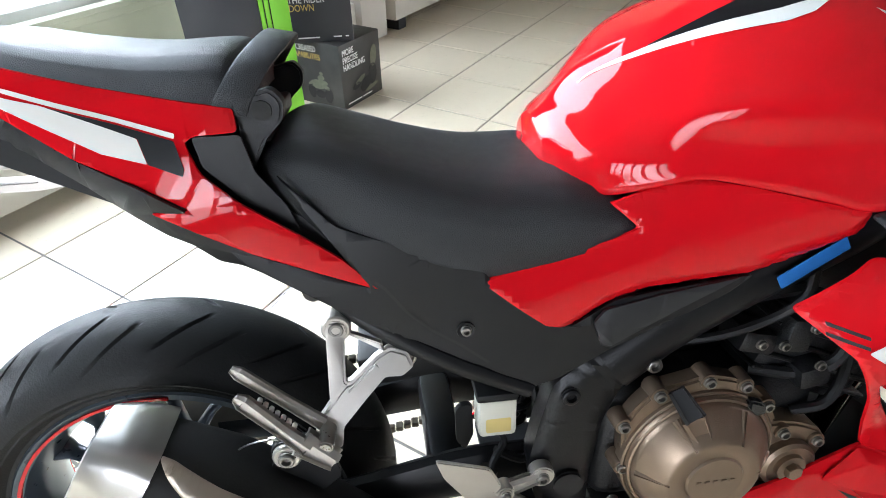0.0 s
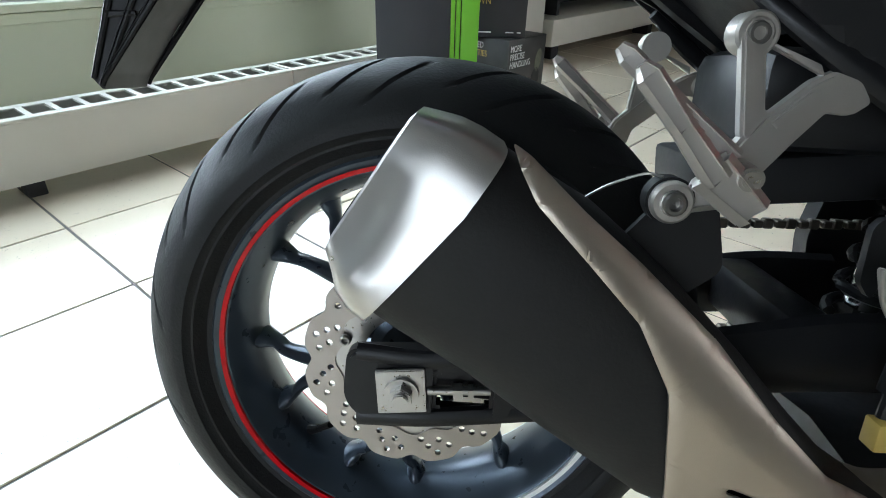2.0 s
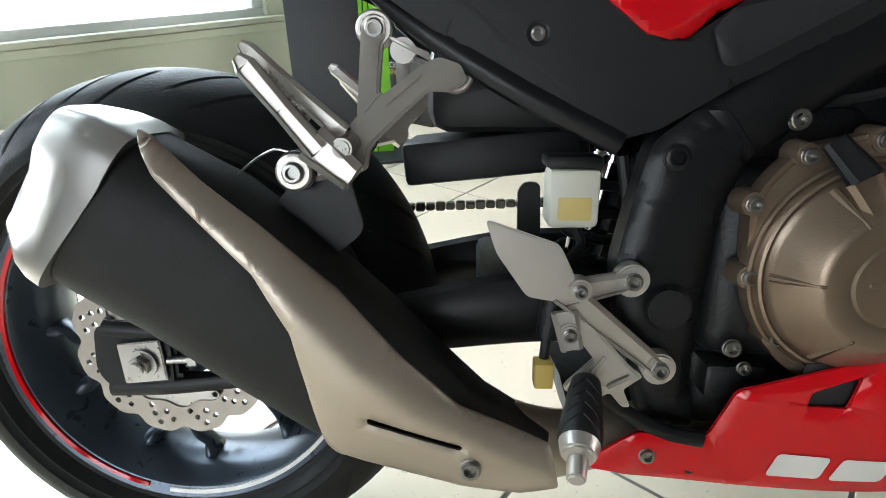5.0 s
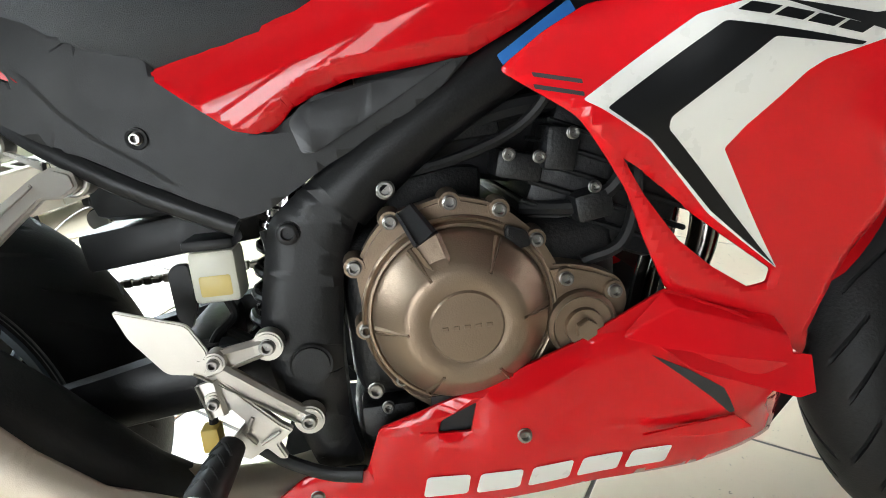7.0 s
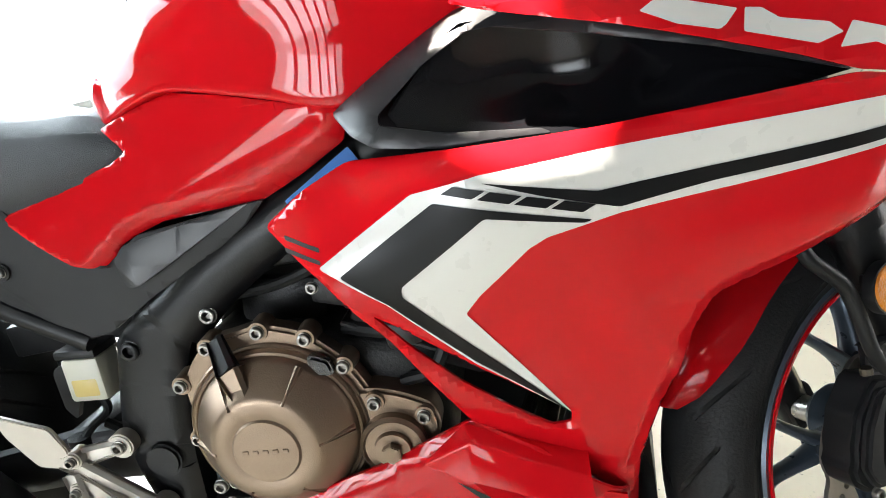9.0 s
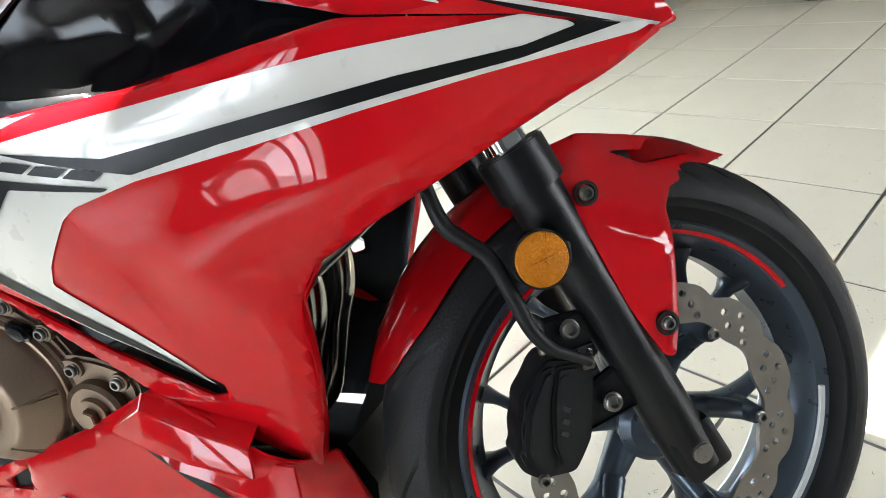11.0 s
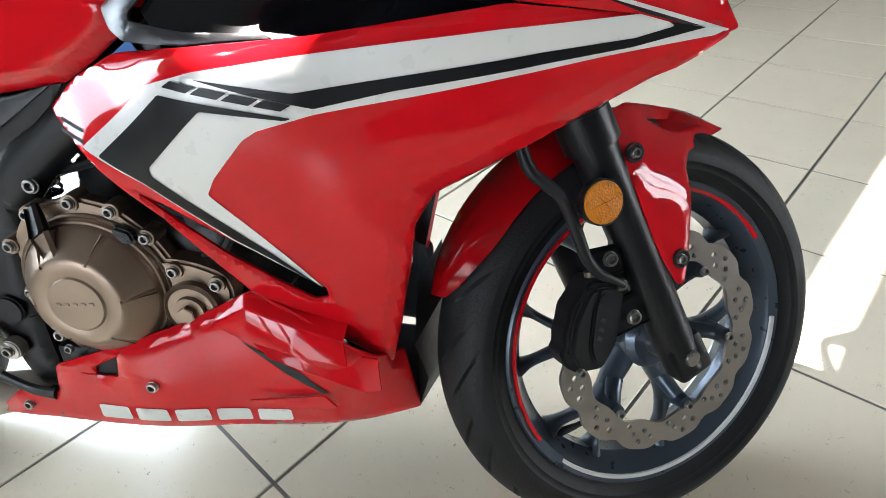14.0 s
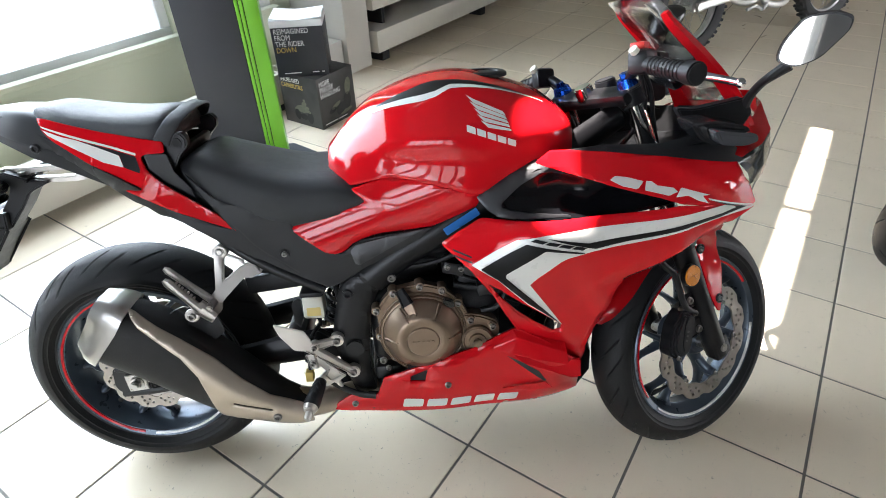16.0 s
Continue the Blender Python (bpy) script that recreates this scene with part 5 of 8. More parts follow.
# --- brake fluid reservoir
res = new("fluid_reservoir")
res.parent = bike
res["label"] = "milky reservoir half full of yellow brake fluid"
bm = bmesh.new()
box(bm, (0.440, -0.115, 0.4635), (0.048, 0.040, 0.056), bevel=0.006)
part("reservoir_body", bm, RESERVOIR, res)
bm = bmesh.new()
box(bm, (0.4405, -0.115, 0.4545), (0.036, 0.0415, 0.026), bevel=0.004)
part("fluid", bm, FLUID, res, "yellow fluid behind translucent plastic")
bm = bmesh.new()
box(bm, (0.439, -0.115, 0.4975), (0.052, 0.044, 0.012), bevel=0.004)
part("reservoir_cap", bm, MATT_BLACK, res, "black screw cap")
bm = flat_part([(0.389, 0.468), (0.396, 0.477), (0.41, 0.476), (0.412, 0.43), (0.402, 0.405), (0.390, 0.42)], -0.11, -0.118, 0.005)
part("reservoir_bracket", bm, MATT_BLACK, bike)
bm = bmesh.new()
tube(bm, [(0.445, -0.12, 0.435), (0.45, -0.125, 0.418), (0.435, -0.14, 0.405), (0.428, -0.15, 0.392)], 0.005, 8)
part("hose", bm, HOSE, bike)

# --- side cover, tail, seats
SIDE = spline_side([(0.22, 0.785, 0.13), (0.31, 0.668, 0.145), (0.40, 0.608, 0.146), (0.41, 0.665, 0.147), (0.51, 0.60, 0.151), (0.57, 0.63, 0.155), (0.70, 0.648, 0.165), (0.63, 0.592, 0.155), (0.508, 0.526, 0.15), (0.47, 0.52, 0.15), (0.32, 0.61, 0.142), (0.18, 0.71, 0.135)])
sc = part("side_cover", panel([(0.218, 0.79), (0.27, 0.735), (0.36, 0.70), (0.415, 0.683), (0.43, 0.66), (0.52, 0.60), (0.567, 0.632), (0.715, 0.655), (0.690, 0.632), (0.63, 0.594), (0.57, 0.566), (0.508, 0.528),
                              (0.470, 0.517), (0.323, 0.602), (0.177, 0.700), (0.16, 0.72), (0.30, 0.665)], SIDE, 0.004, corner=0.006, roll=0.004, step=0.02), MATT_BLACK, bike, "matt black side cover")
polished(sc, SIDE)
mirrored(sc)
fc = part("frame_cover", panel([(0.5400, 0.6090), (0.5530, 0.6235), (0.617, 0.6375), (0.6995, 0.6535), (0.6731, 0.6390), (0.6062, 0.6030), (0.5600, 0.5790), (0.5490, 0.5800)], lambda x, z: SIDE(x, z) + 0.0015 + 0.16 * (0.655 - z), 0.004, corner=0.004, roll=0.002, step=0.02),
          SATIN_BLACK, bike, "dark grey plastic cover over the frame")
mirrored(fc)
SEAM = [Vector(p) for p in ((0.305, 0.674), (0.3145, 0.6655), (0.336, 0.634), (0.362, 0.6085), (0.392, 0.588), (0.425, 0.5610))]
sm = [p + Vector((0.0012, 0.0012)) for p in SEAM] + [p - Vector((0.0012, 0.0012)) for p in SEAM[::-1]]
dk = part("cover_seam", panel(sm, SIDE, 0.0, lift=0.0006, corner=0, roll=0, step=0.02), DARK, bike, "dark seam in the side cover")
mirrored(dk)
bm = bmesh.new()
lathe(bm, [(0.0072, -0.1475), (0.0105, -0.1475), (0.0100, -0.1492), (0.0074, -0.1486)], 28, (0.399, 0, 0.607))
part("washer", bm, MATT_BLACK, bike)
bolt(bike, 0.399, -0.1475, 0.607, 0.0056)
bm = bmesh.new()
tube(bm, [(0.475, -0.146, 0.515), (0.38, -0.141, 0.563), (0.30, -0.131, 0.612), (0.25, -0.118, 0.648)], [0.011, 0.012, 0.010, 0.006], 10, flat=0.8)
tl = part("lower_rail", bm, FRAME_BLACK, bike, "black rail under the tail")
mirrored(tl)
TAIL = spline_side([(-0.05, 0.886, 0.088), (-0.02, 0.891, 0.095), (0.08, 0.861, 0.110), (0.2, 0.844, 0.122), (0.19, 0.826, 0.13), (0.15, 0.801, 0.133), (0.182, 0.764, 0.14), (0.24, 0.736, 0.142), (0.31, 0.663, 0.146),
                    (0.19, 0.713, 0.140), (0.094, 0.761, 0.132), (0.057, 0.804, 0.12), (-0.01, 0.839, 0.104), (-0.16, 0.901, 0.05), (-0.17, 0.866, 0.05)])
ta = part("tail_panel", panel([(-0.062, 0.9045), (-0.045, 0.9015), (-0.022, 0.896), (0.065, 0.8748), (0.136, 0.861), (0.188, 0.852), (0.190, 0.832), (0.150, 0.830), (0.1405, 0.824), (0.151, 0.796), (0.182, 0.767), (0.240, 0.726), (0.272, 0.702), (0.312, 0.662),
                               (0.190, 0.711), (0.098, 0.760), (0.136, 0.762), (0.092, 0.786), (0.037, 0.811), (-0.016, 0.846), (-0.040, 0.862), (-0.058, 0.882)], TAIL, 0.004, corner=0.004, roll=0.004, step=0.018), RED, bike, "glossy red tail panel")
polished(ta, TAIL)
mirrored(ta)
for pts, mt, lb, up in (([(-0.052, 0.8815), (-0.0113, 0.868), (0.0177, 0.8615), (0.0994, 0.830), (0.1055, 0.807), (0.0644, 0.8174), (0.0205, 0.8395), (-0.0134, 0.857), (-0.040, 0.870)], WHITE_DECAL, "white tail decal", 0.0012),
                        ([(-0.054, 0.889), (-0.0075, 0.8755), (0.037, 0.862), (0.083, 0.849), (0.1345, 0.8335), (0.1335, 0.829), (0.082, 0.8450), (0.035, 0.858), (-0.009, 0.8715), (-0.052, 0.8855)], WHITE_DECAL, "thin white tail stripe", 0.0012),
                        ([(0.0, 0.866), (0.036, 0.8560), (0.082, 0.8430), (0.1328, 0.827), (0.1385, 0.802), (0.1365, 0.795), (0.106, 0.8065), (0.0998, 0.8298), (0.035, 0.8535)], BLACK_DECAL, "black tail decal", 0.0008)):
    dk = part("decal", panel(pts, TAIL, 0.0, lift=up, corner=0.0015, roll=0, step=0.018), mt, bike, lb)
    mirrored(dk)
UN = part("under_tail", panel([(-0.20, 0.892), (-0.15, 0.914), (-0.06, 0.870), (-0.016, 0.847), (0.037, 0.8105), (0.092, 0.786), (0.134, 0.761), (0.098, 0.758), (0.19, 0.709), (0.30, 0.659), (0.31, 0.645), (0.276, 0.638), (0.251, 0.655), (0.198, 0.678),
                               (0.1715, 0.694), (0.149, 0.699), (0.128, 0.720), (0.105, 0.731), (0.07, 0.757), (0.037, 0.782), (-0.003, 0.806), (-0.05, 0.828), (-0.19, 0.860)],
                              spline_side([(-0.2, 0.88, 0.03), (-0.1, 0.87, 0.07), (0, 0.82, 0.1), (0.1, 0.75, 0.126), (0.2, 0.70, 0.134), (0.31, 0.65, 0.140), (-0.15, 0.85, 0.04)]), 0.004, corner=0.004, roll=0.004), MATT_BLACK, bike, "matt black under-tail panel")
mirrored(UN)
bolt(bike, -0.075, -0.088, 0.845, 0.009, FRAME_BLACK)
bm = bmesh.new()
rings = []
for x, w, z0, z1 in ((-0.19, 0.03, 0.857, 0.897), (-0.1, 0.07, 0.822, 0.887), (0.0, 0.093, 0.786, 0.857), (0.12, 0.110, 0.734, 0.826), (0.19, 0.112, 0.70, 0.775), (0.25, 0.12, 0.672, 0.732), (0.32, 0.125, 0.62, 0.67)):
    rings.append([bm.verts.new((x, sy * w, z)) for sy, z in ((-1, z0), (-1, z1), (1, z1), (1, z0))])
skin(bm, rings)
part("tail_core", bm, MATT_BLACK, bike)
bm = bmesh.new()
rings = []
for x, w, z0, z1 in ((-0.215, 0.030, 0.884, 0.906), (-0.19, 0.045, 0.872, 0.917), (-0.14, 0.064, 0.853, 0.921), (-0.09, 0.080, 0.838, 0.915), (-0.045, 0.087, 0.83, 0.900)):
    prof = [(-w, z0 + 0.01), (-w, z1 - 0.016), (-w * 0.86, z1 - 0.004), (-w * 0.5, z1)]
    rings.append([bm.verts.new((x, y, z)) for y, z in prof + [(-y, z) for y, z in prof[::-1]]])
skin(bm, rings)
part("tail_cap", bm, SATIN_BLACK, bike, "dark grey plastic tail piece", angle=50)
bm = flat_part([(-0.21, 0.892), (-0.20, 0.907), (-0.165, 0.917), (-0.17, 0.892)], -0.045, 0.045, 0.004)
part("tail_light", bm, RED_LENS, bike, "red tail light lens")


def seat_bm(rows, crown=0.012, seg=10):
    """A padded seat; rows of x, half width, top, bottom of its skirt, shoulder drop."""
    bm = bmesh.new()
    rings = []
    dense = curve_points([(r[0], r[1], r[2]) for r in rows], 5)
    dense2 = curve_points([(r[0], r[3], r[4]) for r in rows], 5)
    for p, q in zip(dense, dense2):
        x, w, top, bot, drop = p.x, p.y, p.z, q.y, q.z
        prof = [(-w * 0.93, bot), (-w, bot + (top - drop - bot) * 0.35), (-w * 0.985, top - drop), (-w * 0.93, top - drop * 0.45), (-w * 0.78, top - drop * 0.12), (-w * 0.5, top)]
        full = prof + [(0, top + crown * 0.15)] + [(-y, z) for y, z in prof[::-1]]
        rings.append([bm.verts.new((x, y, z)) for y, z in full])
    skin(bm, rings)
    return bm


part("rider_seat", seat_bm([(0.194, 0.080, 0.790, 0.775, 0.010), (0.206, 0.106, 0.806, 0.765, 0.020), (0.24, 0.123, 0.818, 0.728, 0.032), (0.29, 0.136, 0.804, 0.698, 0.038), (0.355, 0.146, 0.783, 0.675, 0.044),
                            (0.42, 0.150, 0.768, 0.661, 0.046), (0.47, 0.151, 0.765, 0.665, 0.050), (0.52, 0.152, 0.764, 0.678, 0.052), (0.565, 0.150, 0.748, 0.692, 0.030), (0.582, 0.146, 0.733, 0.703, 0.012)]),
     SEAT_VINYL, bike, "black vinyl rider seat", angle=60)
part("pillion_seat", seat_bm([(-0.082, 0.045, 0.912, 0.904, 0.004), (-0.072, 0.064, 0.922, 0.899, 0.010), (-0.04, 0.082, 0.920, 0.893, 0.016), (0.0, 0.093, 0.912, 0.884, 0.020), (0.05, 0.100, 0.905, 0.873, 0.024), (0.10, 0.106, 0.901, 0.860, 0.030),
                              (0.15, 0.111, 0.902, 0.851, 0.036), (0.182, 0.110, 0.900, 0.846, 0.036), (0.198, 0.102, 0.884, 0.848, 0.02)]), SEAT_VINYL, bike, "black vinyl pillion seat", angle=60)


def ribbon(path, across, thick):
    """A flat band along a path, `across` being the vector over its width."""
    bm = bmesh.new()
    line = curve_points(path, 6)
    rings = []
    for i, p in enumerate(line):
        way = (line[min(i + 1, len(line) - 1)] - line[max(i - 1, 0)]).normalized()
        n = way.cross(across).normalized() * thick / 2
        rings.append([bm.verts.new(p + across * k + n * m) for k, m in ((-0.5, 0.5), (-0.42, 1), (0.42, 1), (0.5, 0.5), (0.5, -0.5), (0.42, -1), (-0.42, -1), (-0.5, -0.5))])
    skin(bm, rings)
    return bm


# grab strap, and the seat's brackets
part("grab_strap", ribbon([(0.182, -0.114, 0.846), (0.193, -0.110, 0.866), (0.209, -0.092, 0.889), (0.221, -0.05, 0.903), (0.224, 0.0, 0.907), (0.221, 0.05, 0.903), (0.209, 0.092, 0.889), (0.193, 0.110, 0.866), (0.182, 0.114, 0.846)],
                          Vector((0.032, 0, -0.006)), 0.005), SEAT_VINYL, bike, "black pillion grab strap")
for s in (-1, 1):
    bm = flat_part([(0.174, 0.858), (0.200, 0.862), (0.222, 0.868), (0.233, 0.856), (0.231, 0.838), (0.214, 0.822), (0.196, 0.790), (0.186, 0.806), (0.190, 0.836)], s * 0.112, s * 0.088, 0.006, bevel=0.003)
    brk = part("seat_bracket", bm, MATT_BLACK, bike, "matt black bracket between the seats")
    bm = bmesh.new()
    cyl(bm, (0.213, s * 0.1105, 0.848), (0.213, s * 0.1135, 0.848), 0.0095, seg=18)
    part("bracket_hole", bm, DARK, brk)
bm = bmesh.new()
box(bm, (0.207, 0, 0.822), (0.016, 0.18, 0.02), bevel=0.004)
part("bracket_bar", bm, MATT_BLACK, bike)
ins = part("tail_inset", panel([(0.148, 0.829), (0.192, 0.829), (0.200, 0.792), (0.225, 0.757), (0.235, 0.727), (0.188, 0.762), (0.153, 0.800)], lambda x, z: 0.124, 0.003, corner=0.004, roll=0.0), MATT_BLACK, bike, "matt black inset behind the seat")
mirrored(ins)

# --- tank: sections through the seam, the knee hollow, the shoulder, the stripe's edge and the flat top
TANK = np.array([
    (0.500, 0.055, 0.770, 0.050, 0.785, 0.035, 0.797, 0.020, 0.803, 0.806), (0.515, 0.085, 0.758, 0.085, 0.782, 0.060, 0.805, 0.025, 0.818, 0.822), (0.535, 0.112, 0.750, 0.112, 0.782, 0.085, 0.810, 0.030, 0.836, 0.845),
    (0.555, 0.131, 0.749, 0.128, 0.785, 0.103, 0.815, 0.040, 0.858, 0.868), (0.5975, 0.151, 0.762, 0.146, 0.790, 0.130, 0.828, 0.080, 0.886, 0.903), (0.638, 0.163, 0.771, 0.157, 0.800, 0.156, 0.843, 0.106, 0.904, 0.922),
    (0.695, 0.177, 0.762, 0.175, 0.800, 0.178, 0.852, 0.119, 0.919, 0.942), (0.750, 0.189, 0.750, 0.188, 0.800, 0.189, 0.858, 0.124, 0.929, 0.952), (0.810, 0.197, 0.736, 0.197, 0.795, 0.193, 0.860, 0.124, 0.930, 0.951),
    (0.865, 0.193, 0.752, 0.195, 0.805, 0.191, 0.862, 0.122, 0.922, 0.938), (0.925, 0.187, 0.780, 0.189, 0.820, 0.183, 0.860, 0.116, 0.905, 0.920), (0.965, 0.176, 0.795, 0.175, 0.825, 0.165, 0.855, 0.105, 0.888, 0.903),
    (1.000, 0.150, 0.800, 0.145, 0.825, 0.132, 0.850, 0.085, 0.868, 0.878), (1.022, 0.110, 0.800, 0.105, 0.820, 0.095, 0.838, 0.060, 0.850, 0.855), (1.034, 0.050, 0.802, 0.050, 0.812, 0.045, 0.822, 0.030, 0.828, 0.830)])


def smooth_row(x):
    """The tank's section numbers at x, gliding from row to row."""
    i = int(np.clip(np.searchsorted(TANK[:, 0], x) - 1, 0, len(TANK) - 2))
    a, b = TANK[i], TANK[i + 1]
    h = b[0] - a[0]
    ma = (b - TANK[i - 1]) / (b[0] - TANK[i - 1][0]) if i > 0 else (b - a) / h
    mb = (TANK[i + 2] - a) / (TANK[i + 2][0] - a[0]) if i + 2 < len(TANK) else (b - a) / h
    t = min(1.0, max(0.0, (x - a[0]) / h))
    return (2 * t ** 3 - 3 * t * t + 1) * a + (t ** 3 - 2 * t * t + t) * h * ma + (3 * t * t - 2 * t ** 3) * b + (t ** 3 - t * t) * h * mb


def tank_section(x, n=6):
    """Half width and height from the seam (0) over the shoulder (2n) and the stripe's edge (3n) to the ridge (4n)."""
    r = smooth_row(x)
    pts = [(r[1], r[2], 0), (r[3], r[4], 0), (r[5], r[6], 0), (r[7], r[8], 0), (0.0, r[9], 0)]
    q = [Vector(pts[0]) * 2 - Vector(pts[1])] + [Vector(p) for p in pts] + [Vector((-r[7], r[8], 0))]
    out = []
    for i in range(1, 5):
        a, b, c, d = q[i - 1:i + 3]
        for k in range(n):
            t = k / n
            out.append(0.5 * (2 * b + (c - a) * t + (2 * a - 5 * b + 4 * c - d) * t * t + (3 * b - a - 3 * c + d) * t ** 3))
    out.append(Vector(pts[-1]))
    return [(v.x, v.y) for v in out]


def tank_bm():
    bm = bmesh.new()
    rings = []
    xs = [x0 + (x1 - x0) * k / 5 for x0, x1 in zip(TANK[:-1, 0], TANK[1:, 0]) for k in range(5)] + [TANK[-1, 0]]
    for x in xs:
        sec = tank_section(x)
        w0, z0 = sec[0]
        half = [(max(0.01, w0 - 0.040), z0 - 0.012), (max(0.012, w0 - 0.007), z0 - 0.0045), (w0 - 0.0018, z0 - 0.0035)] + [(w0 + 0.0004, z0 - 0.001)] + sec[1:-1]
        full = [(-w, z) for w, z in half] + [(0, sec[-1][1])] + [(w, z) for w, z in half[::-1]]
        rings.append([bm.verts.new((x, y, z)) for y, z in full])
    skin(bm, rings)
    return bm


tank = part("fuel_tank", tank_bm(), RED, bike, "glossy red fuel tank", angle=70)
TS_ROWS = [(0.555, 0.740, 0.136), (0.6, 0.755, 0.149), (0.64, 0.765, 0.160), (0.695, 0.755, 0.174), (0.75, 0.743, 0.186), (0.81, 0.73, 0.194), (0.80, 0.70, 0.188), (0.71, 0.653, 0.172), (0.567, 0.632, 0.158), (0.50, 0.602, 0.153), (0.42, 0.662, 0.151),
           (0.54, 0.70, 0.152), (0.66, 0.71, 0.172)]
TS_FIT = np.linalg.lstsq(np.array([(1, x, z, x * x, x * z, z * z) for x, z, w in TS_ROWS]), np.array([w for x, z, w in TS_ROWS]), rcond=None)[0]


def TS(x, z):
    """The side panel's evenly curved half width."""
    return float(TS_FIT @ (1, x, z, x * x, x * z, z * z))


TS_LOW = [Vector(p) for p in ((0.415, 0.664), (0.488, 0.606), (0.520, 0.598), (0.567, 0.632), (0.60, 0.643), (0.715, 0.655), (0.76, 0.676), (0.807, 0.702), (0.815, 0.728))]


def tank_panel_side(x, z):
    """The side panel's half width, with a bevel along its lower edge and a fold from the seat's tip."""
    p = Vector((x, z))
    d = 1e9
    for a, b in zip(TS_LOW[2:], TS_LOW[3:]):
        t = max(0.0, min(1.0, (p - a).dot(b - a) / (b - a).length_squared))
        d = min(d, (p - a - (b - a) * t).length)
    a, b = Vector((0.565, 0.742)), Vector((0.640, 0.690))
    t = max(0.0, min(1.0, (p - a).dot(b - a) / (b - a).length_squared))
    g = (p - a - (b - a) * t).length
    return TS(x, z) - 0.55 * max(0.0, 0.016 - d) + 0.0022 * math.exp(-(g / 0.012) ** 2) * (1 - t)


ts = part("tank_side_panel", panel([(0.5525, 0.7410), (0.5975, 0.7570), (0.638, 0.7660), (0.695, 0.7570), (0.750, 0.7450), (0.812, 0.7305), (0.812, 0.712), (0.807, 0.702), (0.76, 0.676), (0.715, 0.655), (0.60, 0.643), (0.567, 0.632), (0.545, 0.622), (0.520, 0.598), (0.488, 0.606), (0.415, 0.664),
                                    (0.50, 0.69), (0.560, 0.706), (0.580, 0.716), (0.575, 0.722)],
                                   tank_panel_side, 0.004, lift=0.0, corner=0.003, roll=0.004, step=0.008), RED, bike, "glossy red tank side panel")
polished(ts, tank_panel_side)
mirrored(ts)
bm = bmesh.new()
lathe(bm, [(0.001, 0.0), (0.052, 0.0), (0.052, 0.006), (0.046, 0.010), (0.034, 0.010), (0.032, 0.007), (0.001, 0.007)], 36)
cap = part("fuel_cap", bm, MATT_BLACK, bike, "black fuel filler cap")
cap.matrix_basis = Matrix.Translation((0.845, 0, 0.938)) @ pose(0, 0, 0, 90 - 0, 0, 0) @ pose(0, 0, 0, 0, 0, 0)


def tank_side(x, z):
    """Half width of the tank's flank at (x, z)."""
    sec = tank_section(x)
    hs, ws = [p[1] for p in sec], [p[0] for p in sec]
    return float(np.interp(z, hs, ws))


def tank_point(x, t, lift=0.0):
    """A place on the tank's right side: t goes from the seam (0) over the shoulder (2) and the stripe's edge (3) to the ridge (4)."""
    sec = tank_section(x)
    k = np.arange(len(sec)) / 6
    w, z = float(np.interp(t, k, [p[0] for p in sec])), float(np.interp(t, k, [p[1] for p in sec]))
    w2, z2 = float(np.interp(t + 0.1, k, [p[0] for p in sec])), float(np.interp(t + 0.1, k, [p[1] for p in sec]))
    n = Vector((0, -(z2 - z), w - w2)).normalized()
    return Vector((x, -w, z)) + n * lift


def tank_strip(low, high, lift):
    """A decal between two lines over the tank's shoulder, both as (x, t)."""
    bm = bmesh.new()
    a = np.array(low)
    b = np.array(high)
    x0, x1 = a[0, 0], a[-1, 0]
    rings = []
    for k in range(91):
        x = x0 + (x1 - x0) * k / 90
        ta = float(np.interp(x, a[:, 0], a[:, 1]))
        tb = float(np.interp(x, b[:, 0], b[:, 1]))
        rings.append([bm.verts.new(tank_point(x, ta + (tb - ta) * q / 6, lift)) for q in range(7)])
    skin(bm, rings, caps=False, closed=False)
    return bm


# tank stripes and the winged badge as plain shapes
for low, high, mt, lift in (([(0.545, 2.93), (0.60, 2.88), (0.66, 2.83), (0.71, 2.80), (0.735, 2.84), (0.765, 3.02), (0.85, 3.02), (0.955, 3.02)],
                             [(0.545, 2.96), (0.60, 2.99), (0.66, 3.00), (0.71, 2.98), (0.735, 3.00), (0.765, 3.16), (0.85, 3.09), (0.955, 3.07)], WHITE_DECAL, 0.0009),
                            ([(0.60, 2.99), (0.66, 3.00), (0.71, 2.98), (0.735, 3.00), (0.765, 3.16), (0.85, 3.09), (0.91, 3.08)], [(0.60, 3.01), (0.66, 3.22), (0.71, 3.36), (0.735, 3.38), (0.765, 3.34), (0.85, 3.20), (0.91, 3.10)], BLACK_DECAL, 0.0009)):
    dk = part("decal", tank_strip(low, high, lift), mt, bike, angle=70)
    mirrored(dk)
for k in range(5):
    z = 0.921 - 0.0105 * k
    x0 = 0.793 + 0.006 * k
    dk = part("badge_feather", panel([(x0, z), (x0 + 0.014, z - 0.007), (0.862 + 0.003 * k, z - 0.030 + 0.003 * k), (0.868 + 0.002 * k, z - 0.038 + 0.004 * k), (x0 + 0.014, z - 0.014)], tank_side, 0.0, lift=0.0015, corner=0.001, roll=0, step=0.012), WHITE_DECAL, bike, "white winged badge shape")
    mirrored(dk)
for k in range(5):
    x = 0.790 + 0.0195 * k
    z = 0.872 - 0.0068 * k
    dk = part("badge_bar", panel([(x, z), (x + 0.0165, z - 0.006), (x + 0.0165, z - 0.018), (x, z - 0.012)], tank_side, 0.0, lift=0.0015, corner=0.001, roll=0, step=0.012), WHITE_DECAL, bike, "plain white badge bar")
    mirrored(dk)

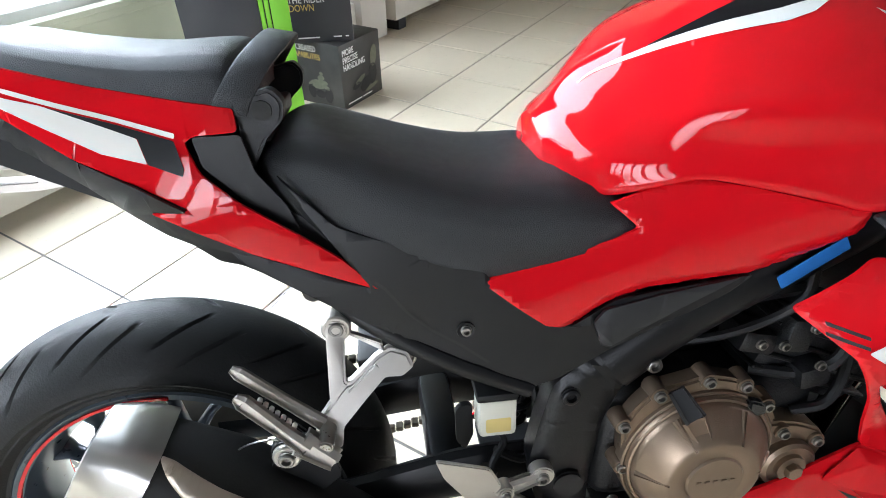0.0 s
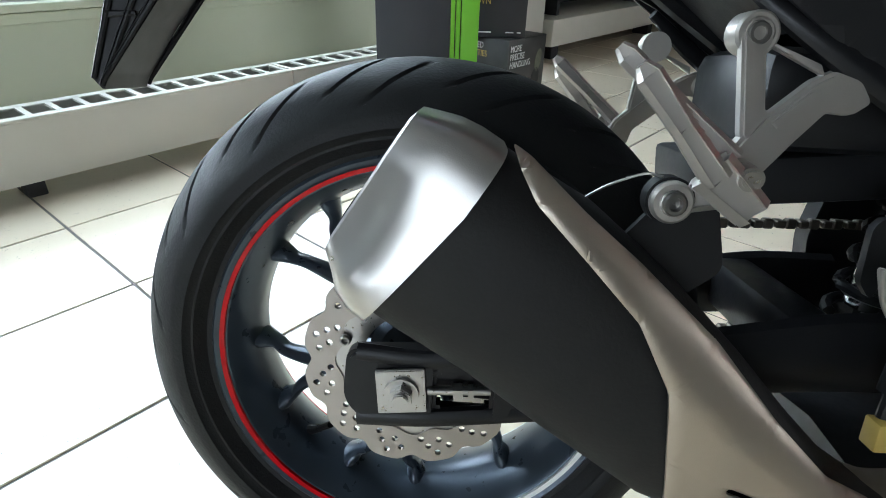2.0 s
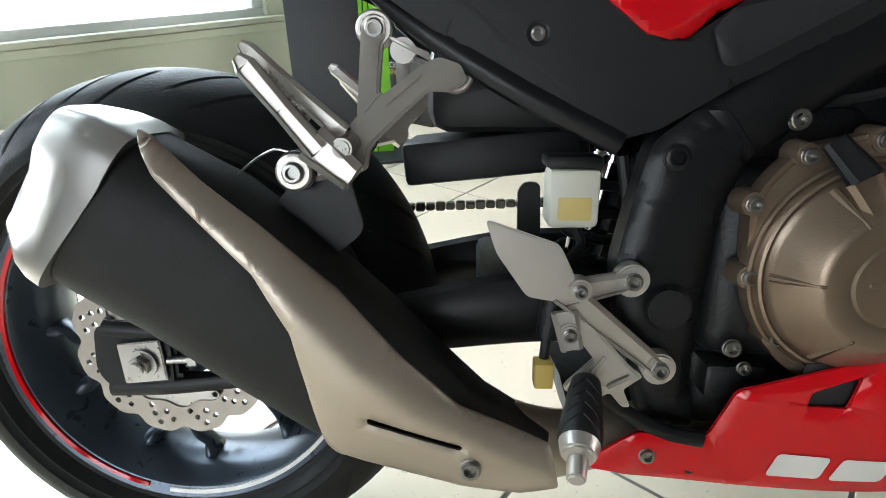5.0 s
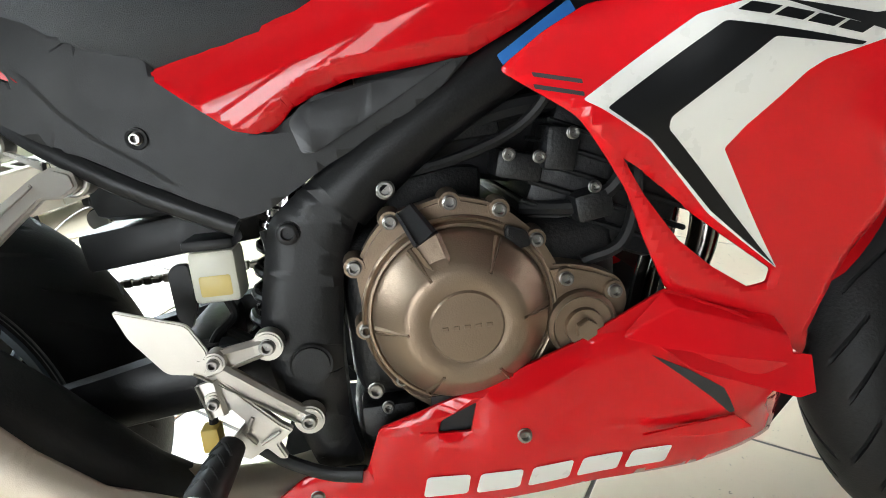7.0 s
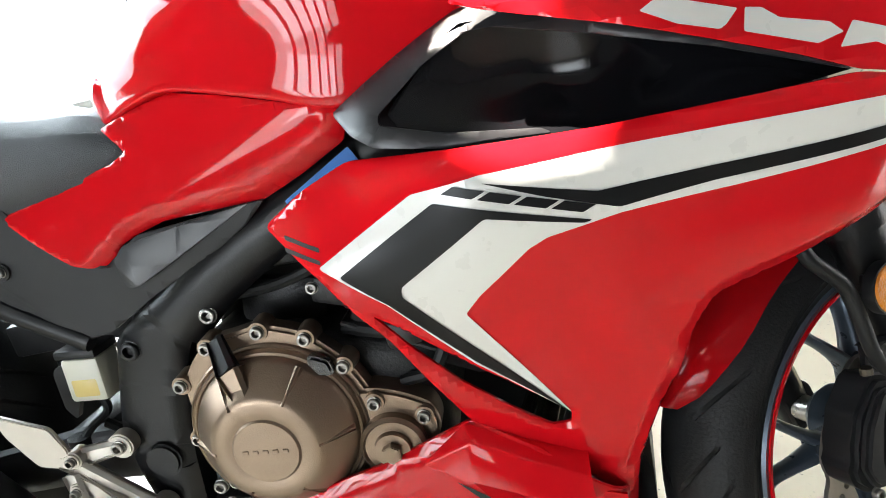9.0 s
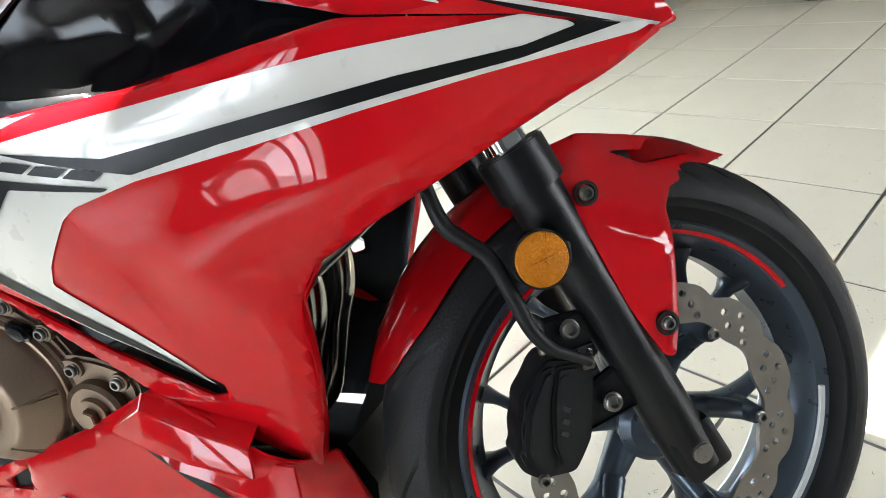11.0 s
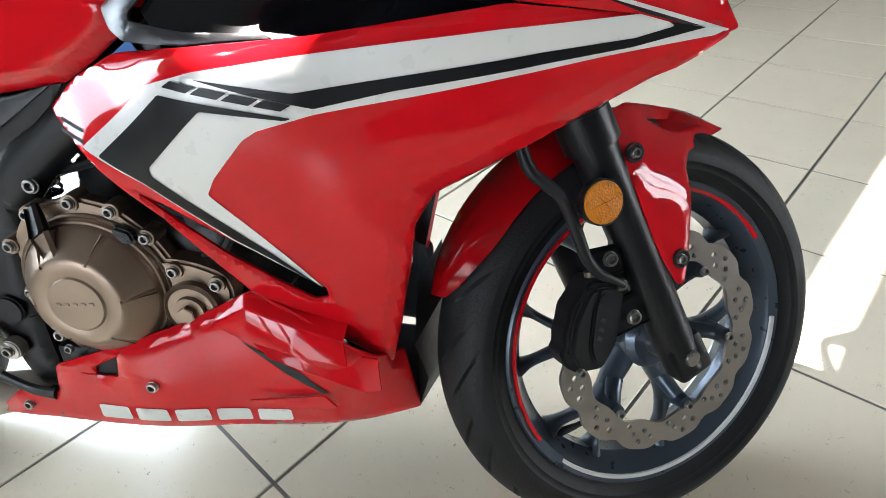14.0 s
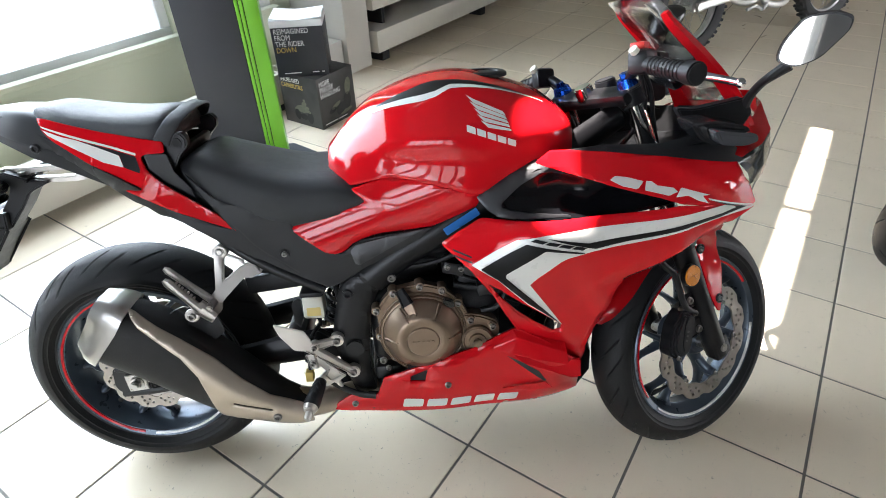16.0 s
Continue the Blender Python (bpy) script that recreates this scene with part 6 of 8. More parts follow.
# --- fairing
FAIR = spline_side([(0.73, 0.636, 0.215), (0.79, 0.60, 0.256), (0.836, 0.534, 0.243), (0.893, 0.414, 0.198), (0.813, 0.683, 0.228), (0.90, 0.668, 0.279), (1.016, 0.641, 0.280), (1.03, 0.694, 0.277), (1.197, 0.706, 0.272),
                    (1.39, 0.672, 0.192), (1.284, 0.618, 0.219), (1.219, 0.588, 0.237), (1.180, 0.570, 0.243), (1.121, 0.538, 0.234), (1.0925, 0.469, 0.223), (1.074, 0.402, 0.204), (1.060, 0.346, 0.192), (1.0, 0.52, 0.245), (0.985, 0.431, 0.216)])
CREASE = [Vector((1.21, 0.618)), Vector((1.09, 0.580)), Vector((1.045, 0.557)), Vector((1.050, 0.533)), Vector((1.088, 0.488))]

LEADING = [Vector(p) for p in ((1.330, 0.637), (1.219, 0.588), (1.180, 0.570), (1.121, 0.538), (1.097, 0.503), (1.090, 0.462), (1.074, 0.402), (1.060, 0.346))]


def fairing_side(x, z):
    """The fairing's half width, with the raised arrow-shaped crease ahead of the graphics."""
    p = Vector((x, z))
    d = 1e9
    for a, b in zip(CREASE, CREASE[1:]):
        t = max(0.0, min(1.0, (p - a).dot(b - a) / (b - a).length_squared))
        d = min(d, (p - a - (b - a) * t).length)
    rise = 0.012 - 0.30 * (math.sqrt(d * d + 0.008 ** 2) - 0.008)
    top = float(np.interp(x, (0.813, 0.891, 1.027, 1.197, 1.303, 1.398), (0.686, 0.690, 0.694, 0.7105, 0.6945, 0.672)))
    t = max(0.0, min(1.0, 1 + (z - top) / 0.024)) * max(0.0, min(1.0, (1.25 - x) / 0.2))
    rim = 1e9
    for a, b in zip(LEADING, LEADING[1:]):
        k = max(0.0, min(1.0, (p - a).dot(b - a) / (b - a).length_squared))
        rim = min(rim, (p - a - (b - a) * k).length)
    return FAIR(x, z) - 0.017 * t * t - 0.55 * max(0.0, 0.020 - rim) + math.log1p(math.exp(rise / 0.002)) * 0.002


mid = part("fairing_panel", panel([(0.730, 0.637), (0.770, 0.665), (0.813, 0.686), (0.891, 0.690), (1.027, 0.694), (1.197, 0.7105), (1.303, 0.6945), (1.398, 0.672), (1.364, 0.652), (1.330, 0.637), (1.219, 0.588), (1.180, 0.570), (1.121, 0.538), (1.097, 0.503),
                                   (1.090, 0.462), (1.074, 0.402), (1.060, 0.346), (1.050, 0.304), (1.036, 0.306), (1.000, 0.335), (0.892, 0.412), (0.860, 0.470), (0.834, 0.524), (0.786, 0.593)], fairing_side, 0.004, corner=0.008, roll=0.008, step=0.0075,
                                  holes=[[(0.824, 0.556), (0.846, 0.540), (0.90, 0.494), (0.955, 0.453), (0.990, 0.427), (0.990, 0.412), (0.972, 0.408), (0.93, 0.436), (0.89, 0.470), (0.850, 0.518)]]), RED, bike, "glossy red side fairing with white and black decals")
polished(mid, fairing_side)
mirrored(mid)
UP_HALF = spline_side([(0.922, 0.79, 0.230), (0.96, 0.812, 0.218), (1.05, 0.811, 0.228), (1.17, 0.80, 0.232), (1.316, 0.78, 0.222), (1.053, 0.773, 0.258), (1.26, 0.718, 0.248), (1.15, 0.745, 0.260), (1.34, 0.684, 0.214), (1.41, 0.670, 0.170)])


def UP(x, z):
    """The upper fairing's half width, with a soft crease that runs down to the nose."""
    return UP_HALF(x, z) + 0.007 * math.exp(-((z - 0.7529 + 0.46 * (x - 1.2513)) / 0.014) ** 2) * max(0.0, min(1.0, (x - 1.10) / 0.1, (1.38 - x) / 0.06))


upp = part("upper_fairing_panel", panel([(0.918, 0.799), (0.949, 0.8185), (0.986, 0.8185), (1.0575, 0.814), (1.181, 0.8005), (1.321, 0.783), (1.351, 0.744), (1.372, 0.726), (1.409, 0.6745), (1.395, 0.670), (1.300, 0.6955), (1.2014, 0.7115), (1.159, 0.727),
                                         (1.080, 0.751), (1.034, 0.765), (0.94, 0.791)], UP, 0.004, corner=0.004, roll=0.006, step=0.012), RED, bike, "glossy red upper fairing")
polished(upp, UP)
mirrored(upp)
# white and black graphics
DECALS = [([(0.788, 0.606), (0.876, 0.662), (0.93, 0.6725), (1.014, 0.680), (1.107, 0.6865), (1.19, 0.6915), (1.306, 0.6945), (1.338, 0.6845), (1.390, 0.6765), (1.378, 0.6715), (1.277, 0.6625), (1.20, 0.654), (1.114, 0.642), (1.03, 0.632), (1.016, 0.629),
            (0.976, 0.620), (0.961, 0.612), (0.92, 0.574), (0.906, 0.556), (0.990, 0.430), (0.907, 0.497), (0.842, 0.569), (0.803, 0.597)], WHITE_DECAL),
          ([(0.806, 0.598), (0.893, 0.655), (1.010, 0.630), (1.004, 0.628), (0.930, 0.640), (0.857, 0.586), (0.856, 0.577), (0.988, 0.432), (0.909, 0.499), (0.843, 0.570)], BLACK_DECAL),
          ([(0.930, 0.667), (1.014, 0.651), (1.1016, 0.6595), (1.225, 0.6712), (1.304, 0.6755), (1.339, 0.6825), (1.332, 0.6865), (1.369, 0.679), (1.302, 0.6680), (1.2245, 0.6615), (1.0995, 0.6478), (1.03, 0.6368), (0.975, 0.652)], BLACK_DECAL)]
for k, (pts, mt) in enumerate(DECALS):
    dk = part("decal", panel(pts, fairing_side, 0.0, lift=0.0014 + 0.0008 * (mt is BLACK_DECAL), corner=0.003, roll=0, step=0.010), mt, bike, "white fairing graphic" if mt is WHITE_DECAL else "black fairing graphic")
    mirrored(dk)
for k in range(4):
    x = 0.910 + 0.0265 * k
    z = 0.6665 - 0.0064 * k
    dk = part("badge_bar", panel([(x, z), (x + 0.023, z - 0.0056), (x + 0.013, z - 0.0106), (x - 0.010, z - 0.005)], fairing_side, 0.0, lift=0.0032, corner=0.001, roll=0, step=0.018), BLACK_DECAL, bike, "plain black badge bar")
    mirrored(dk)
for pts, mt in (([(1.0525, 0.770), (1.0628, 0.776), (1.0854, 0.773), (1.1194, 0.763), (1.1095, 0.753), (1.1045, 0.7505), (1.076, 0.758)], WHITE_DECAL),
                ([(1.1245, 0.763), (1.136, 0.7615), (1.1473, 0.753), (1.181, 0.746), (1.190, 0.738), (1.171, 0.7325), (1.121, 0.747)], WHITE_DECAL),
                ([(1.197, 0.745), (1.2606, 0.7245), (1.2436, 0.725), (1.259, 0.708), (1.236, 0.716), (1.212, 0.7285), (1.186, 0.728)], WHITE_DECAL),
                ([(1.2565, 0.7185), (1.396, 0.6745), (1.389, 0.6725), (1.260, 0.7145)], WHITE_DECAL),
                ([(1.262, 0.7135), (1.386, 0.6735), (1.352, 0.682), (1.310, 0.6945)], BLACK_DECAL)):
    dk = part("badge_bar", panel(pts, UP, 0.0, lift=0.0014, corner=0.0015, roll=0, step=0.012), mt, bike, "plain white badge bar" if mt is WHITE_DECAL else "black fairing graphic")
    mirrored(dk)
# air scoop: a satin cover behind, a dark hollow in front
SCOOP = spline_side([(0.810, 0.728, 0.200), (0.865, 0.765, 0.196), (0.924, 0.797, 0.192), (1.027, 0.776, 0.214), (1.115, 0.750, 0.232), (1.21, 0.714, 0.246), (0.93, 0.779, 0.216), (0.890, 0.758, 0.218), (0.841, 0.731, 0.218),
                     (1.025, 0.764, 0.214), (0.851, 0.714, 0.232), (0.904, 0.701, 0.238), (0.981, 0.699, 0.242)])
sp = part("scoop_cover", panel([(0.806, 0.727), (0.865, 0.766), (0.924, 0.798), (0.953, 0.794), (1.027, 0.777), (1.115, 0.751), (1.225, 0.716), (1.206, 0.711), (1.114, 0.740), (1.025, 0.763), (0.950, 0.778), (0.930, 0.777), (0.893, 0.757),
                                (0.852, 0.722), (0.852, 0.714), (0.904, 0.702), (0.981, 0.697), (0.990, 0.692), (0.904, 0.690), (0.845, 0.697), (0.825, 0.708)], SCOOP, 0.004, corner=0.004, roll=0.0025, step=0.007), SATIN_BLACK, bike, "satin black scoop cover")
mirrored(sp)
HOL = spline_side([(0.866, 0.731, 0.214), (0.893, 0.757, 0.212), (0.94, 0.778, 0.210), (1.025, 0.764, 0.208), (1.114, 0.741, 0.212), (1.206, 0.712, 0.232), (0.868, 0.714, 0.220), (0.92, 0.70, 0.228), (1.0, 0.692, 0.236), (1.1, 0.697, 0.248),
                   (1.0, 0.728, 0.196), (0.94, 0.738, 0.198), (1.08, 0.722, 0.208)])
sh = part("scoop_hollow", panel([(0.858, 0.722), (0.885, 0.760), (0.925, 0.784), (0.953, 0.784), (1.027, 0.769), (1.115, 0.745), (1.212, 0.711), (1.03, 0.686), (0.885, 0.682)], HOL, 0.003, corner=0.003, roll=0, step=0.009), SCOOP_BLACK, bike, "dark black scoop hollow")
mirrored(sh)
# vents at the rear tip, their shade laid on as flat dark strips
for z in (0.632, 0.622):
    bm = panel([(0.754, z), (0.79, z - 0.010), (0.79, z - 0.0135), (0.755, z - 0.004)], fairing_side, 0.0, lift=0.0008, corner=0.001, roll=0, step=0.018)
    part("vent_slot", bm, DARK, bike)
# inner lip of the fairing in front of the radiator and lower lip
bm = bmesh.new()
rings = []
for x, z in ((1.219, 0.589), (1.180, 0.571), (1.121, 0.539), (1.097, 0.504), (1.090, 0.463), (1.074, 0.403), (1.060, 0.347), (1.050, 0.306)):
    y = fairing_side(x, z) - 0.004
    rings.append([bm.verts.new((x - 0.001, -y, z)), bm.verts.new((x + 0.001, -y + 0.010, z - 0.001)), bm.verts.new((x - 0.004, -y + 0.024, z))])
skin(bm, rings, caps=False, closed=False)
bmesh.ops.solidify(bm, geom=bm.faces[:], thickness=0.002)
lip = part("fairing_lip", bm, RED, bike)
mirrored(lip)


def facets(points, faces, thick=0.004):
    """A folded sheet on the right side: points (x, half width, z) and the faces between them."""
    bm = bmesh.new()
    vs = [bm.verts.new((x, -y, z)) for x, y, z in points]
    for f in faces:
        bm.faces.new([vs[i] for i in f])
    bmesh.ops.recalc_face_normals(bm, faces=bm.faces)
    bmesh.ops.bevel(bm, geom=[e for e in bm.edges if len(e.link_faces) == 2], offset=0.0025, segments=2, profile=0.5, affect="EDGES")
    bmesh.ops.solidify(bm, geom=bm.faces[:], thickness=thick)
    return bm


# the folded winglet under the fairing's lower end, and the blade below it
wing = part("winglet", facets([(0.884, 0.198, 0.413), (0.945, 0.200, 0.392), (1.004, 0.197, 0.372), (0.890, 0.215, 0.402), (0.950, 0.222, 0.381), (1.003, 0.222, 0.360), (0.838, 0.206, 0.374), (0.880, 0.216, 0.360), (0.940, 0.228, 0.348), (1.006, 0.231, 0.333)],
                              [(0, 1, 4, 3), (1, 2, 5, 4), (3, 4, 8, 7), (4, 5, 9, 8), (3, 7, 6), (0, 3, 6)]), RED, bike, "folded red winglet")
mirrored(wing)
wing = part("winglet_blade", facets([(0.880, 0.206, 0.357), (0.940, 0.210, 0.344), (1.004, 0.211, 0.336), (1.038, 0.212, 0.330), (1.040, 0.219, 0.291), (1.022, 0.219, 0.287), (0.950, 0.219, 0.317), (0.908, 0.217, 0.334)],
                                    [(0, 1, 6, 7), (1, 2, 5, 6), (2, 3, 4, 5)]), RED, bike, "red blade at the fairing's lower tip")
mirrored(wing)
BEL = spline_side([(0.454, 0.203, 0.170), (0.589, 0.295, 0.188), (0.71, 0.338, 0.198), (0.80, 0.37, 0.199), (0.892, 0.413, 0.198), (1.04, 0.323, 0.198), (1.06, 0.315, 0.168), (1.064, 0.178, 0.118), (0.82, 0.182, 0.165), (0.507, 0.194, 0.168), (0.73, 0.279, 0.202), (0.93, 0.25, 0.19)])
bel = part("belly_pan", panel([(0.450, 0.203), (0.505, 0.245), (0.570, 0.245), (0.588, 0.296), (0.710, 0.339), (0.801, 0.371), (0.892, 0.414), (0.96, 0.385), (1.039, 0.322), (1.060, 0.312), (1.066, 0.180), (0.940, 0.179), (0.821, 0.181), (0.60, 0.186), (0.500, 0.192)], BEL, 0.004, corner=0.006, roll=0.008, step=0.018,
                          holes=[[(0.652, 0.300), (0.690, 0.318), (0.682, 0.285), (0.648, 0.285)]]), RED, bike, "glossy red belly pan")
mirrored(bel)
# dark sheet behind the pan's opening, in place of its shade
bm = panel([(0.64, 0.28), (0.645, 0.325), (0.70, 0.325), (0.695, 0.275)], lambda x, z: 0.184, 0.002, corner=0.002, roll=0)
part("belly_recess", bm, DARK, bike)
# the slot's shade, laid on the pan as a flat dark strip
sl = part("belly_slot", panel([(0.869, 0.350), (0.908, 0.330), (0.944, 0.306), (0.966, 0.268), (0.960, 0.267), (0.934, 0.294), (0.905, 0.320)], BEL, 0.0, lift=0.0012, corner=0.003, roll=0, step=0.018), DARK, bike, "flat dark strip for the shade of the belly pan's slot")
mirrored(sl)
fl = part("belly_flare", facets([(0.862, 0.199, 0.258), (0.962, 0.201, 0.268), (0.978, 0.206, 0.255), (0.930, 0.197, 0.246)], [(0, 1, 2, 3)], 0.003), RED, bike, "raised crease on the belly pan")
mirrored(fl)
bolt(bike, 0.735, -0.2025, 0.279, 0.007)
bolt(bike, 0.515, -0.1735, 0.222, 0.007)
for k in range(5):
    x = 0.626 + 0.0565 * k
    z = 0.206 - 0.0012 * k
    dk = part("badge_bar", panel([(x + 0.006, z + 0.028), (x + 0.052, z + 0.0275), (x + 0.048, z), (x, z)], BEL, 0.0, lift=0.0014, corner=0.005, roll=0, step=0.018), WHITE_DECAL, bike, "plain white badge bar")
    mirrored(dk)
bm = bmesh.new()
rings = []
for x, w, z0 in ((0.46, 0.15, 0.197), (0.6, 0.15, 0.184), (0.8, 0.15, 0.178), (1.06, 0.105, 0.175)):
    rings.append([bm.verts.new((x, -w, z0)), bm.verts.new((x, 0, z0 - 0.01)), bm.verts.new((x, w, z0)), bm.verts.new((x, 0, z0 + 0.02))])
skin(bm, rings)
part("belly_floor", bm, MATT_BLACK, bike)
bm = bmesh.new()
rings = []
for z, x, w in ((0.178, 1.064, 0.11), (0.25, 1.085, 0.14), (0.32, 1.075, 0.165)):
    rings.append([bm.verts.new((x, -w, z)), bm.verts.new((x + 0.03, 0, z)), bm.verts.new((x, w, z)), bm.verts.new((x - 0.02, 0, z))])
skin(bm, rings)
part("belly_nose", bm, MATT_BLACK, bike, "matt black front of the belly pan")

# --- radiator and exhaust headers
rad = new("radiator")
rad.parent = bike
rad["label"] = "finned radiator behind the front wheel"
RT = Matrix.Translation((1.098, 0, 0.594)) @ pose(0, 0, 0, 0, 22, 0)
bm = bmesh.new()
box(bm, (0, 0, 0), (0.026, 0.28, 0.205), bevel=0.003)
bm.transform(RT)
part("radiator_core", bm, DARK, rad)
bm = bmesh.new()
for k in range(10):
    box(bm, (0.0135, 0, -0.096 + 0.0205 * k), (0.008, 0.276, 0.0035))
for k in range(90):
    box(bm, (0.013, -0.1365 + 0.00306 * k, 0), (0.004, 0.0012, 0.198))
bm.transform(RT)
fins = part("radiator_mesh", bm, RADIATOR, rad, "grey radiator fins", smooth=False)
fins["kind"] = "stuff"
for sy in (-1, 1):
    bm = bmesh.new()
    box(bm, (0, sy * 0.149, 0), (0.036, 0.018, 0.212), bevel=0.006)
    bm.transform(RT)
    part("radiator_tank", bm, MATT_BLACK, rad)
for y, dx in ((-0.05, 0.0), (0.05, 0.0)):
    bm = bmesh.new()
    tube(bm, [(0.93, y, 0.56), (0.985, y, 0.525), (1.012, y, 0.47), (1.010, y, 0.42), (0.990, y, 0.366), (0.955, y * 0.9, 0.261), (0.90, y * 0.6, 0.222), (0.78, 0, 0.212)], 0.0185, 16)
    part("exhaust_header", bm, HEADER, bike, "bright steel exhaust header")
bm = bmesh.new()
tube(bm, [(1.09, -0.13, 0.66), (1.06, -0.13, 0.60), (1.0, -0.12, 0.55), (0.93, -0.1, 0.52)], 0.014, 10)
part("hose", bm, HOSE, bike)
bm = bmesh.new()
box(bm, (0.945, 0, 0.63), (0.15, 0.2, 0.2), bevel=0.03)
part("inner_shroud", bm, MATT_BLACK, bike)
bm = bmesh.new()
box(bm, (0.715, 0.02, 0.60), (0.24, 0.19, 0.14), pose(0, 0, 0, 0, 12, 0), bevel=0.03)
part("air_box", bm, MATT_BLACK, bike, "matt black air box under the tank")
bm = bmesh.new()
box(bm, (0.675, -0.02, 0.520), (0.11, 0.12, 0.058), pose(0, 0, 0, 0, 4, 0), bevel=0.012)
part("upper_casing", bm, ENGINE_BLACK, bike, "black upper engine casing")
bm = bmesh.new()
box(bm, (0.60, 0.04, 0.50), (0.08, 0.10, 0.14), pose(0, 0, 0, 0, 20, 0), bevel=0.02)
part("breather_box", bm, MATT_BLACK, bike)

# --- nose, headlights, screen and cockpit
bm = bmesh.new()
rings = []
for (x, w, z), (xb, wb, zb) in zip([(1.315, 0.233, 0.782), (1.385, 0.190, 0.795), (1.445, 0.115, 0.81), (1.470, 0.0, 0.815)], [(1.374, 0.190, 0.722), (1.415, 0.15, 0.716), (1.462, 0.09, 0.710), (1.482, 0.0, 0.706)]):
    rings.append([bm.verts.new((x, -w, z)), bm.verts.new(((x + xb) / 2 + 0.008, -(w + wb) / 2, (z + zb) / 2)), bm.verts.new((xb, -wb, zb))])
for (x, w, z), (xb, wb, zb) in zip([(1.445, 0.115, 0.81), (1.385, 0.190, 0.795), (1.315, 0.233, 0.782)], [(1.462, 0.09, 0.710), (1.415, 0.15, 0.716), (1.374, 0.190, 0.722)]):
    rings.append([bm.verts.new((x, w, z)), bm.verts.new(((x + xb) / 2 + 0.008, (w + wb) / 2, (z + zb) / 2)), bm.verts.new((xb, wb, zb))])
skin(bm, rings, caps=False, closed=False)
bmesh.ops.solidify(bm, geom=bm.faces[:], thickness=0.004)
part("headlight_lens", bm, SMOKE, bike, "dark smoked headlight lens", angle=60)
bm = bmesh.new()
rings = []
for x, w, z in ((1.30, 0.20, 0.80), (1.37, 0.155, 0.84), (1.43, 0.085, 0.87), (1.452, 0.0, 0.88)):
    rings.append((x, w, z))
front_line = [(1.325, 0.225, 0.790), (1.39, 0.180, 0.803), (1.448, 0.110, 0.815), (1.474, 0.0, 0.82)]
vv = []
for (x, w, z), (x2, w2, z2) in zip(rings, front_line):
    vv.append(((x, w, z), (x2, w2, z2)))
line = [(a, b, -1) for a, b in vv] + [(a, b, 1) for a, b in vv[:-1][::-1]]
sk = [[bm.verts.new((a[0], s * a[1], a[2])), bm.verts.new((b[0], s * b[1], b[2]))] for a, b, s in line]
skin(bm, sk, caps=False, closed=False)
bmesh.ops.solidify(bm, geom=bm.faces[:], thickness=0.004)
part("nose_cowl", bm, RED, bike, "glossy red nose cowl", angle=60)
# red cowl arms that rise to the screen's sides
for s in (-1, 1):
    bm = bmesh.new()
    pts = [(1.385, s * 0.158, 0.800), (1.335, s * 0.150, 0.890), (1.27, s * 0.142, 0.965), (1.200, s * 0.134, 1.030), (1.178, s * 0.132, 1.055)]
    dense = curve_points(pts, 5)
    rg = []
    for i, p in enumerate(dense):
        t = i / (len(dense) - 1)
        w = 0.012 * (1 - t) + 0.008
        rg.append([bm.verts.new(p + Vector((w * 0.8, -s * 0.012 * (1 - t), w * 0.6))), bm.verts.new(p + Vector((0, s * 0.008, 0))), bm.verts.new(p + Vector((-w * 0.8, -s * 0.004, -w * 0.6))), bm.verts.new(p + Vector((0.003, -s * 0.012, 0.002)))])
    skin(bm, rg)
    part("cowl_arm", bm, RED, bike, "red cowl arm beside the screen", angle=50)
bm = bmesh.new()
rings = []
for k in range(9):
    s = -1 + k / 4
    row = []
    for j in range(7):
        t = j / 6
        w = 0.150 - 0.02 * t - 0.06 * max(0, t - 0.6)
        x = 1.44 - 0.235 * t - 0.06 * s * s
        z = 0.850 + 0.235 * t ** 0.9 - 0.015 * s * s
        row.append(bm.verts.new((x, s * w, z)))
    rings.append(row)
skin(bm, rings, caps=False, closed=False)
bmesh.ops.solidify(bm, geom=bm.faces[:], thickness=0.003)
scr = part("windscreen", bm, CLEAR, bike, "clear windscreen", angle=60)
scr.visible_shadow = False
# black inner trim on top of the fairing
TR = part("cockpit_trim", panel([(0.945, 0.815), (1.06, 0.822), (1.17, 0.820), (1.27, 0.832), (1.36, 0.80), (1.375, 0.765), (1.335, 0.765), (1.318, 0.783), (1.172, 0.803), (1.054, 0.815), (0.955, 0.815)],
                                spline_side([(0.95, 0.815, 0.212), (1.06, 0.822, 0.20), (1.06, 0.815, 0.22), (1.2, 0.82, 0.205), (1.316, 0.782, 0.232), (1.37, 0.77, 0.19), (1.35, 0.80, 0.18)]), 0.004, corner=0.004, roll=0.003, step=0.018), MATT_BLACK, bike, "matt black cockpit trim")
mirrored(TR)
bm = bmesh.new()
rings = []
for x, w, z in ((0.935, 0.185, 0.80), (0.975, 0.206, 0.806), (1.04, 0.217, 0.808), (1.15, 0.216, 0.806), (1.25, 0.21, 0.82), (1.33, 0.18, 0.82), (1.41, 0.10, 0.83)):
    rings.append([bm.verts.new((x, -w, z)), bm.verts.new((x, -w * 0.85, z - 0.06)), bm.verts.new((x, w * 0.85, z - 0.06)), bm.verts.new((x, w, z))])
skin(bm, rings, caps=False, closed=False)
bmesh.ops.solidify(bm, geom=bm.faces[:], thickness=0.003)
part("cockpit_tray", bm, MATT_BLACK, bike)
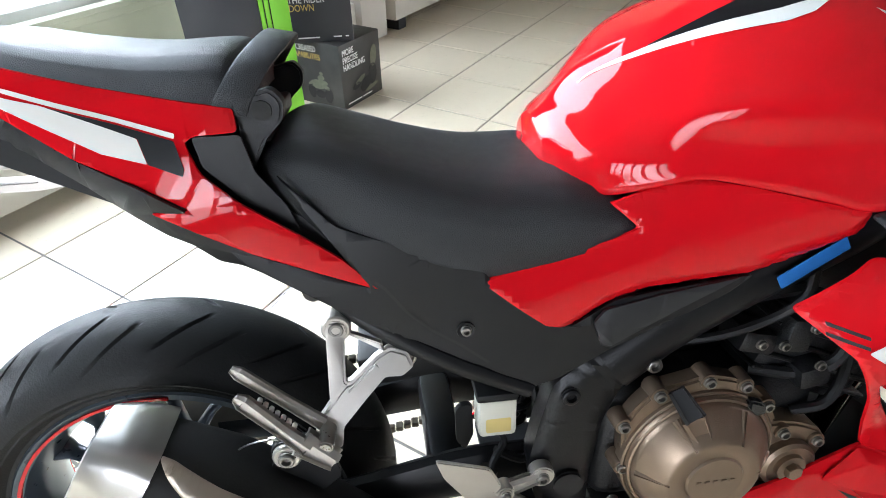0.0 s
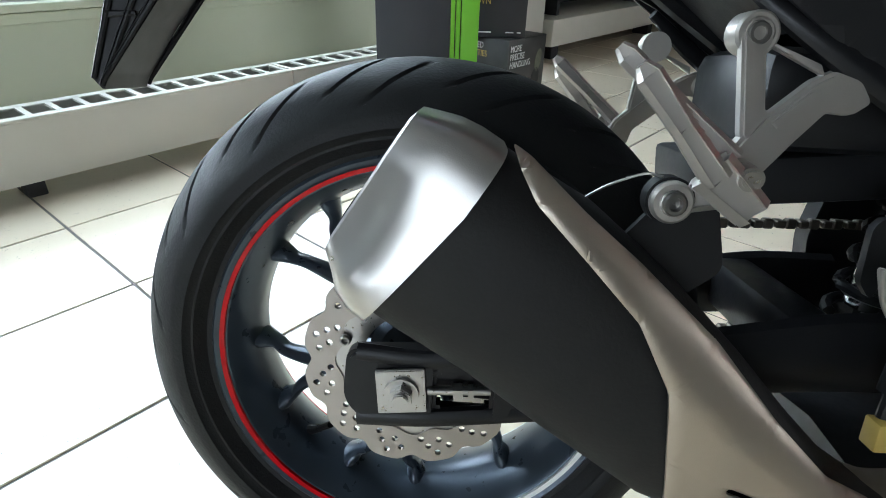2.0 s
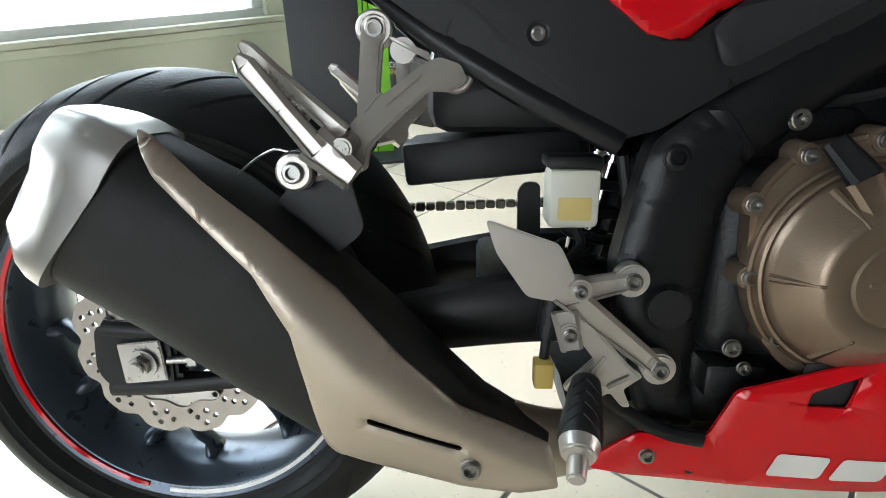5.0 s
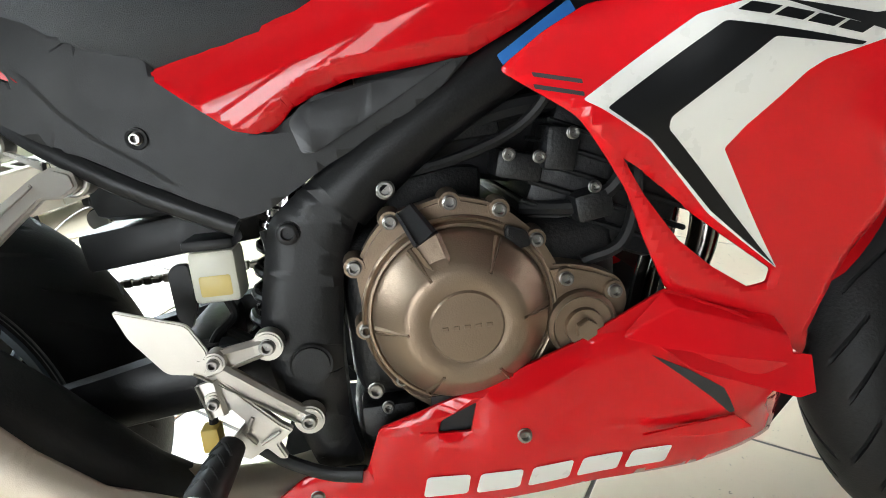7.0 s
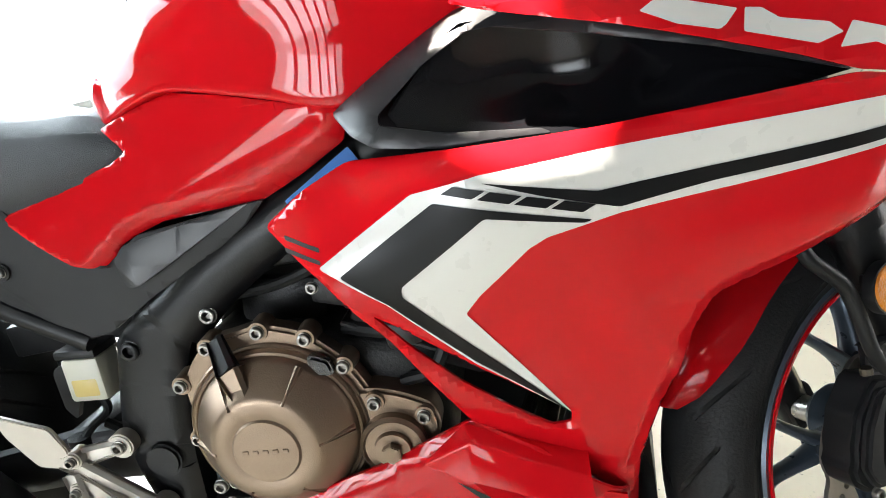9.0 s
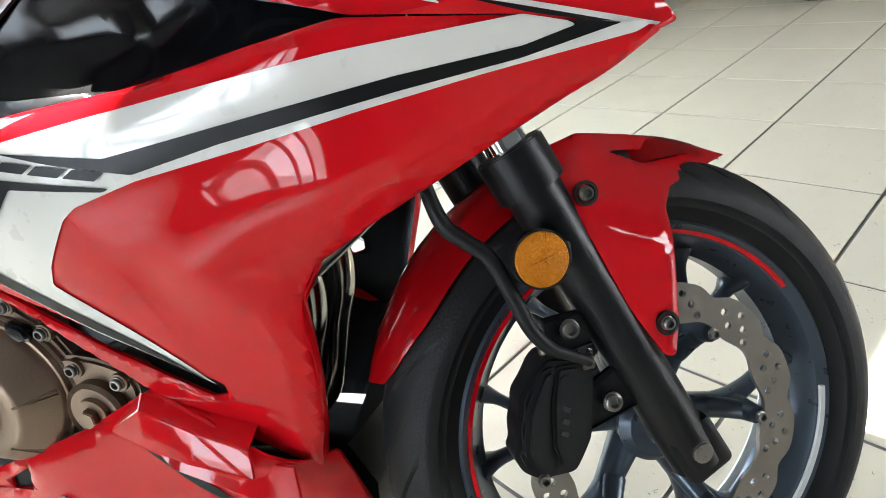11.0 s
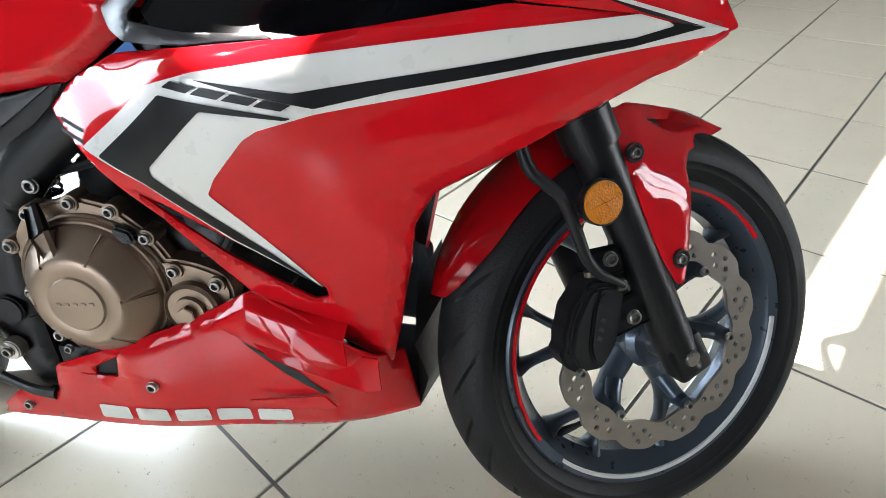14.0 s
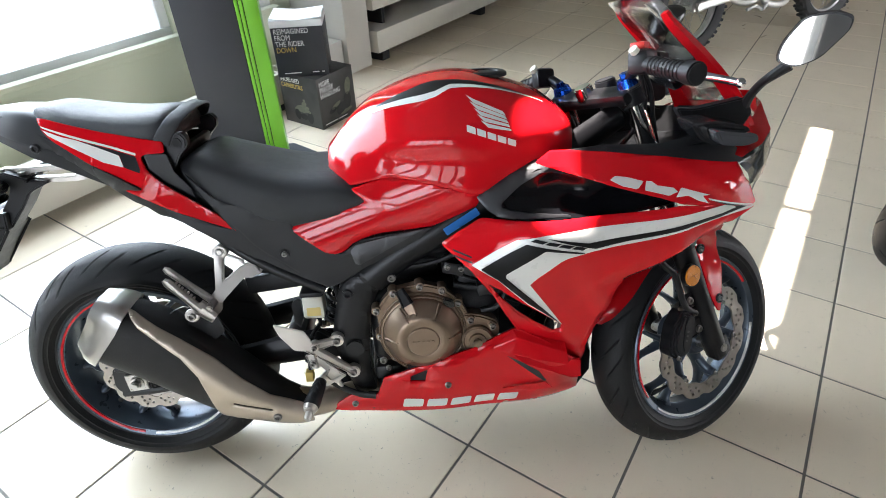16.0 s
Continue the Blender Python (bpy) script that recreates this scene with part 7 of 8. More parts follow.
bm = flat_part([(1.195, 0.885), (1.235, 0.882), (1.33, 0.90), (1.35, 0.87), (1.33, 0.835), (1.25, 0.825), (1.22, 0.85)], -0.17, -0.195, 0.01, bevel=0.003)
mt = part("mirror_stay_base", bm, MATT_BLACK, bike, "black inner cowl stay")
mirrored(mt)
# turn signal, right and left
sig = new("turn_signal")
sig.parent = bike
sig["label"] = "smoked front turn signal in a black case"
sig.matrix_basis = Matrix.Translation((-0.022, 0, 0.006))
bm = flat_part([(1.205, 0.868), (1.25, 0.872), (1.315, 0.858), (1.322, 0.838), (1.295, 0.826), (1.245, 0.828), (1.222, 0.842)], -0.215, -0.29, 0.01, bevel=0.006)
part("signal_case", bm, GLOSS_BLACK, sig)
bm = flat_part([(1.232, 0.862), (1.31, 0.853), (1.315, 0.84), (1.292, 0.832), (1.245, 0.836)], -0.288, -0.325, 0.010, bevel=0.005)
part("signal_lens", bm, SMOKE, sig, "smoked signal lens")
sig2 = new("turn_signal")
sig2.parent = bike
sig2["label"] = "smoked front turn signal in a black case"
sig2.matrix_basis = Matrix.Translation((-0.022, 0, 0.006)) @ Matrix.Diagonal((1, -1, 1, 1))
for c in list(sig.children):
    o = new(c.name.split(".")[0], c.data)
    o.parent = sig2

# --- steered parts
st = new("steering")
st.parent = bike
st.matrix_basis = STEER
st["label"] = "fork, handlebars and front fender, turned to the left"


def leg(z):
    """x of the fork leg's middle at height z."""
    return FX + 0.002 - (z - FZ) * 0.431


for s in (-1, 1):
    bm = bmesh.new()
    y = s * 0.103
    tube(bm, [(leg(0.236), y, 0.236), (leg(0.28), y, 0.28), (leg(0.42), y, 0.42), (leg(0.55), y, 0.55)], [0.025, 0.026, 0.026, 0.027], 20, n=3)
    cyl(bm, (leg(0.53), y, 0.53), (leg(0.57), y, 0.57), 0.033, 0.033, 24, 0.002)
    box(bm, (FX + 0.008, y, FZ - 0.003), (0.052, 0.042, 0.058), pose(0, 0, 0, 0, -25, 0), bevel=0.008)
    part("fork_slider", bm, FRAME_BLACK, st, "satin black fork slider")
    bm = bmesh.new()
    cyl(bm, (leg(0.56), y, 0.56), (leg(0.90), y, 0.90), 0.0205, seg=24)
    part("fork_tube", bm, CHROME, st, "chrome fork tube")
    bm = bmesh.new()
    cyl(bm, (leg(0.895), y, 0.895), (leg(0.912), y, 0.912), 0.022, 0.018, 24, 0.002)
    cyl(bm, (leg(0.912), y, 0.912), (leg(0.922), y, 0.922), 0.010, seg=6)
    part("fork_cap", bm, BLUE, st, "blue anodised fork cap")
bm = bmesh.new()
cyl(bm, (FX + 0.004, -0.123, FZ), (FX + 0.004, -0.131, FZ), 0.0105, seg=20, bevel=0.0015)
cyl(bm, (FX, -0.09, FZ), (FX, 0.09, FZ), 0.018, seg=16)
part("front_axle", bm, STEEL, st)
for z, r in ((0.878, 0.03), (0.66, 0.04)):
    bm = bmesh.new()
    box(bm, (leg(z) - 0.012, 0, z), (0.06, 0.25, 0.028), pose(0, 0, 0, 0, -25, 0), bevel=0.01)
    for s in (-1, 1):
        cyl(bm, (leg(z - 0.016), s * 0.103, z - 0.016), (leg(z + 0.016), s * 0.103, z + 0.016), 0.030, seg=24, bevel=0.002)
    part("fork_clamp", bm, FRAME_BLACK, st, "black triple clamp")
bm = bmesh.new()
cyl(bm, (leg(0.87) - 0.03, 0, 0.88), (leg(0.90) - 0.03, 0, 0.905), 0.02, seg=20, bevel=0.003)
part("steering_nut", bm, CHROME, st)
bm = bmesh.new()
cyl(bm, (leg(0.87) + 0.03, 0, 0.89), (leg(0.89) + 0.03, 0, 0.918), 0.023, seg=20, bevel=0.003)
part("ignition_switch", bm, MATT_BLACK, st, "black ignition switch")
# clip-on bars with grips
for s in (-1, 1):
    bm = bmesh.new()
    tube(bm, [(leg(0.90), s * 0.103, 0.91), (1.075, s * 0.15, 0.935), (1.062, s * 0.19, 0.928)], 0.0115, 12)
    part("handlebar", bm, FRAME_BLACK, st, "black clip-on handlebar")
    bm = bmesh.new()
    g0, g1 = Vector((1.065, s * 0.175, 0.930)), Vector((1.036, s * 0.305, 0.902))
    d = (g1 - g0)
    cyl(bm, g0, g1, 0.0165, seg=24)
    cyl(bm, g0 + d * 0.84, g1 + d * 0.06, 0.0205, 0.0205, 24, 0.003)
    gr = part("grip", bm, HOSE, st, "black ribbed rubber grip")
    for k in range(9):
        c = g0 + d * (0.12 + 0.08 * k)
        bm = bmesh.new()
        cyl(bm, c, c + d * 0.04, 0.018, seg=18)
        part("grip_rib", bm, HOSE, gr)
    bm = bmesh.new()
    box(bm, (1.068, s * 0.158, 0.937), (0.046, 0.045, 0.046), pose(0, 0, 0, 0, 0, -s * 15), bevel=0.010)
    part("switch_box", bm, MATT_BLACK, st, "black handlebar switch box")
    bm = bmesh.new()
    cyl(bm, (1.048, s * 0.160, 0.955), (1.040, s * 0.160, 0.962), 0.009, seg=12)
    part("switch_button", bm, RESERVOIR, st, "pale grey switch button")
    bm = bmesh.new()
    lv = [(1.105, s * 0.155, 0.925), (1.128, s * 0.20, 0.912), (1.140, s * 0.25, 0.897), (1.140, s * 0.315, 0.880)]
    tube(bm, lv, [0.010, 0.0095, 0.0085, 0.0075], 12, flat=0.9)
    bmesh.ops.create_uvsphere(bm, u_segments=12, v_segments=8, radius=0.009, matrix=Matrix.Translation(lv[-1]))
    part("lever", bm, CHROME, st, "polished brake lever" if s < 0 else "polished clutch lever")
bm = bmesh.new()
box(bm, (1.108, -0.14, 0.935), (0.045, 0.06, 0.04), pose(0, 0, 0, 0, 0, 20), bevel=0.008)
part("front_master_cylinder", bm, MATT_BLACK, st, "black front brake master cylinder")
bm = bmesh.new()
box(bm, (1.070, -0.150, 0.968), (0.03, 0.03, 0.014), pose(0, 0, 0, 0, 0, 20), bevel=0.004)
part("kill_switch", bm, RED_LENS, st, "red kill switch")
for pts, r in ((((1.10, -0.13, 0.92), (1.13, -0.12, 0.88), (1.16, -0.10, 0.80), (1.20, -0.10, 0.66)), 0.005),
               (((1.08, -0.14, 0.92), (1.11, -0.12, 0.85), (1.09, -0.08, 0.78), (1.05, -0.03, 0.74)), 0.005),
               (((1.10, -0.05, 0.87), (1.13, -0.08, 0.82), (1.12, -0.10, 0.77), (1.06, -0.09, 0.73)), 0.006),
               (((1.08, 0.14, 0.92), (1.12, 0.10, 0.85), (1.10, 0.04, 0.78), (1.03, 0.0, 0.76)), 0.006)):
    bm = bmesh.new()
    tube(bm, pts, r, 8)
    part("cable", bm, HOSE, st)
bm = bmesh.new()
box(bm, (1.26, 0, 0.94), (0.04, 0.19, 0.09), pose(0, 0, 0, 0, 50, 0), bevel=0.012)
part("instrument_panel", bm, GLOSS_BLACK, bike, "black instrument panel")

# front fender: an arched shell with cheeks
bm = bmesh.new()
rings = []
for k in range(25):
    t = k / 24
    a = radians(62 + 99 * t)
    r = 0.309 + 0.006 * math.sin(t * math.pi)
    wv = 0.061 * min(1.0, 0.18 + 4.2 * t) * (1.0 if t < 0.72 else math.sqrt(max(0.02, 1.0 - ((t - 0.72) / 0.28) ** 2.2)))
    row = []
    for s in range(13):
        q = -1 + s / 6
        rr = r - 0.036 * abs(q) ** 3.0 * min(1, 0.2 + 3 * t) * min(1.0, 0.45 + 3.0 * (1 - t))
        row.append(bm.verts.new((FX + rr * math.cos(a), q * wv, FZ + rr * math.sin(a))))
    rings.append(row)
skin(bm, rings, caps=False, closed=False)
bmesh.ops.solidify(bm, geom=bm.faces[:], thickness=0.003)
fen = part("front_fender", bm, RED, st, "glossy red front fender", angle=60)
CHK = spline_side([(1.25, 0.555, 0.102), (1.29, 0.568, 0.090), (1.345, 0.365, 0.128), (1.366, 0.466, 0.112), (1.39, 0.508, 0.078), (1.44, 0.52, 0.046), (1.50, 0.528, 0.014), (1.285, 0.51, 0.118), (1.31, 0.42, 0.126), (1.36, 0.565, 0.05)])
ch = panel([(1.235, 0.548), (1.262, 0.566), (1.30, 0.575), (1.37, 0.568), (1.44, 0.552), (1.508, 0.527), (1.44, 0.516), (1.395, 0.508), (1.374, 0.49), (1.367, 0.45), (1.358, 0.385), (1.347, 0.356), (1.336, 0.358), (1.307, 0.411), (1.272, 0.50)],
           CHK, 0.003, corner=0.005, roll=0.003, step=0.009, holes=[[(1.335, 0.553), (1.375, 0.550), (1.432, 0.536), (1.375, 0.535)]])
o = part("fender_cheek", ch, RED, st, "red fender cheek with a vent")
mirrored(o)
ins = part("cheek_vent", panel([(1.33, 0.556), (1.38, 0.553), (1.438, 0.536), (1.37, 0.53)], lambda x, z: CHK(x, z) - 0.008, 0.002, corner=0.002, roll=0), MATT_BLACK, st)
mirrored(ins)
for x, y, z in ((1.284, 0.119, 0.519), (1.342, 0.127, 0.388)):
    bm = bmesh.new()
    lathe(bm, [(0.008, -y + 0.004), (0.0115, -y + 0.002), (0.0115, -y - 0.002), (0.0085, -y - 0.002)], 24, (x, 0, z))
    part("grommet", bm, HOSE, st, "black rubber grommet")
    bolt(st, x, -y, z, 0.0060)
part("reflector", reflector_bm(0.0242, (1.224, -0.1485, 0.473)), AMBER, st, "round amber reflector")
bm = bmesh.new()
lathe(bm, [(0.023, -0.138), (0.0258, -0.138), (0.0258, -0.149), (0.0236, -0.149)], 40, (1.224, 0, 0.473))
part("reflector_rim", bm, MATT_BLACK, st)
bm = bmesh.new()
box(bm, (1.240, -0.128, 0.473), (0.03, 0.026, 0.02), bevel=0.003)
part("reflector_stay", bm, MATT_BLACK, st)
# caliper
cal = new("brake_caliper")
cal.parent = st
cal["label"] = "matt black two-piston brake caliper"
bm = flat_part([(1.214, 0.377), (1.222, 0.383), (1.254, 0.377), (1.266, 0.358), (1.264, 0.338), (1.258, 0.314), (1.256, 0.297), (1.246, 0.281), (1.236, 0.2675), (1.201, 0.2685), (1.185, 0.280), (1.1795, 0.297), (1.184, 0.304), (1.185, 0.322), (1.190, 0.334), (1.193, 0.350), (1.203, 0.361)],
               -0.088, -0.126, 0.006, bevel=0.005)
part("caliper_body", bm, MATT_BLACK, cal)
bm = flat_part([(1.214, 0.372), (1.195, 0.338), (1.187, 0.300), (1.200, 0.278), (1.216, 0.276), (1.211, 0.300), (1.216, 0.340), (1.228, 0.374)], -0.124, -0.136, 0.006, bevel=0.004)
part("caliper_half", bm, MATT_BLACK, cal)
bm = flat_part([(1.229, 0.372), (1.220, 0.338), (1.215, 0.300), (1.220, 0.280), (1.234, 0.276), (1.244, 0.290), (1.251, 0.318), (1.256, 0.352), (1.250, 0.370)], -0.124, -0.131, 0.005, bevel=0.003)
part("caliper_half", bm, MATT_BLACK, cal)
bm = bmesh.new()
cyl(bm, (1.236, -0.130, 0.356), (1.236, -0.1325, 0.356), 0.0085, seg=20, bevel=0.001)
part("piston_cap", bm, MATT_BLACK, cal)
for k in range(3):
    bm = bmesh.new()
    box(bm, (1.232 - 0.0025 * k, -0.1315, 0.332 - 0.011 * k), (0.007, 0.001, 0.0045), pose(0, 0, 0, 0, 30, 0))
    part("caliper_mark", bm, CAST_MARK, cal, smooth=False)
bm = bmesh.new()
bar(bm, (1.230, -0.108, 0.392), (1.272, -0.108, 0.396), 0.040, 0.036, 0.012, 0.012)
bar(bm, (1.255, -0.108, 0.315), (1.310, -0.108, 0.335), 0.040, 0.05, 0.012, 0.012)
part("caliper_bracket", bm, FRAME_BLACK, cal)
for x, z, r in ((1.2504, 0.400, 0.0085), (1.282, 0.323, 0.0085), (1.2012, 0.2725, 0.0055)):
    bolt(cal, x, -0.118 if r > 0.006 else -0.130, z, r)
bm = bmesh.new()
box(bm, (1.260, -0.124, 0.369), (0.012, 0.012, 0.013), bevel=0.002)
part("banjo_bolt", bm, CHAIN, cal, "brass banjo bolt")
bm = bmesh.new()
cyl(bm, (1.226, -0.115, 0.378), (1.224, -0.115, 0.389), 0.006, seg=10)
part("bleed_screw", bm, CHAIN, cal)
bm = bmesh.new()
tube(bm, [(1.261, -0.130, 0.370), (1.246, -0.132, 0.379), (1.2255, -0.134, 0.391), (1.2095, -0.135, 0.412), (1.1976, -0.135, 0.4446), (1.1835, -0.134, 0.480), (1.165, -0.130, 0.499), (1.148, -0.125, 0.520), (1.14, -0.115, 0.58), (1.15, -0.10, 0.68)], [0.0045, 0.005, 0.006, 0.0068, 0.0072, 0.0072, 0.0072, 0.0072, 0.006, 0.006], 12)
part("hose", bm, HOSE, st, "black front brake hose")

# mirrors on the cowl
for s in (-1, 1):
    m = new("mirror")
    m.parent = bike
    m["label"] = "black rear-view mirror on a long stay"
    bm = bmesh.new()
    tube(bm, [(1.345, -0.165, 0.852), (1.333, -0.195, 0.893), (1.330, -0.232, 0.928), (1.334, -0.262, 0.950), (1.350, -0.276, 0.968)], [0.011, 0.009, 0.008, 0.009, 0.011], 10)
    part("stay", bm, MATT_BLACK, m)
    lp = rounded([(1.310, 0.968), (1.346, 0.957), (1.384, 0.974), (1.424, 1.028), (1.426, 1.050), (1.396, 1.061), (1.346, 1.053), (1.316, 1.005)], 0.016, 4)
    c = Vector((1.368, 1.010))
    turn = Matrix.Translation((1.368, -0.30, 1.010)) @ (pose(0, 0, 0, 4, 0, -26) if s < 0 else pose(0, 0, 0, 10, 0, -14)) @ Matrix.Translation((-1.368, 0.30, -1.010))
    bm = bmesh.new()
    rg = []
    for y, k in ((-0.300, 0.88), (-0.292, 0.91), (-0.276, 0.82), (-0.262, 0.58), (-0.258, 0.22)):
        rg.append([bm.verts.new(turn @ Vector((c.x + (p.x - c.x) * k, y, c.y + (p.y - c.y) * k))) for p in lp])
    skin(bm, rg)
    part("mirror_shell", bm, GLOSS_BLACK, m, angle=60)
    bm = bmesh.new()
    bm.faces.new([bm.verts.new(turn @ Vector((c.x + (p.x - c.x) * 0.83, -0.302, c.y + (p.y - c.y) * 0.82))) for p in lp])
    part("mirror_glass", bm, MIRROR, m, "mirror glass", smooth=False)
    if s > 0:
        m.matrix_basis = Matrix.Diagonal((1, -1, 1, 1))

# frame label with plain bars
bm = panel([(0.738, 0.652), (0.808, 0.696), (0.817, 0.681), (0.747, 0.637)], lambda x, z: 0.170, 0.001, corner=0.002, roll=0)
lab = part("frame_label", bm, BLUE_LABEL, bike, "blue foil frame label with unreadable print")
for k, (t0, t1) in enumerate(((0.08, 0.92), (0.10, 0.55), (0.62, 0.9))):
    off = 0.0045 if k == 0 else 0.0105
    a = Vector((0.738, 0.652)).lerp(Vector((0.806, 0.694)), t0)
    b = Vector((0.738, 0.652)).lerp(Vector((0.806, 0.694)), t1)
    n2 = Vector((0.53, -0.85))
    bm = panel([a + n2 * (off - 0.0018), b + n2 * (off - 0.0018), b + n2 * (off + 0.0018), a + n2 * (off + 0.0018)], lambda x, z: 0.1695, 0.0, corner=0, roll=0)
    part("print_bar", bm, LABEL_INK, lab)

# --- plate holder, reflector and rear signals
ph = new("plate_holder")
ph.parent = bike
ph["label"] = "black plastic number plate holder on a silver arm"
bm = bmesh.new()
rings = []
for x, z, w in ((-0.03, 0.79, 0.03), (-0.10, 0.778, 0.028), (-0.17, 0.77, 0.026), (-0.225, 0.772, 0.03)):
    rings.append((x, z, w))
arm = flat_part([(0.03, 0.80), (-0.06, 0.792), (-0.14, 0.788), (-0.22, 0.788), (-0.235, 0.770), (-0.16, 0.752), (-0.06, 0.752), (0.04, 0.765)], -0.012, 0.012, 0.01, bevel=0.003,
                holes=[[(-0.055, 0.780), (-0.15, 0.776), (-0.158, 0.768), (-0.145, 0.764), (-0.06, 0.765)]])
part("silver_arm", arm, CAST, ph, "silver slotted arm")
bm = flat_part([(-0.193, 0.760), (-0.153, 0.764), (-0.111, 0.757), (-0.157, 0.735), (-0.179, 0.704), (-0.224, 0.652), (-0.246, 0.646), (-0.231, 0.696), (-0.207, 0.726)], -0.026, 0.026, 0.006, bevel=0.004)
part("holder_stem", bm, MATT_BLACK, ph, "black holder stem")
bm = flat_part([(-0.284, 0.657), (-0.252, 0.692), (-0.217, 0.695), (-0.222, 0.655), (-0.262, 0.606), (-0.297, 0.556), (-0.304, 0.541), (-0.315, 0.553)], -0.040, 0.040, 0.003, bevel=0.003)
part("holder_blade", bm, MATT_BLACK, ph, "black holder blade")
for s in (-1, 1):
    for a, b in (((-0.276, 0.655), (-0.310, 0.552)), ((-0.236, 0.680), (-0.303, 0.546)), ((-0.222, 0.655), (-0.300, 0.552)), ((-0.280, 0.657), (-0.228, 0.662)), ((-0.290, 0.610), (-0.262, 0.612))):
        bm = bmesh.new()
        bar(bm, (a[0], s * 0.041, a[1]), (b[0], s * 0.041, b[1]), 0.007, 0.005, 0.006, 0.005, bevel=0.0015)
        part("blade_rib", bm, MATT_BLACK, ph)
bm = flat_part([(-0.300, 0.668), (-0.292, 0.690), (-0.262, 0.694), (-0.252, 0.690), (-0.282, 0.660)], -0.058, 0.058, 0.003, bevel=0.003)
part("lamp_hood", bm, MATT_BLACK, ph, "black hood over the plate")
bm = flat_part([(-0.252, 0.742), (-0.226, 0.745), (-0.226, 0.712), (-0.250, 0.714)], -0.045, 0.045, 0.004, bevel=0.003)
part("plate_lamp", bm, GLOSS_BLACK, ph, "small plate lamp")
bm = flat_part([(-0.236, 0.776), (-0.195, 0.784), (-0.150, 0.768), (-0.155, 0.757), (-0.200, 0.752), (-0.238, 0.760)], -0.034, 0.034, 0.004, bevel=0.003)
part("clamp_plate", bm, MATT_BLACK, ph)
for x, z in ((-0.205, 0.7835), (-0.165, 0.775)):
    bm = bmesh.new()
    cyl(bm, (x, -0.02, z), (x, -0.02, z + 0.006), 0.007, seg=12)
    part("screw", bm, STEEL, ph)
rf = part("red_reflector", reflector_bm(0.0255, (0, -0.006, 0)), RED_LENS, ph, "round red reflector")
rf.matrix_basis = Matrix.Translation((-0.29, -0.088, 0.654)) @ pose(0, 0, 0, -8, 0, 20)
bm = bmesh.new()
lathe(bm, [(0.0250, -0.009), (0.0275, -0.009), (0.0275, 0.006), (0.001, 0.008), (0.001, 0.004)], 36)
rr = part("reflector_rim", bm, MATT_BLACK, ph)
rr.matrix_basis = rf.matrix_basis
bm = bmesh.new()
bar(bm, (-0.28, -0.083, 0.65), (-0.265, -0.06, 0.66), 0.014, 0.014, 0.014, 0.014)
part("reflector_stay", bm, MATT_BLACK, ph)
for s in (-1, 1):
    bm = flat_part([(-0.232, 0.769), (-0.200, 0.772), (-0.184, 0.760), (-0.196, 0.741), (-0.230, 0.738), (-0.242, 0.752)], s * 0.034, s * 0.165, 0.008, bevel=0.006)
    part("rear_signal", bm, GLOSS_BLACK, ph, "black rear turn signal")
    bm = flat_part([(-0.249, 0.762), (-0.233, 0.766), (-0.233, 0.743), (-0.248, 0.746)], s * 0.08, s * 0.160, 0.004, bevel=0.003)
    part("signal_lens", bm, SMOKE, ph, "smoked signal lens")
bm = bmesh.new()
cyl(bm, (-0.285, 0.075, 0.655), (-0.29, 0.092, 0.655), 0.030, seg=28, bevel=0.003)
part("far_reflector", bm, MATT_BLACK, ph)
# side stand on the far side
bm = bmesh.new()
tube(bm, [(0.52, 0.14, 0.27), (0.56, 0.20, 0.16), (0.588, 0.248, 0.052)], [0.013, 0.012, 0.011], 12)
box(bm, (0.59, 0.252, 0.0505), (0.07, 0.035, 0.010), pose(0, 0, 0, 13, 0, 0), bevel=0.004)
part("side_stand", bm, FRAME_BLACK, bike, "black side stand")

# ---- other motorcycles in the showroom, seen only in part ----
KNOB = mat("knobby tyre rubber", (0.022, 0.022, 0.023), 0.7, vary=0.3, scale=20, grain=0.2)
ALLOY = mat("dull alloy", (0.5, 0.5, 0.48), 0.4, metal=0.85, vary=0.15, scale=15, grain=0.1)


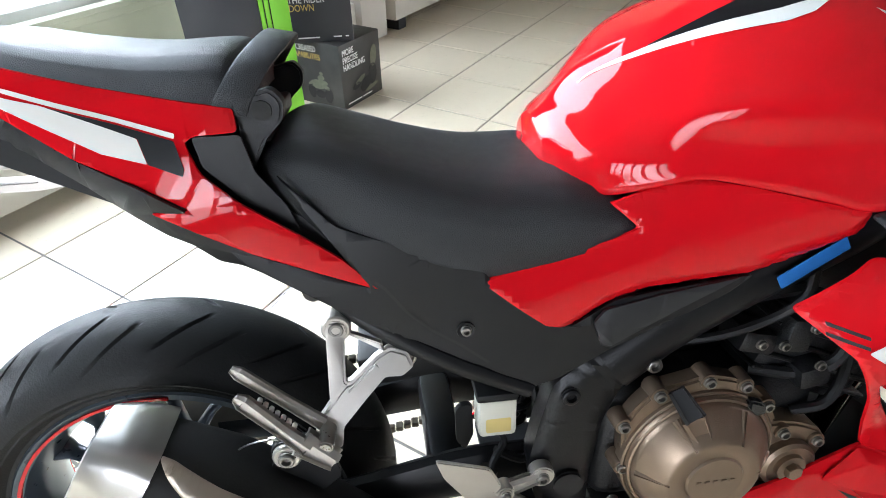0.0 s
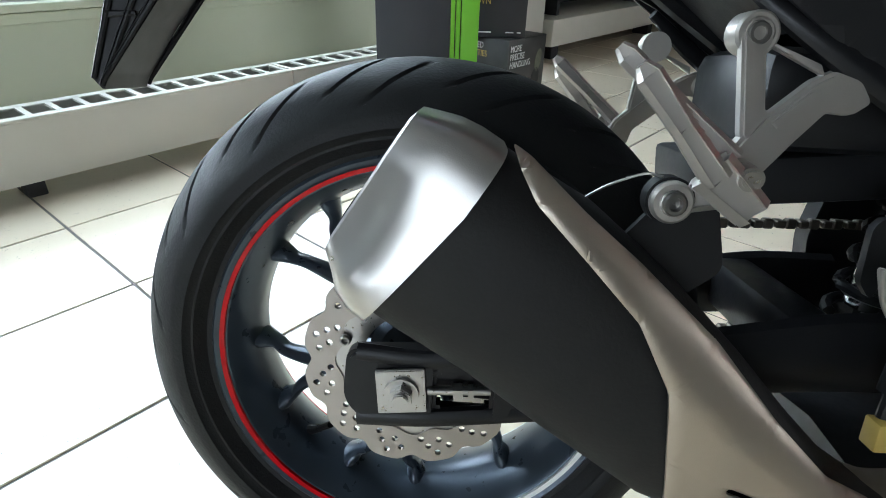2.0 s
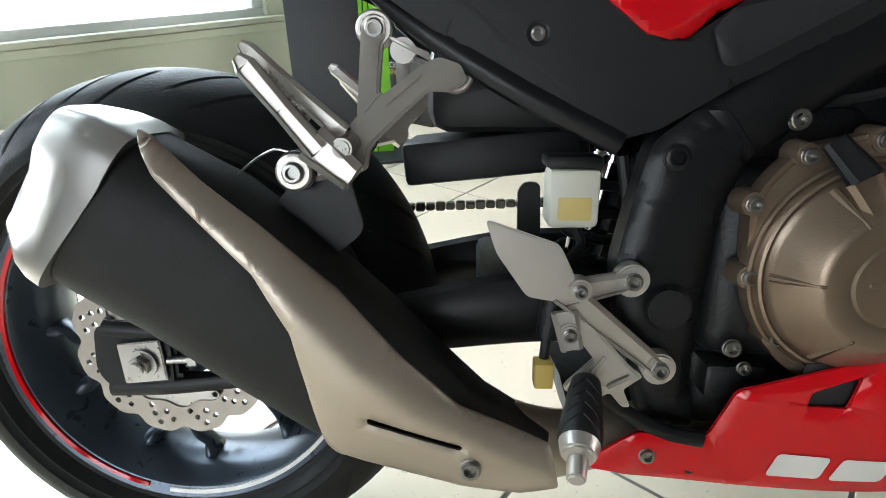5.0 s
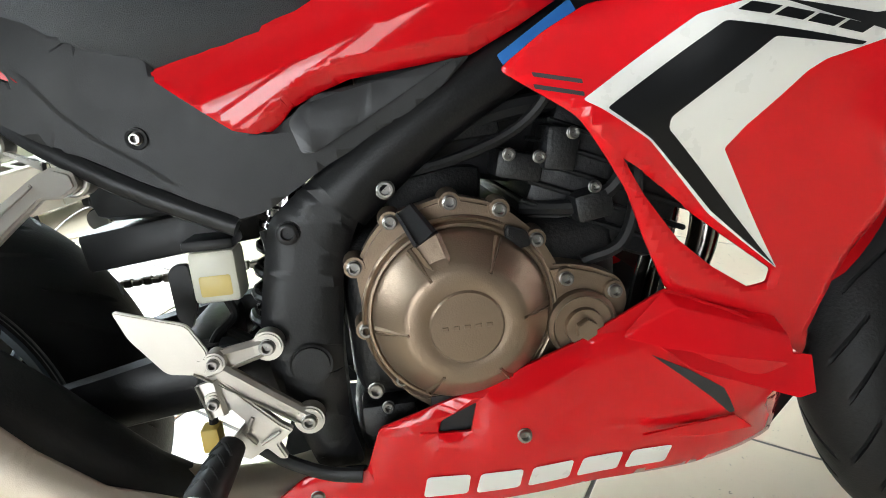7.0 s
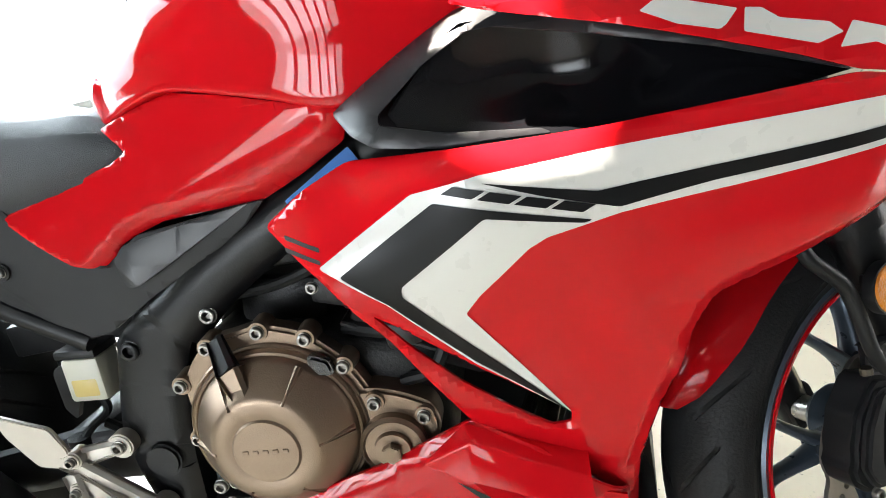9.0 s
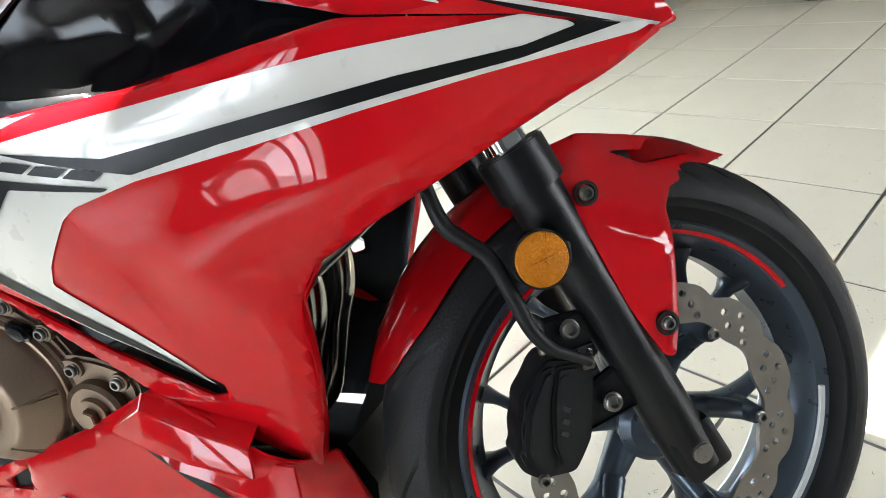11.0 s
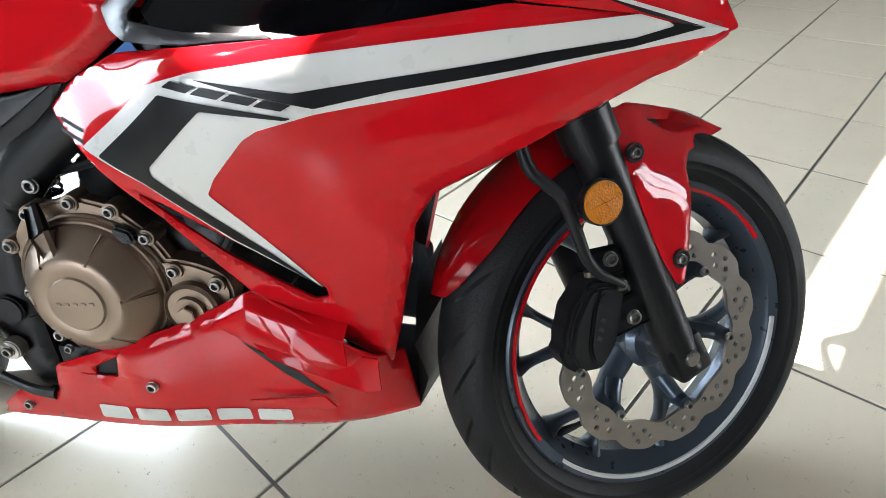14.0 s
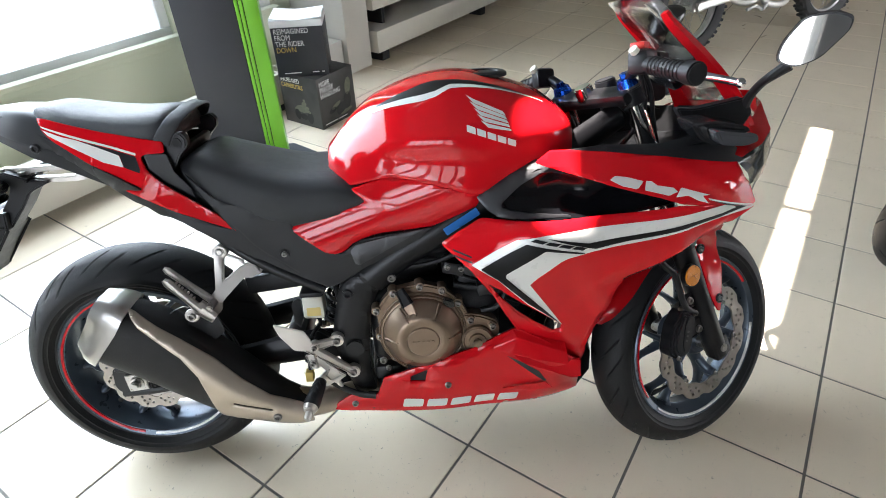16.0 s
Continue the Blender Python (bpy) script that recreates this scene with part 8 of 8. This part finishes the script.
def spoked_wheel(parent, centre, radius, width, name):
    """A dirt wheel: knobs, rim, hub and wire spokes; its axle lies along y."""
    w = new(name)
    w.parent = parent
    w.location = centre
    rim = radius * 0.73
    bm = bmesh.new()
    lathe(bm, [(rim, -width * 0.35), (rim + 0.03, -width * 0.5), (radius - 0.03, -width * 0.5), (radius - 0.012, -width * 0.3), (radius - 0.008, 0), (radius - 0.012, width * 0.3), (radius - 0.03, width * 0.5), (rim + 0.03, width * 0.5), (rim, width * 0.35)], 72)
    tyre = part("tyre", bm, KNOB, w, "black knobby tyre")
    bm = bmesh.new()
    n = 46
    for k in range(n):
        a = k * math.tau / n
        for y in ((-0.34, 0.0, 0.34) if k % 2 else (-0.46, -0.17, 0.17, 0.46)):
            r = radius - (0.004 if abs(y) < 0.4 else 0.022)
            box(bm, (r * math.cos(a), y * width, r * math.sin(a)), (0.016, 0.022, 0.020), pose(0, 0, 0, 0, -math.degrees(a), 0), bevel=0.002, seg=1)
    kb = part("tread_knobs", bm, KNOB, tyre)
    kb["kind"] = "stuff"
    bm = bmesh.new()
    lathe(bm, [(rim + 0.004, -0.028), (rim - 0.012, -0.02), (rim - 0.014, 0.02), (rim + 0.004, 0.028)], 64)
    part("rim", bm, ALLOY, w, "alloy rim")
    bm = bmesh.new()
    lathe(bm, [(0.008, -0.06), (0.035, -0.06), (0.04, -0.045), (0.025, -0.03), (0.025, 0.03), (0.04, 0.045), (0.035, 0.06), (0.008, 0.06)], 28)
    part("hub", bm, ALLOY, w)
    for k in range(28):
        a = k * math.tau / 28
        b = a + (0.35 if k % 4 < 2 else -0.35)
        y = 0.045 if k % 2 else -0.045
        bm = bmesh.new()
        cyl(bm, (0.035 * math.cos(a), y, 0.035 * math.sin(a)), (rim * math.cos(b), 0, rim * math.sin(b)), 0.0018, seg=5)
        part("wire_spoke", bm, STEEL, w)
    return w


dirt = thing("dirt_bike", "off-road motorcycle with knobby tyres and alloy swing arm", "motorcycle", Matrix.Translation((2.62, 3.02, 0)) @ pose(0, 0, 0, -8, 0, 24))
spoked_wheel(dirt, (0, 0, 0.325), 0.325, 0.11, "rear_wheel")
spoked_wheel(dirt, (1.47, 0, 0.345), 0.345, 0.085, "front_wheel")
for s in (-1, 1):
    bm = bmesh.new()
    bar(bm, (-0.03, s * 0.10, 0.325), (0.56, s * 0.10, 0.40), 0.06, 0.085, 0.035, 0.045, bevel=0.008)
    part("swing_arm", bm, ALLOY, dirt, "dull alloy swing arm")
bm = bmesh.new()
box(bm, (0.66, 0, 0.44), (0.24, 0.22, 0.28), bevel=0.04, seg=3)
part("engine", bm, ENGINE_BLACK, dirt, "black engine casing")
bm = bmesh.new()
lathe(bm, [(0.001, -0.14), (0.085, -0.14), (0.09, -0.125), (0.09, -0.10), (0.001, -0.10)], 40, (0.70, 0, 0.42))
part("engine_cover", bm, ENGINE_BLACK, dirt)
for pts in (((0.55, -0.13, 0.62), (0.57, -0.13, 0.36), (0.62, -0.13, 0.27), (0.85, -0.12, 0.26), (1.0, -0.05, 0.5), (1.12, 0, 0.9)), ((0.55, 0.13, 0.62), (0.57, 0.13, 0.36), (0.62, 0.13, 0.27), (0.85, 0.12, 0.26), (1.0, 0.05, 0.5), (1.12, 0, 0.9))):
    bm = bmesh.new()
    tube(bm, pts, 0.022, 10, flat=0.8)
    part("frame_rail", bm, ALLOY, dirt, "alloy frame rail")
bm = bmesh.new()
tube(bm, [(0.60, -0.15, 0.27), (0.55, -0.155, 0.24), (0.48, -0.155, 0.27), (0.40, -0.15, 0.255)], 0.012, 8)
part("brake_lever", bm, ALLOY, dirt)
bm = bmesh.new()
box(bm, (0.56, -0.19, 0.33), (0.06, 0.09, 0.018), bevel=0.004)
part("foot_peg", bm, ALLOY, dirt)
for s in (-1, 1):
    bm = bmesh.new()
    cyl(bm, (1.47, s * 0.09, 0.33), (1.20, s * 0.09, 0.95), 0.026, seg=16)
    part("fork_leg", bm, ALLOY, dirt)
bm = bmesh.new()
tube(bm, [(0.2, 0, 0.92), (0.5, 0, 0.90), (0.8, 0, 0.90), (1.05, 0, 0.93)], [0.06, 0.09, 0.11, 0.08], 16)
part("seat_and_tank", bm, MATT_BLACK, dirt)

naked = thing("parked_motorcycle", "black parked motorcycle with a road tyre, mostly out of view", "motorcycle", Matrix.Translation((2.50, 0.56, 0)) @ pose(0, 0, 0, -6, 0, 190))
w2 = new("front_wheel")
w2.parent = naked
w2.location = (0, 0, 0.288)
part("tyre", tyre_bm(0.292, 0.211, 0.12, 14, -1), RUBBER, w2, "black road tyre")
bm = bmesh.new()
lathe(bm, [(0.215, -0.045), (0.19, -0.03), (0.19, 0.03), (0.215, 0.045)], 64)
part("rim", bm, RIM_METAL, w2)
for k in range(6):
    bm = bmesh.new()
    a = k * math.tau / 6
    bar(bm, (0.02 * math.cos(a), 0, 0.02 * math.sin(a)), (0.195 * math.cos(a), 0, 0.195 * math.sin(a)), 0.04, 0.025, 0.03, 0.03)
    part("spoke", bm, RIM_METAL, w2)
for s in (-1, 1):
    bm = bmesh.new()
    cyl(bm, (0, s * 0.09, 0.27), (-0.27, s * 0.09, 0.85), 0.026, seg=16)
    part("fork_leg", bm, FRAME_BLACK, naked)
bm = bmesh.new()
box(bm, (-0.68, 0, 0.42), (0.4, 0.3, 0.35), bevel=0.06, seg=3)
part("engine", bm, ENGINE_BLACK, naked)
bm = bmesh.new()
tube(bm, [(-0.25, 0, 0.85), (-0.5, 0, 0.88), (-0.8, 0, 0.80), (-1.2, 0, 0.82)], [0.08, 0.16, 0.14, 0.10], 18)
part("tank_and_seat", bm, GLOSS_BLACK, naked)
bm = bmesh.new()
lathe(bm, [(0.26, -0.06), (0.29, -0.07), (0.292, 0.07), (0.26, 0.06), (0.20, 0.05), (0.20, -0.05)], 64, (-1.40, 0, 0.292))
part("rear_tyre", bm, RUBBER, naked)
bm = bmesh.new()
bar(bm, (-1.40, 0.08, 0.29), (-0.8, 0.08, 0.38), 0.05, 0.08, 0.03, 0.04)
part("swing_arm", bm, FRAME_BLACK, naked)

# ---- floor tiles ----
tile_bm = bmesh.new()
box(tile_bm, (0, 0, -0.003), (PITCH - 0.007, PITCH - 0.007, 0.006), bevel=0.0012, seg=1)
tile_me = finish(tile_bm, False)
tile_me.materials.append(TILE)
near, rest = [], []
for i in range(-14, 25):
    for j in range(-9, 16):
        a, b = TILE_A + (i + 0.5) * PITCH, TILE_B + (j + 0.5) * PITCH
        if A0 - 0.2 < a < A1 + 0.2 and B0 - 0.2 < b < B1 + 0.2:
            (near if -1.4 < a < 4.6 and -1.9 < b < 4.0 else rest).append((a, b))
for a, b in near[:300]:
    o = new("tile", tile_me)
    o.parent = floor
    o.matrix_parent_inverse = floor.matrix_world.inverted()
    o.matrix_world = Matrix.Translation(uv(a, b, random.uniform(-0.0004, 0.0004))) @ pose(0, 0, 0, 0, 0, 53.12)
bm = bmesh.new()
for a, b in rest + near[300:]:
    box(bm, (a, b, -0.003), (PITCH - 0.007, PITCH - 0.007, 0.006))
far_tiles = part("tile_field", bm, TILE, floor, smooth=False)
far_tiles["kind"] = "stuff"
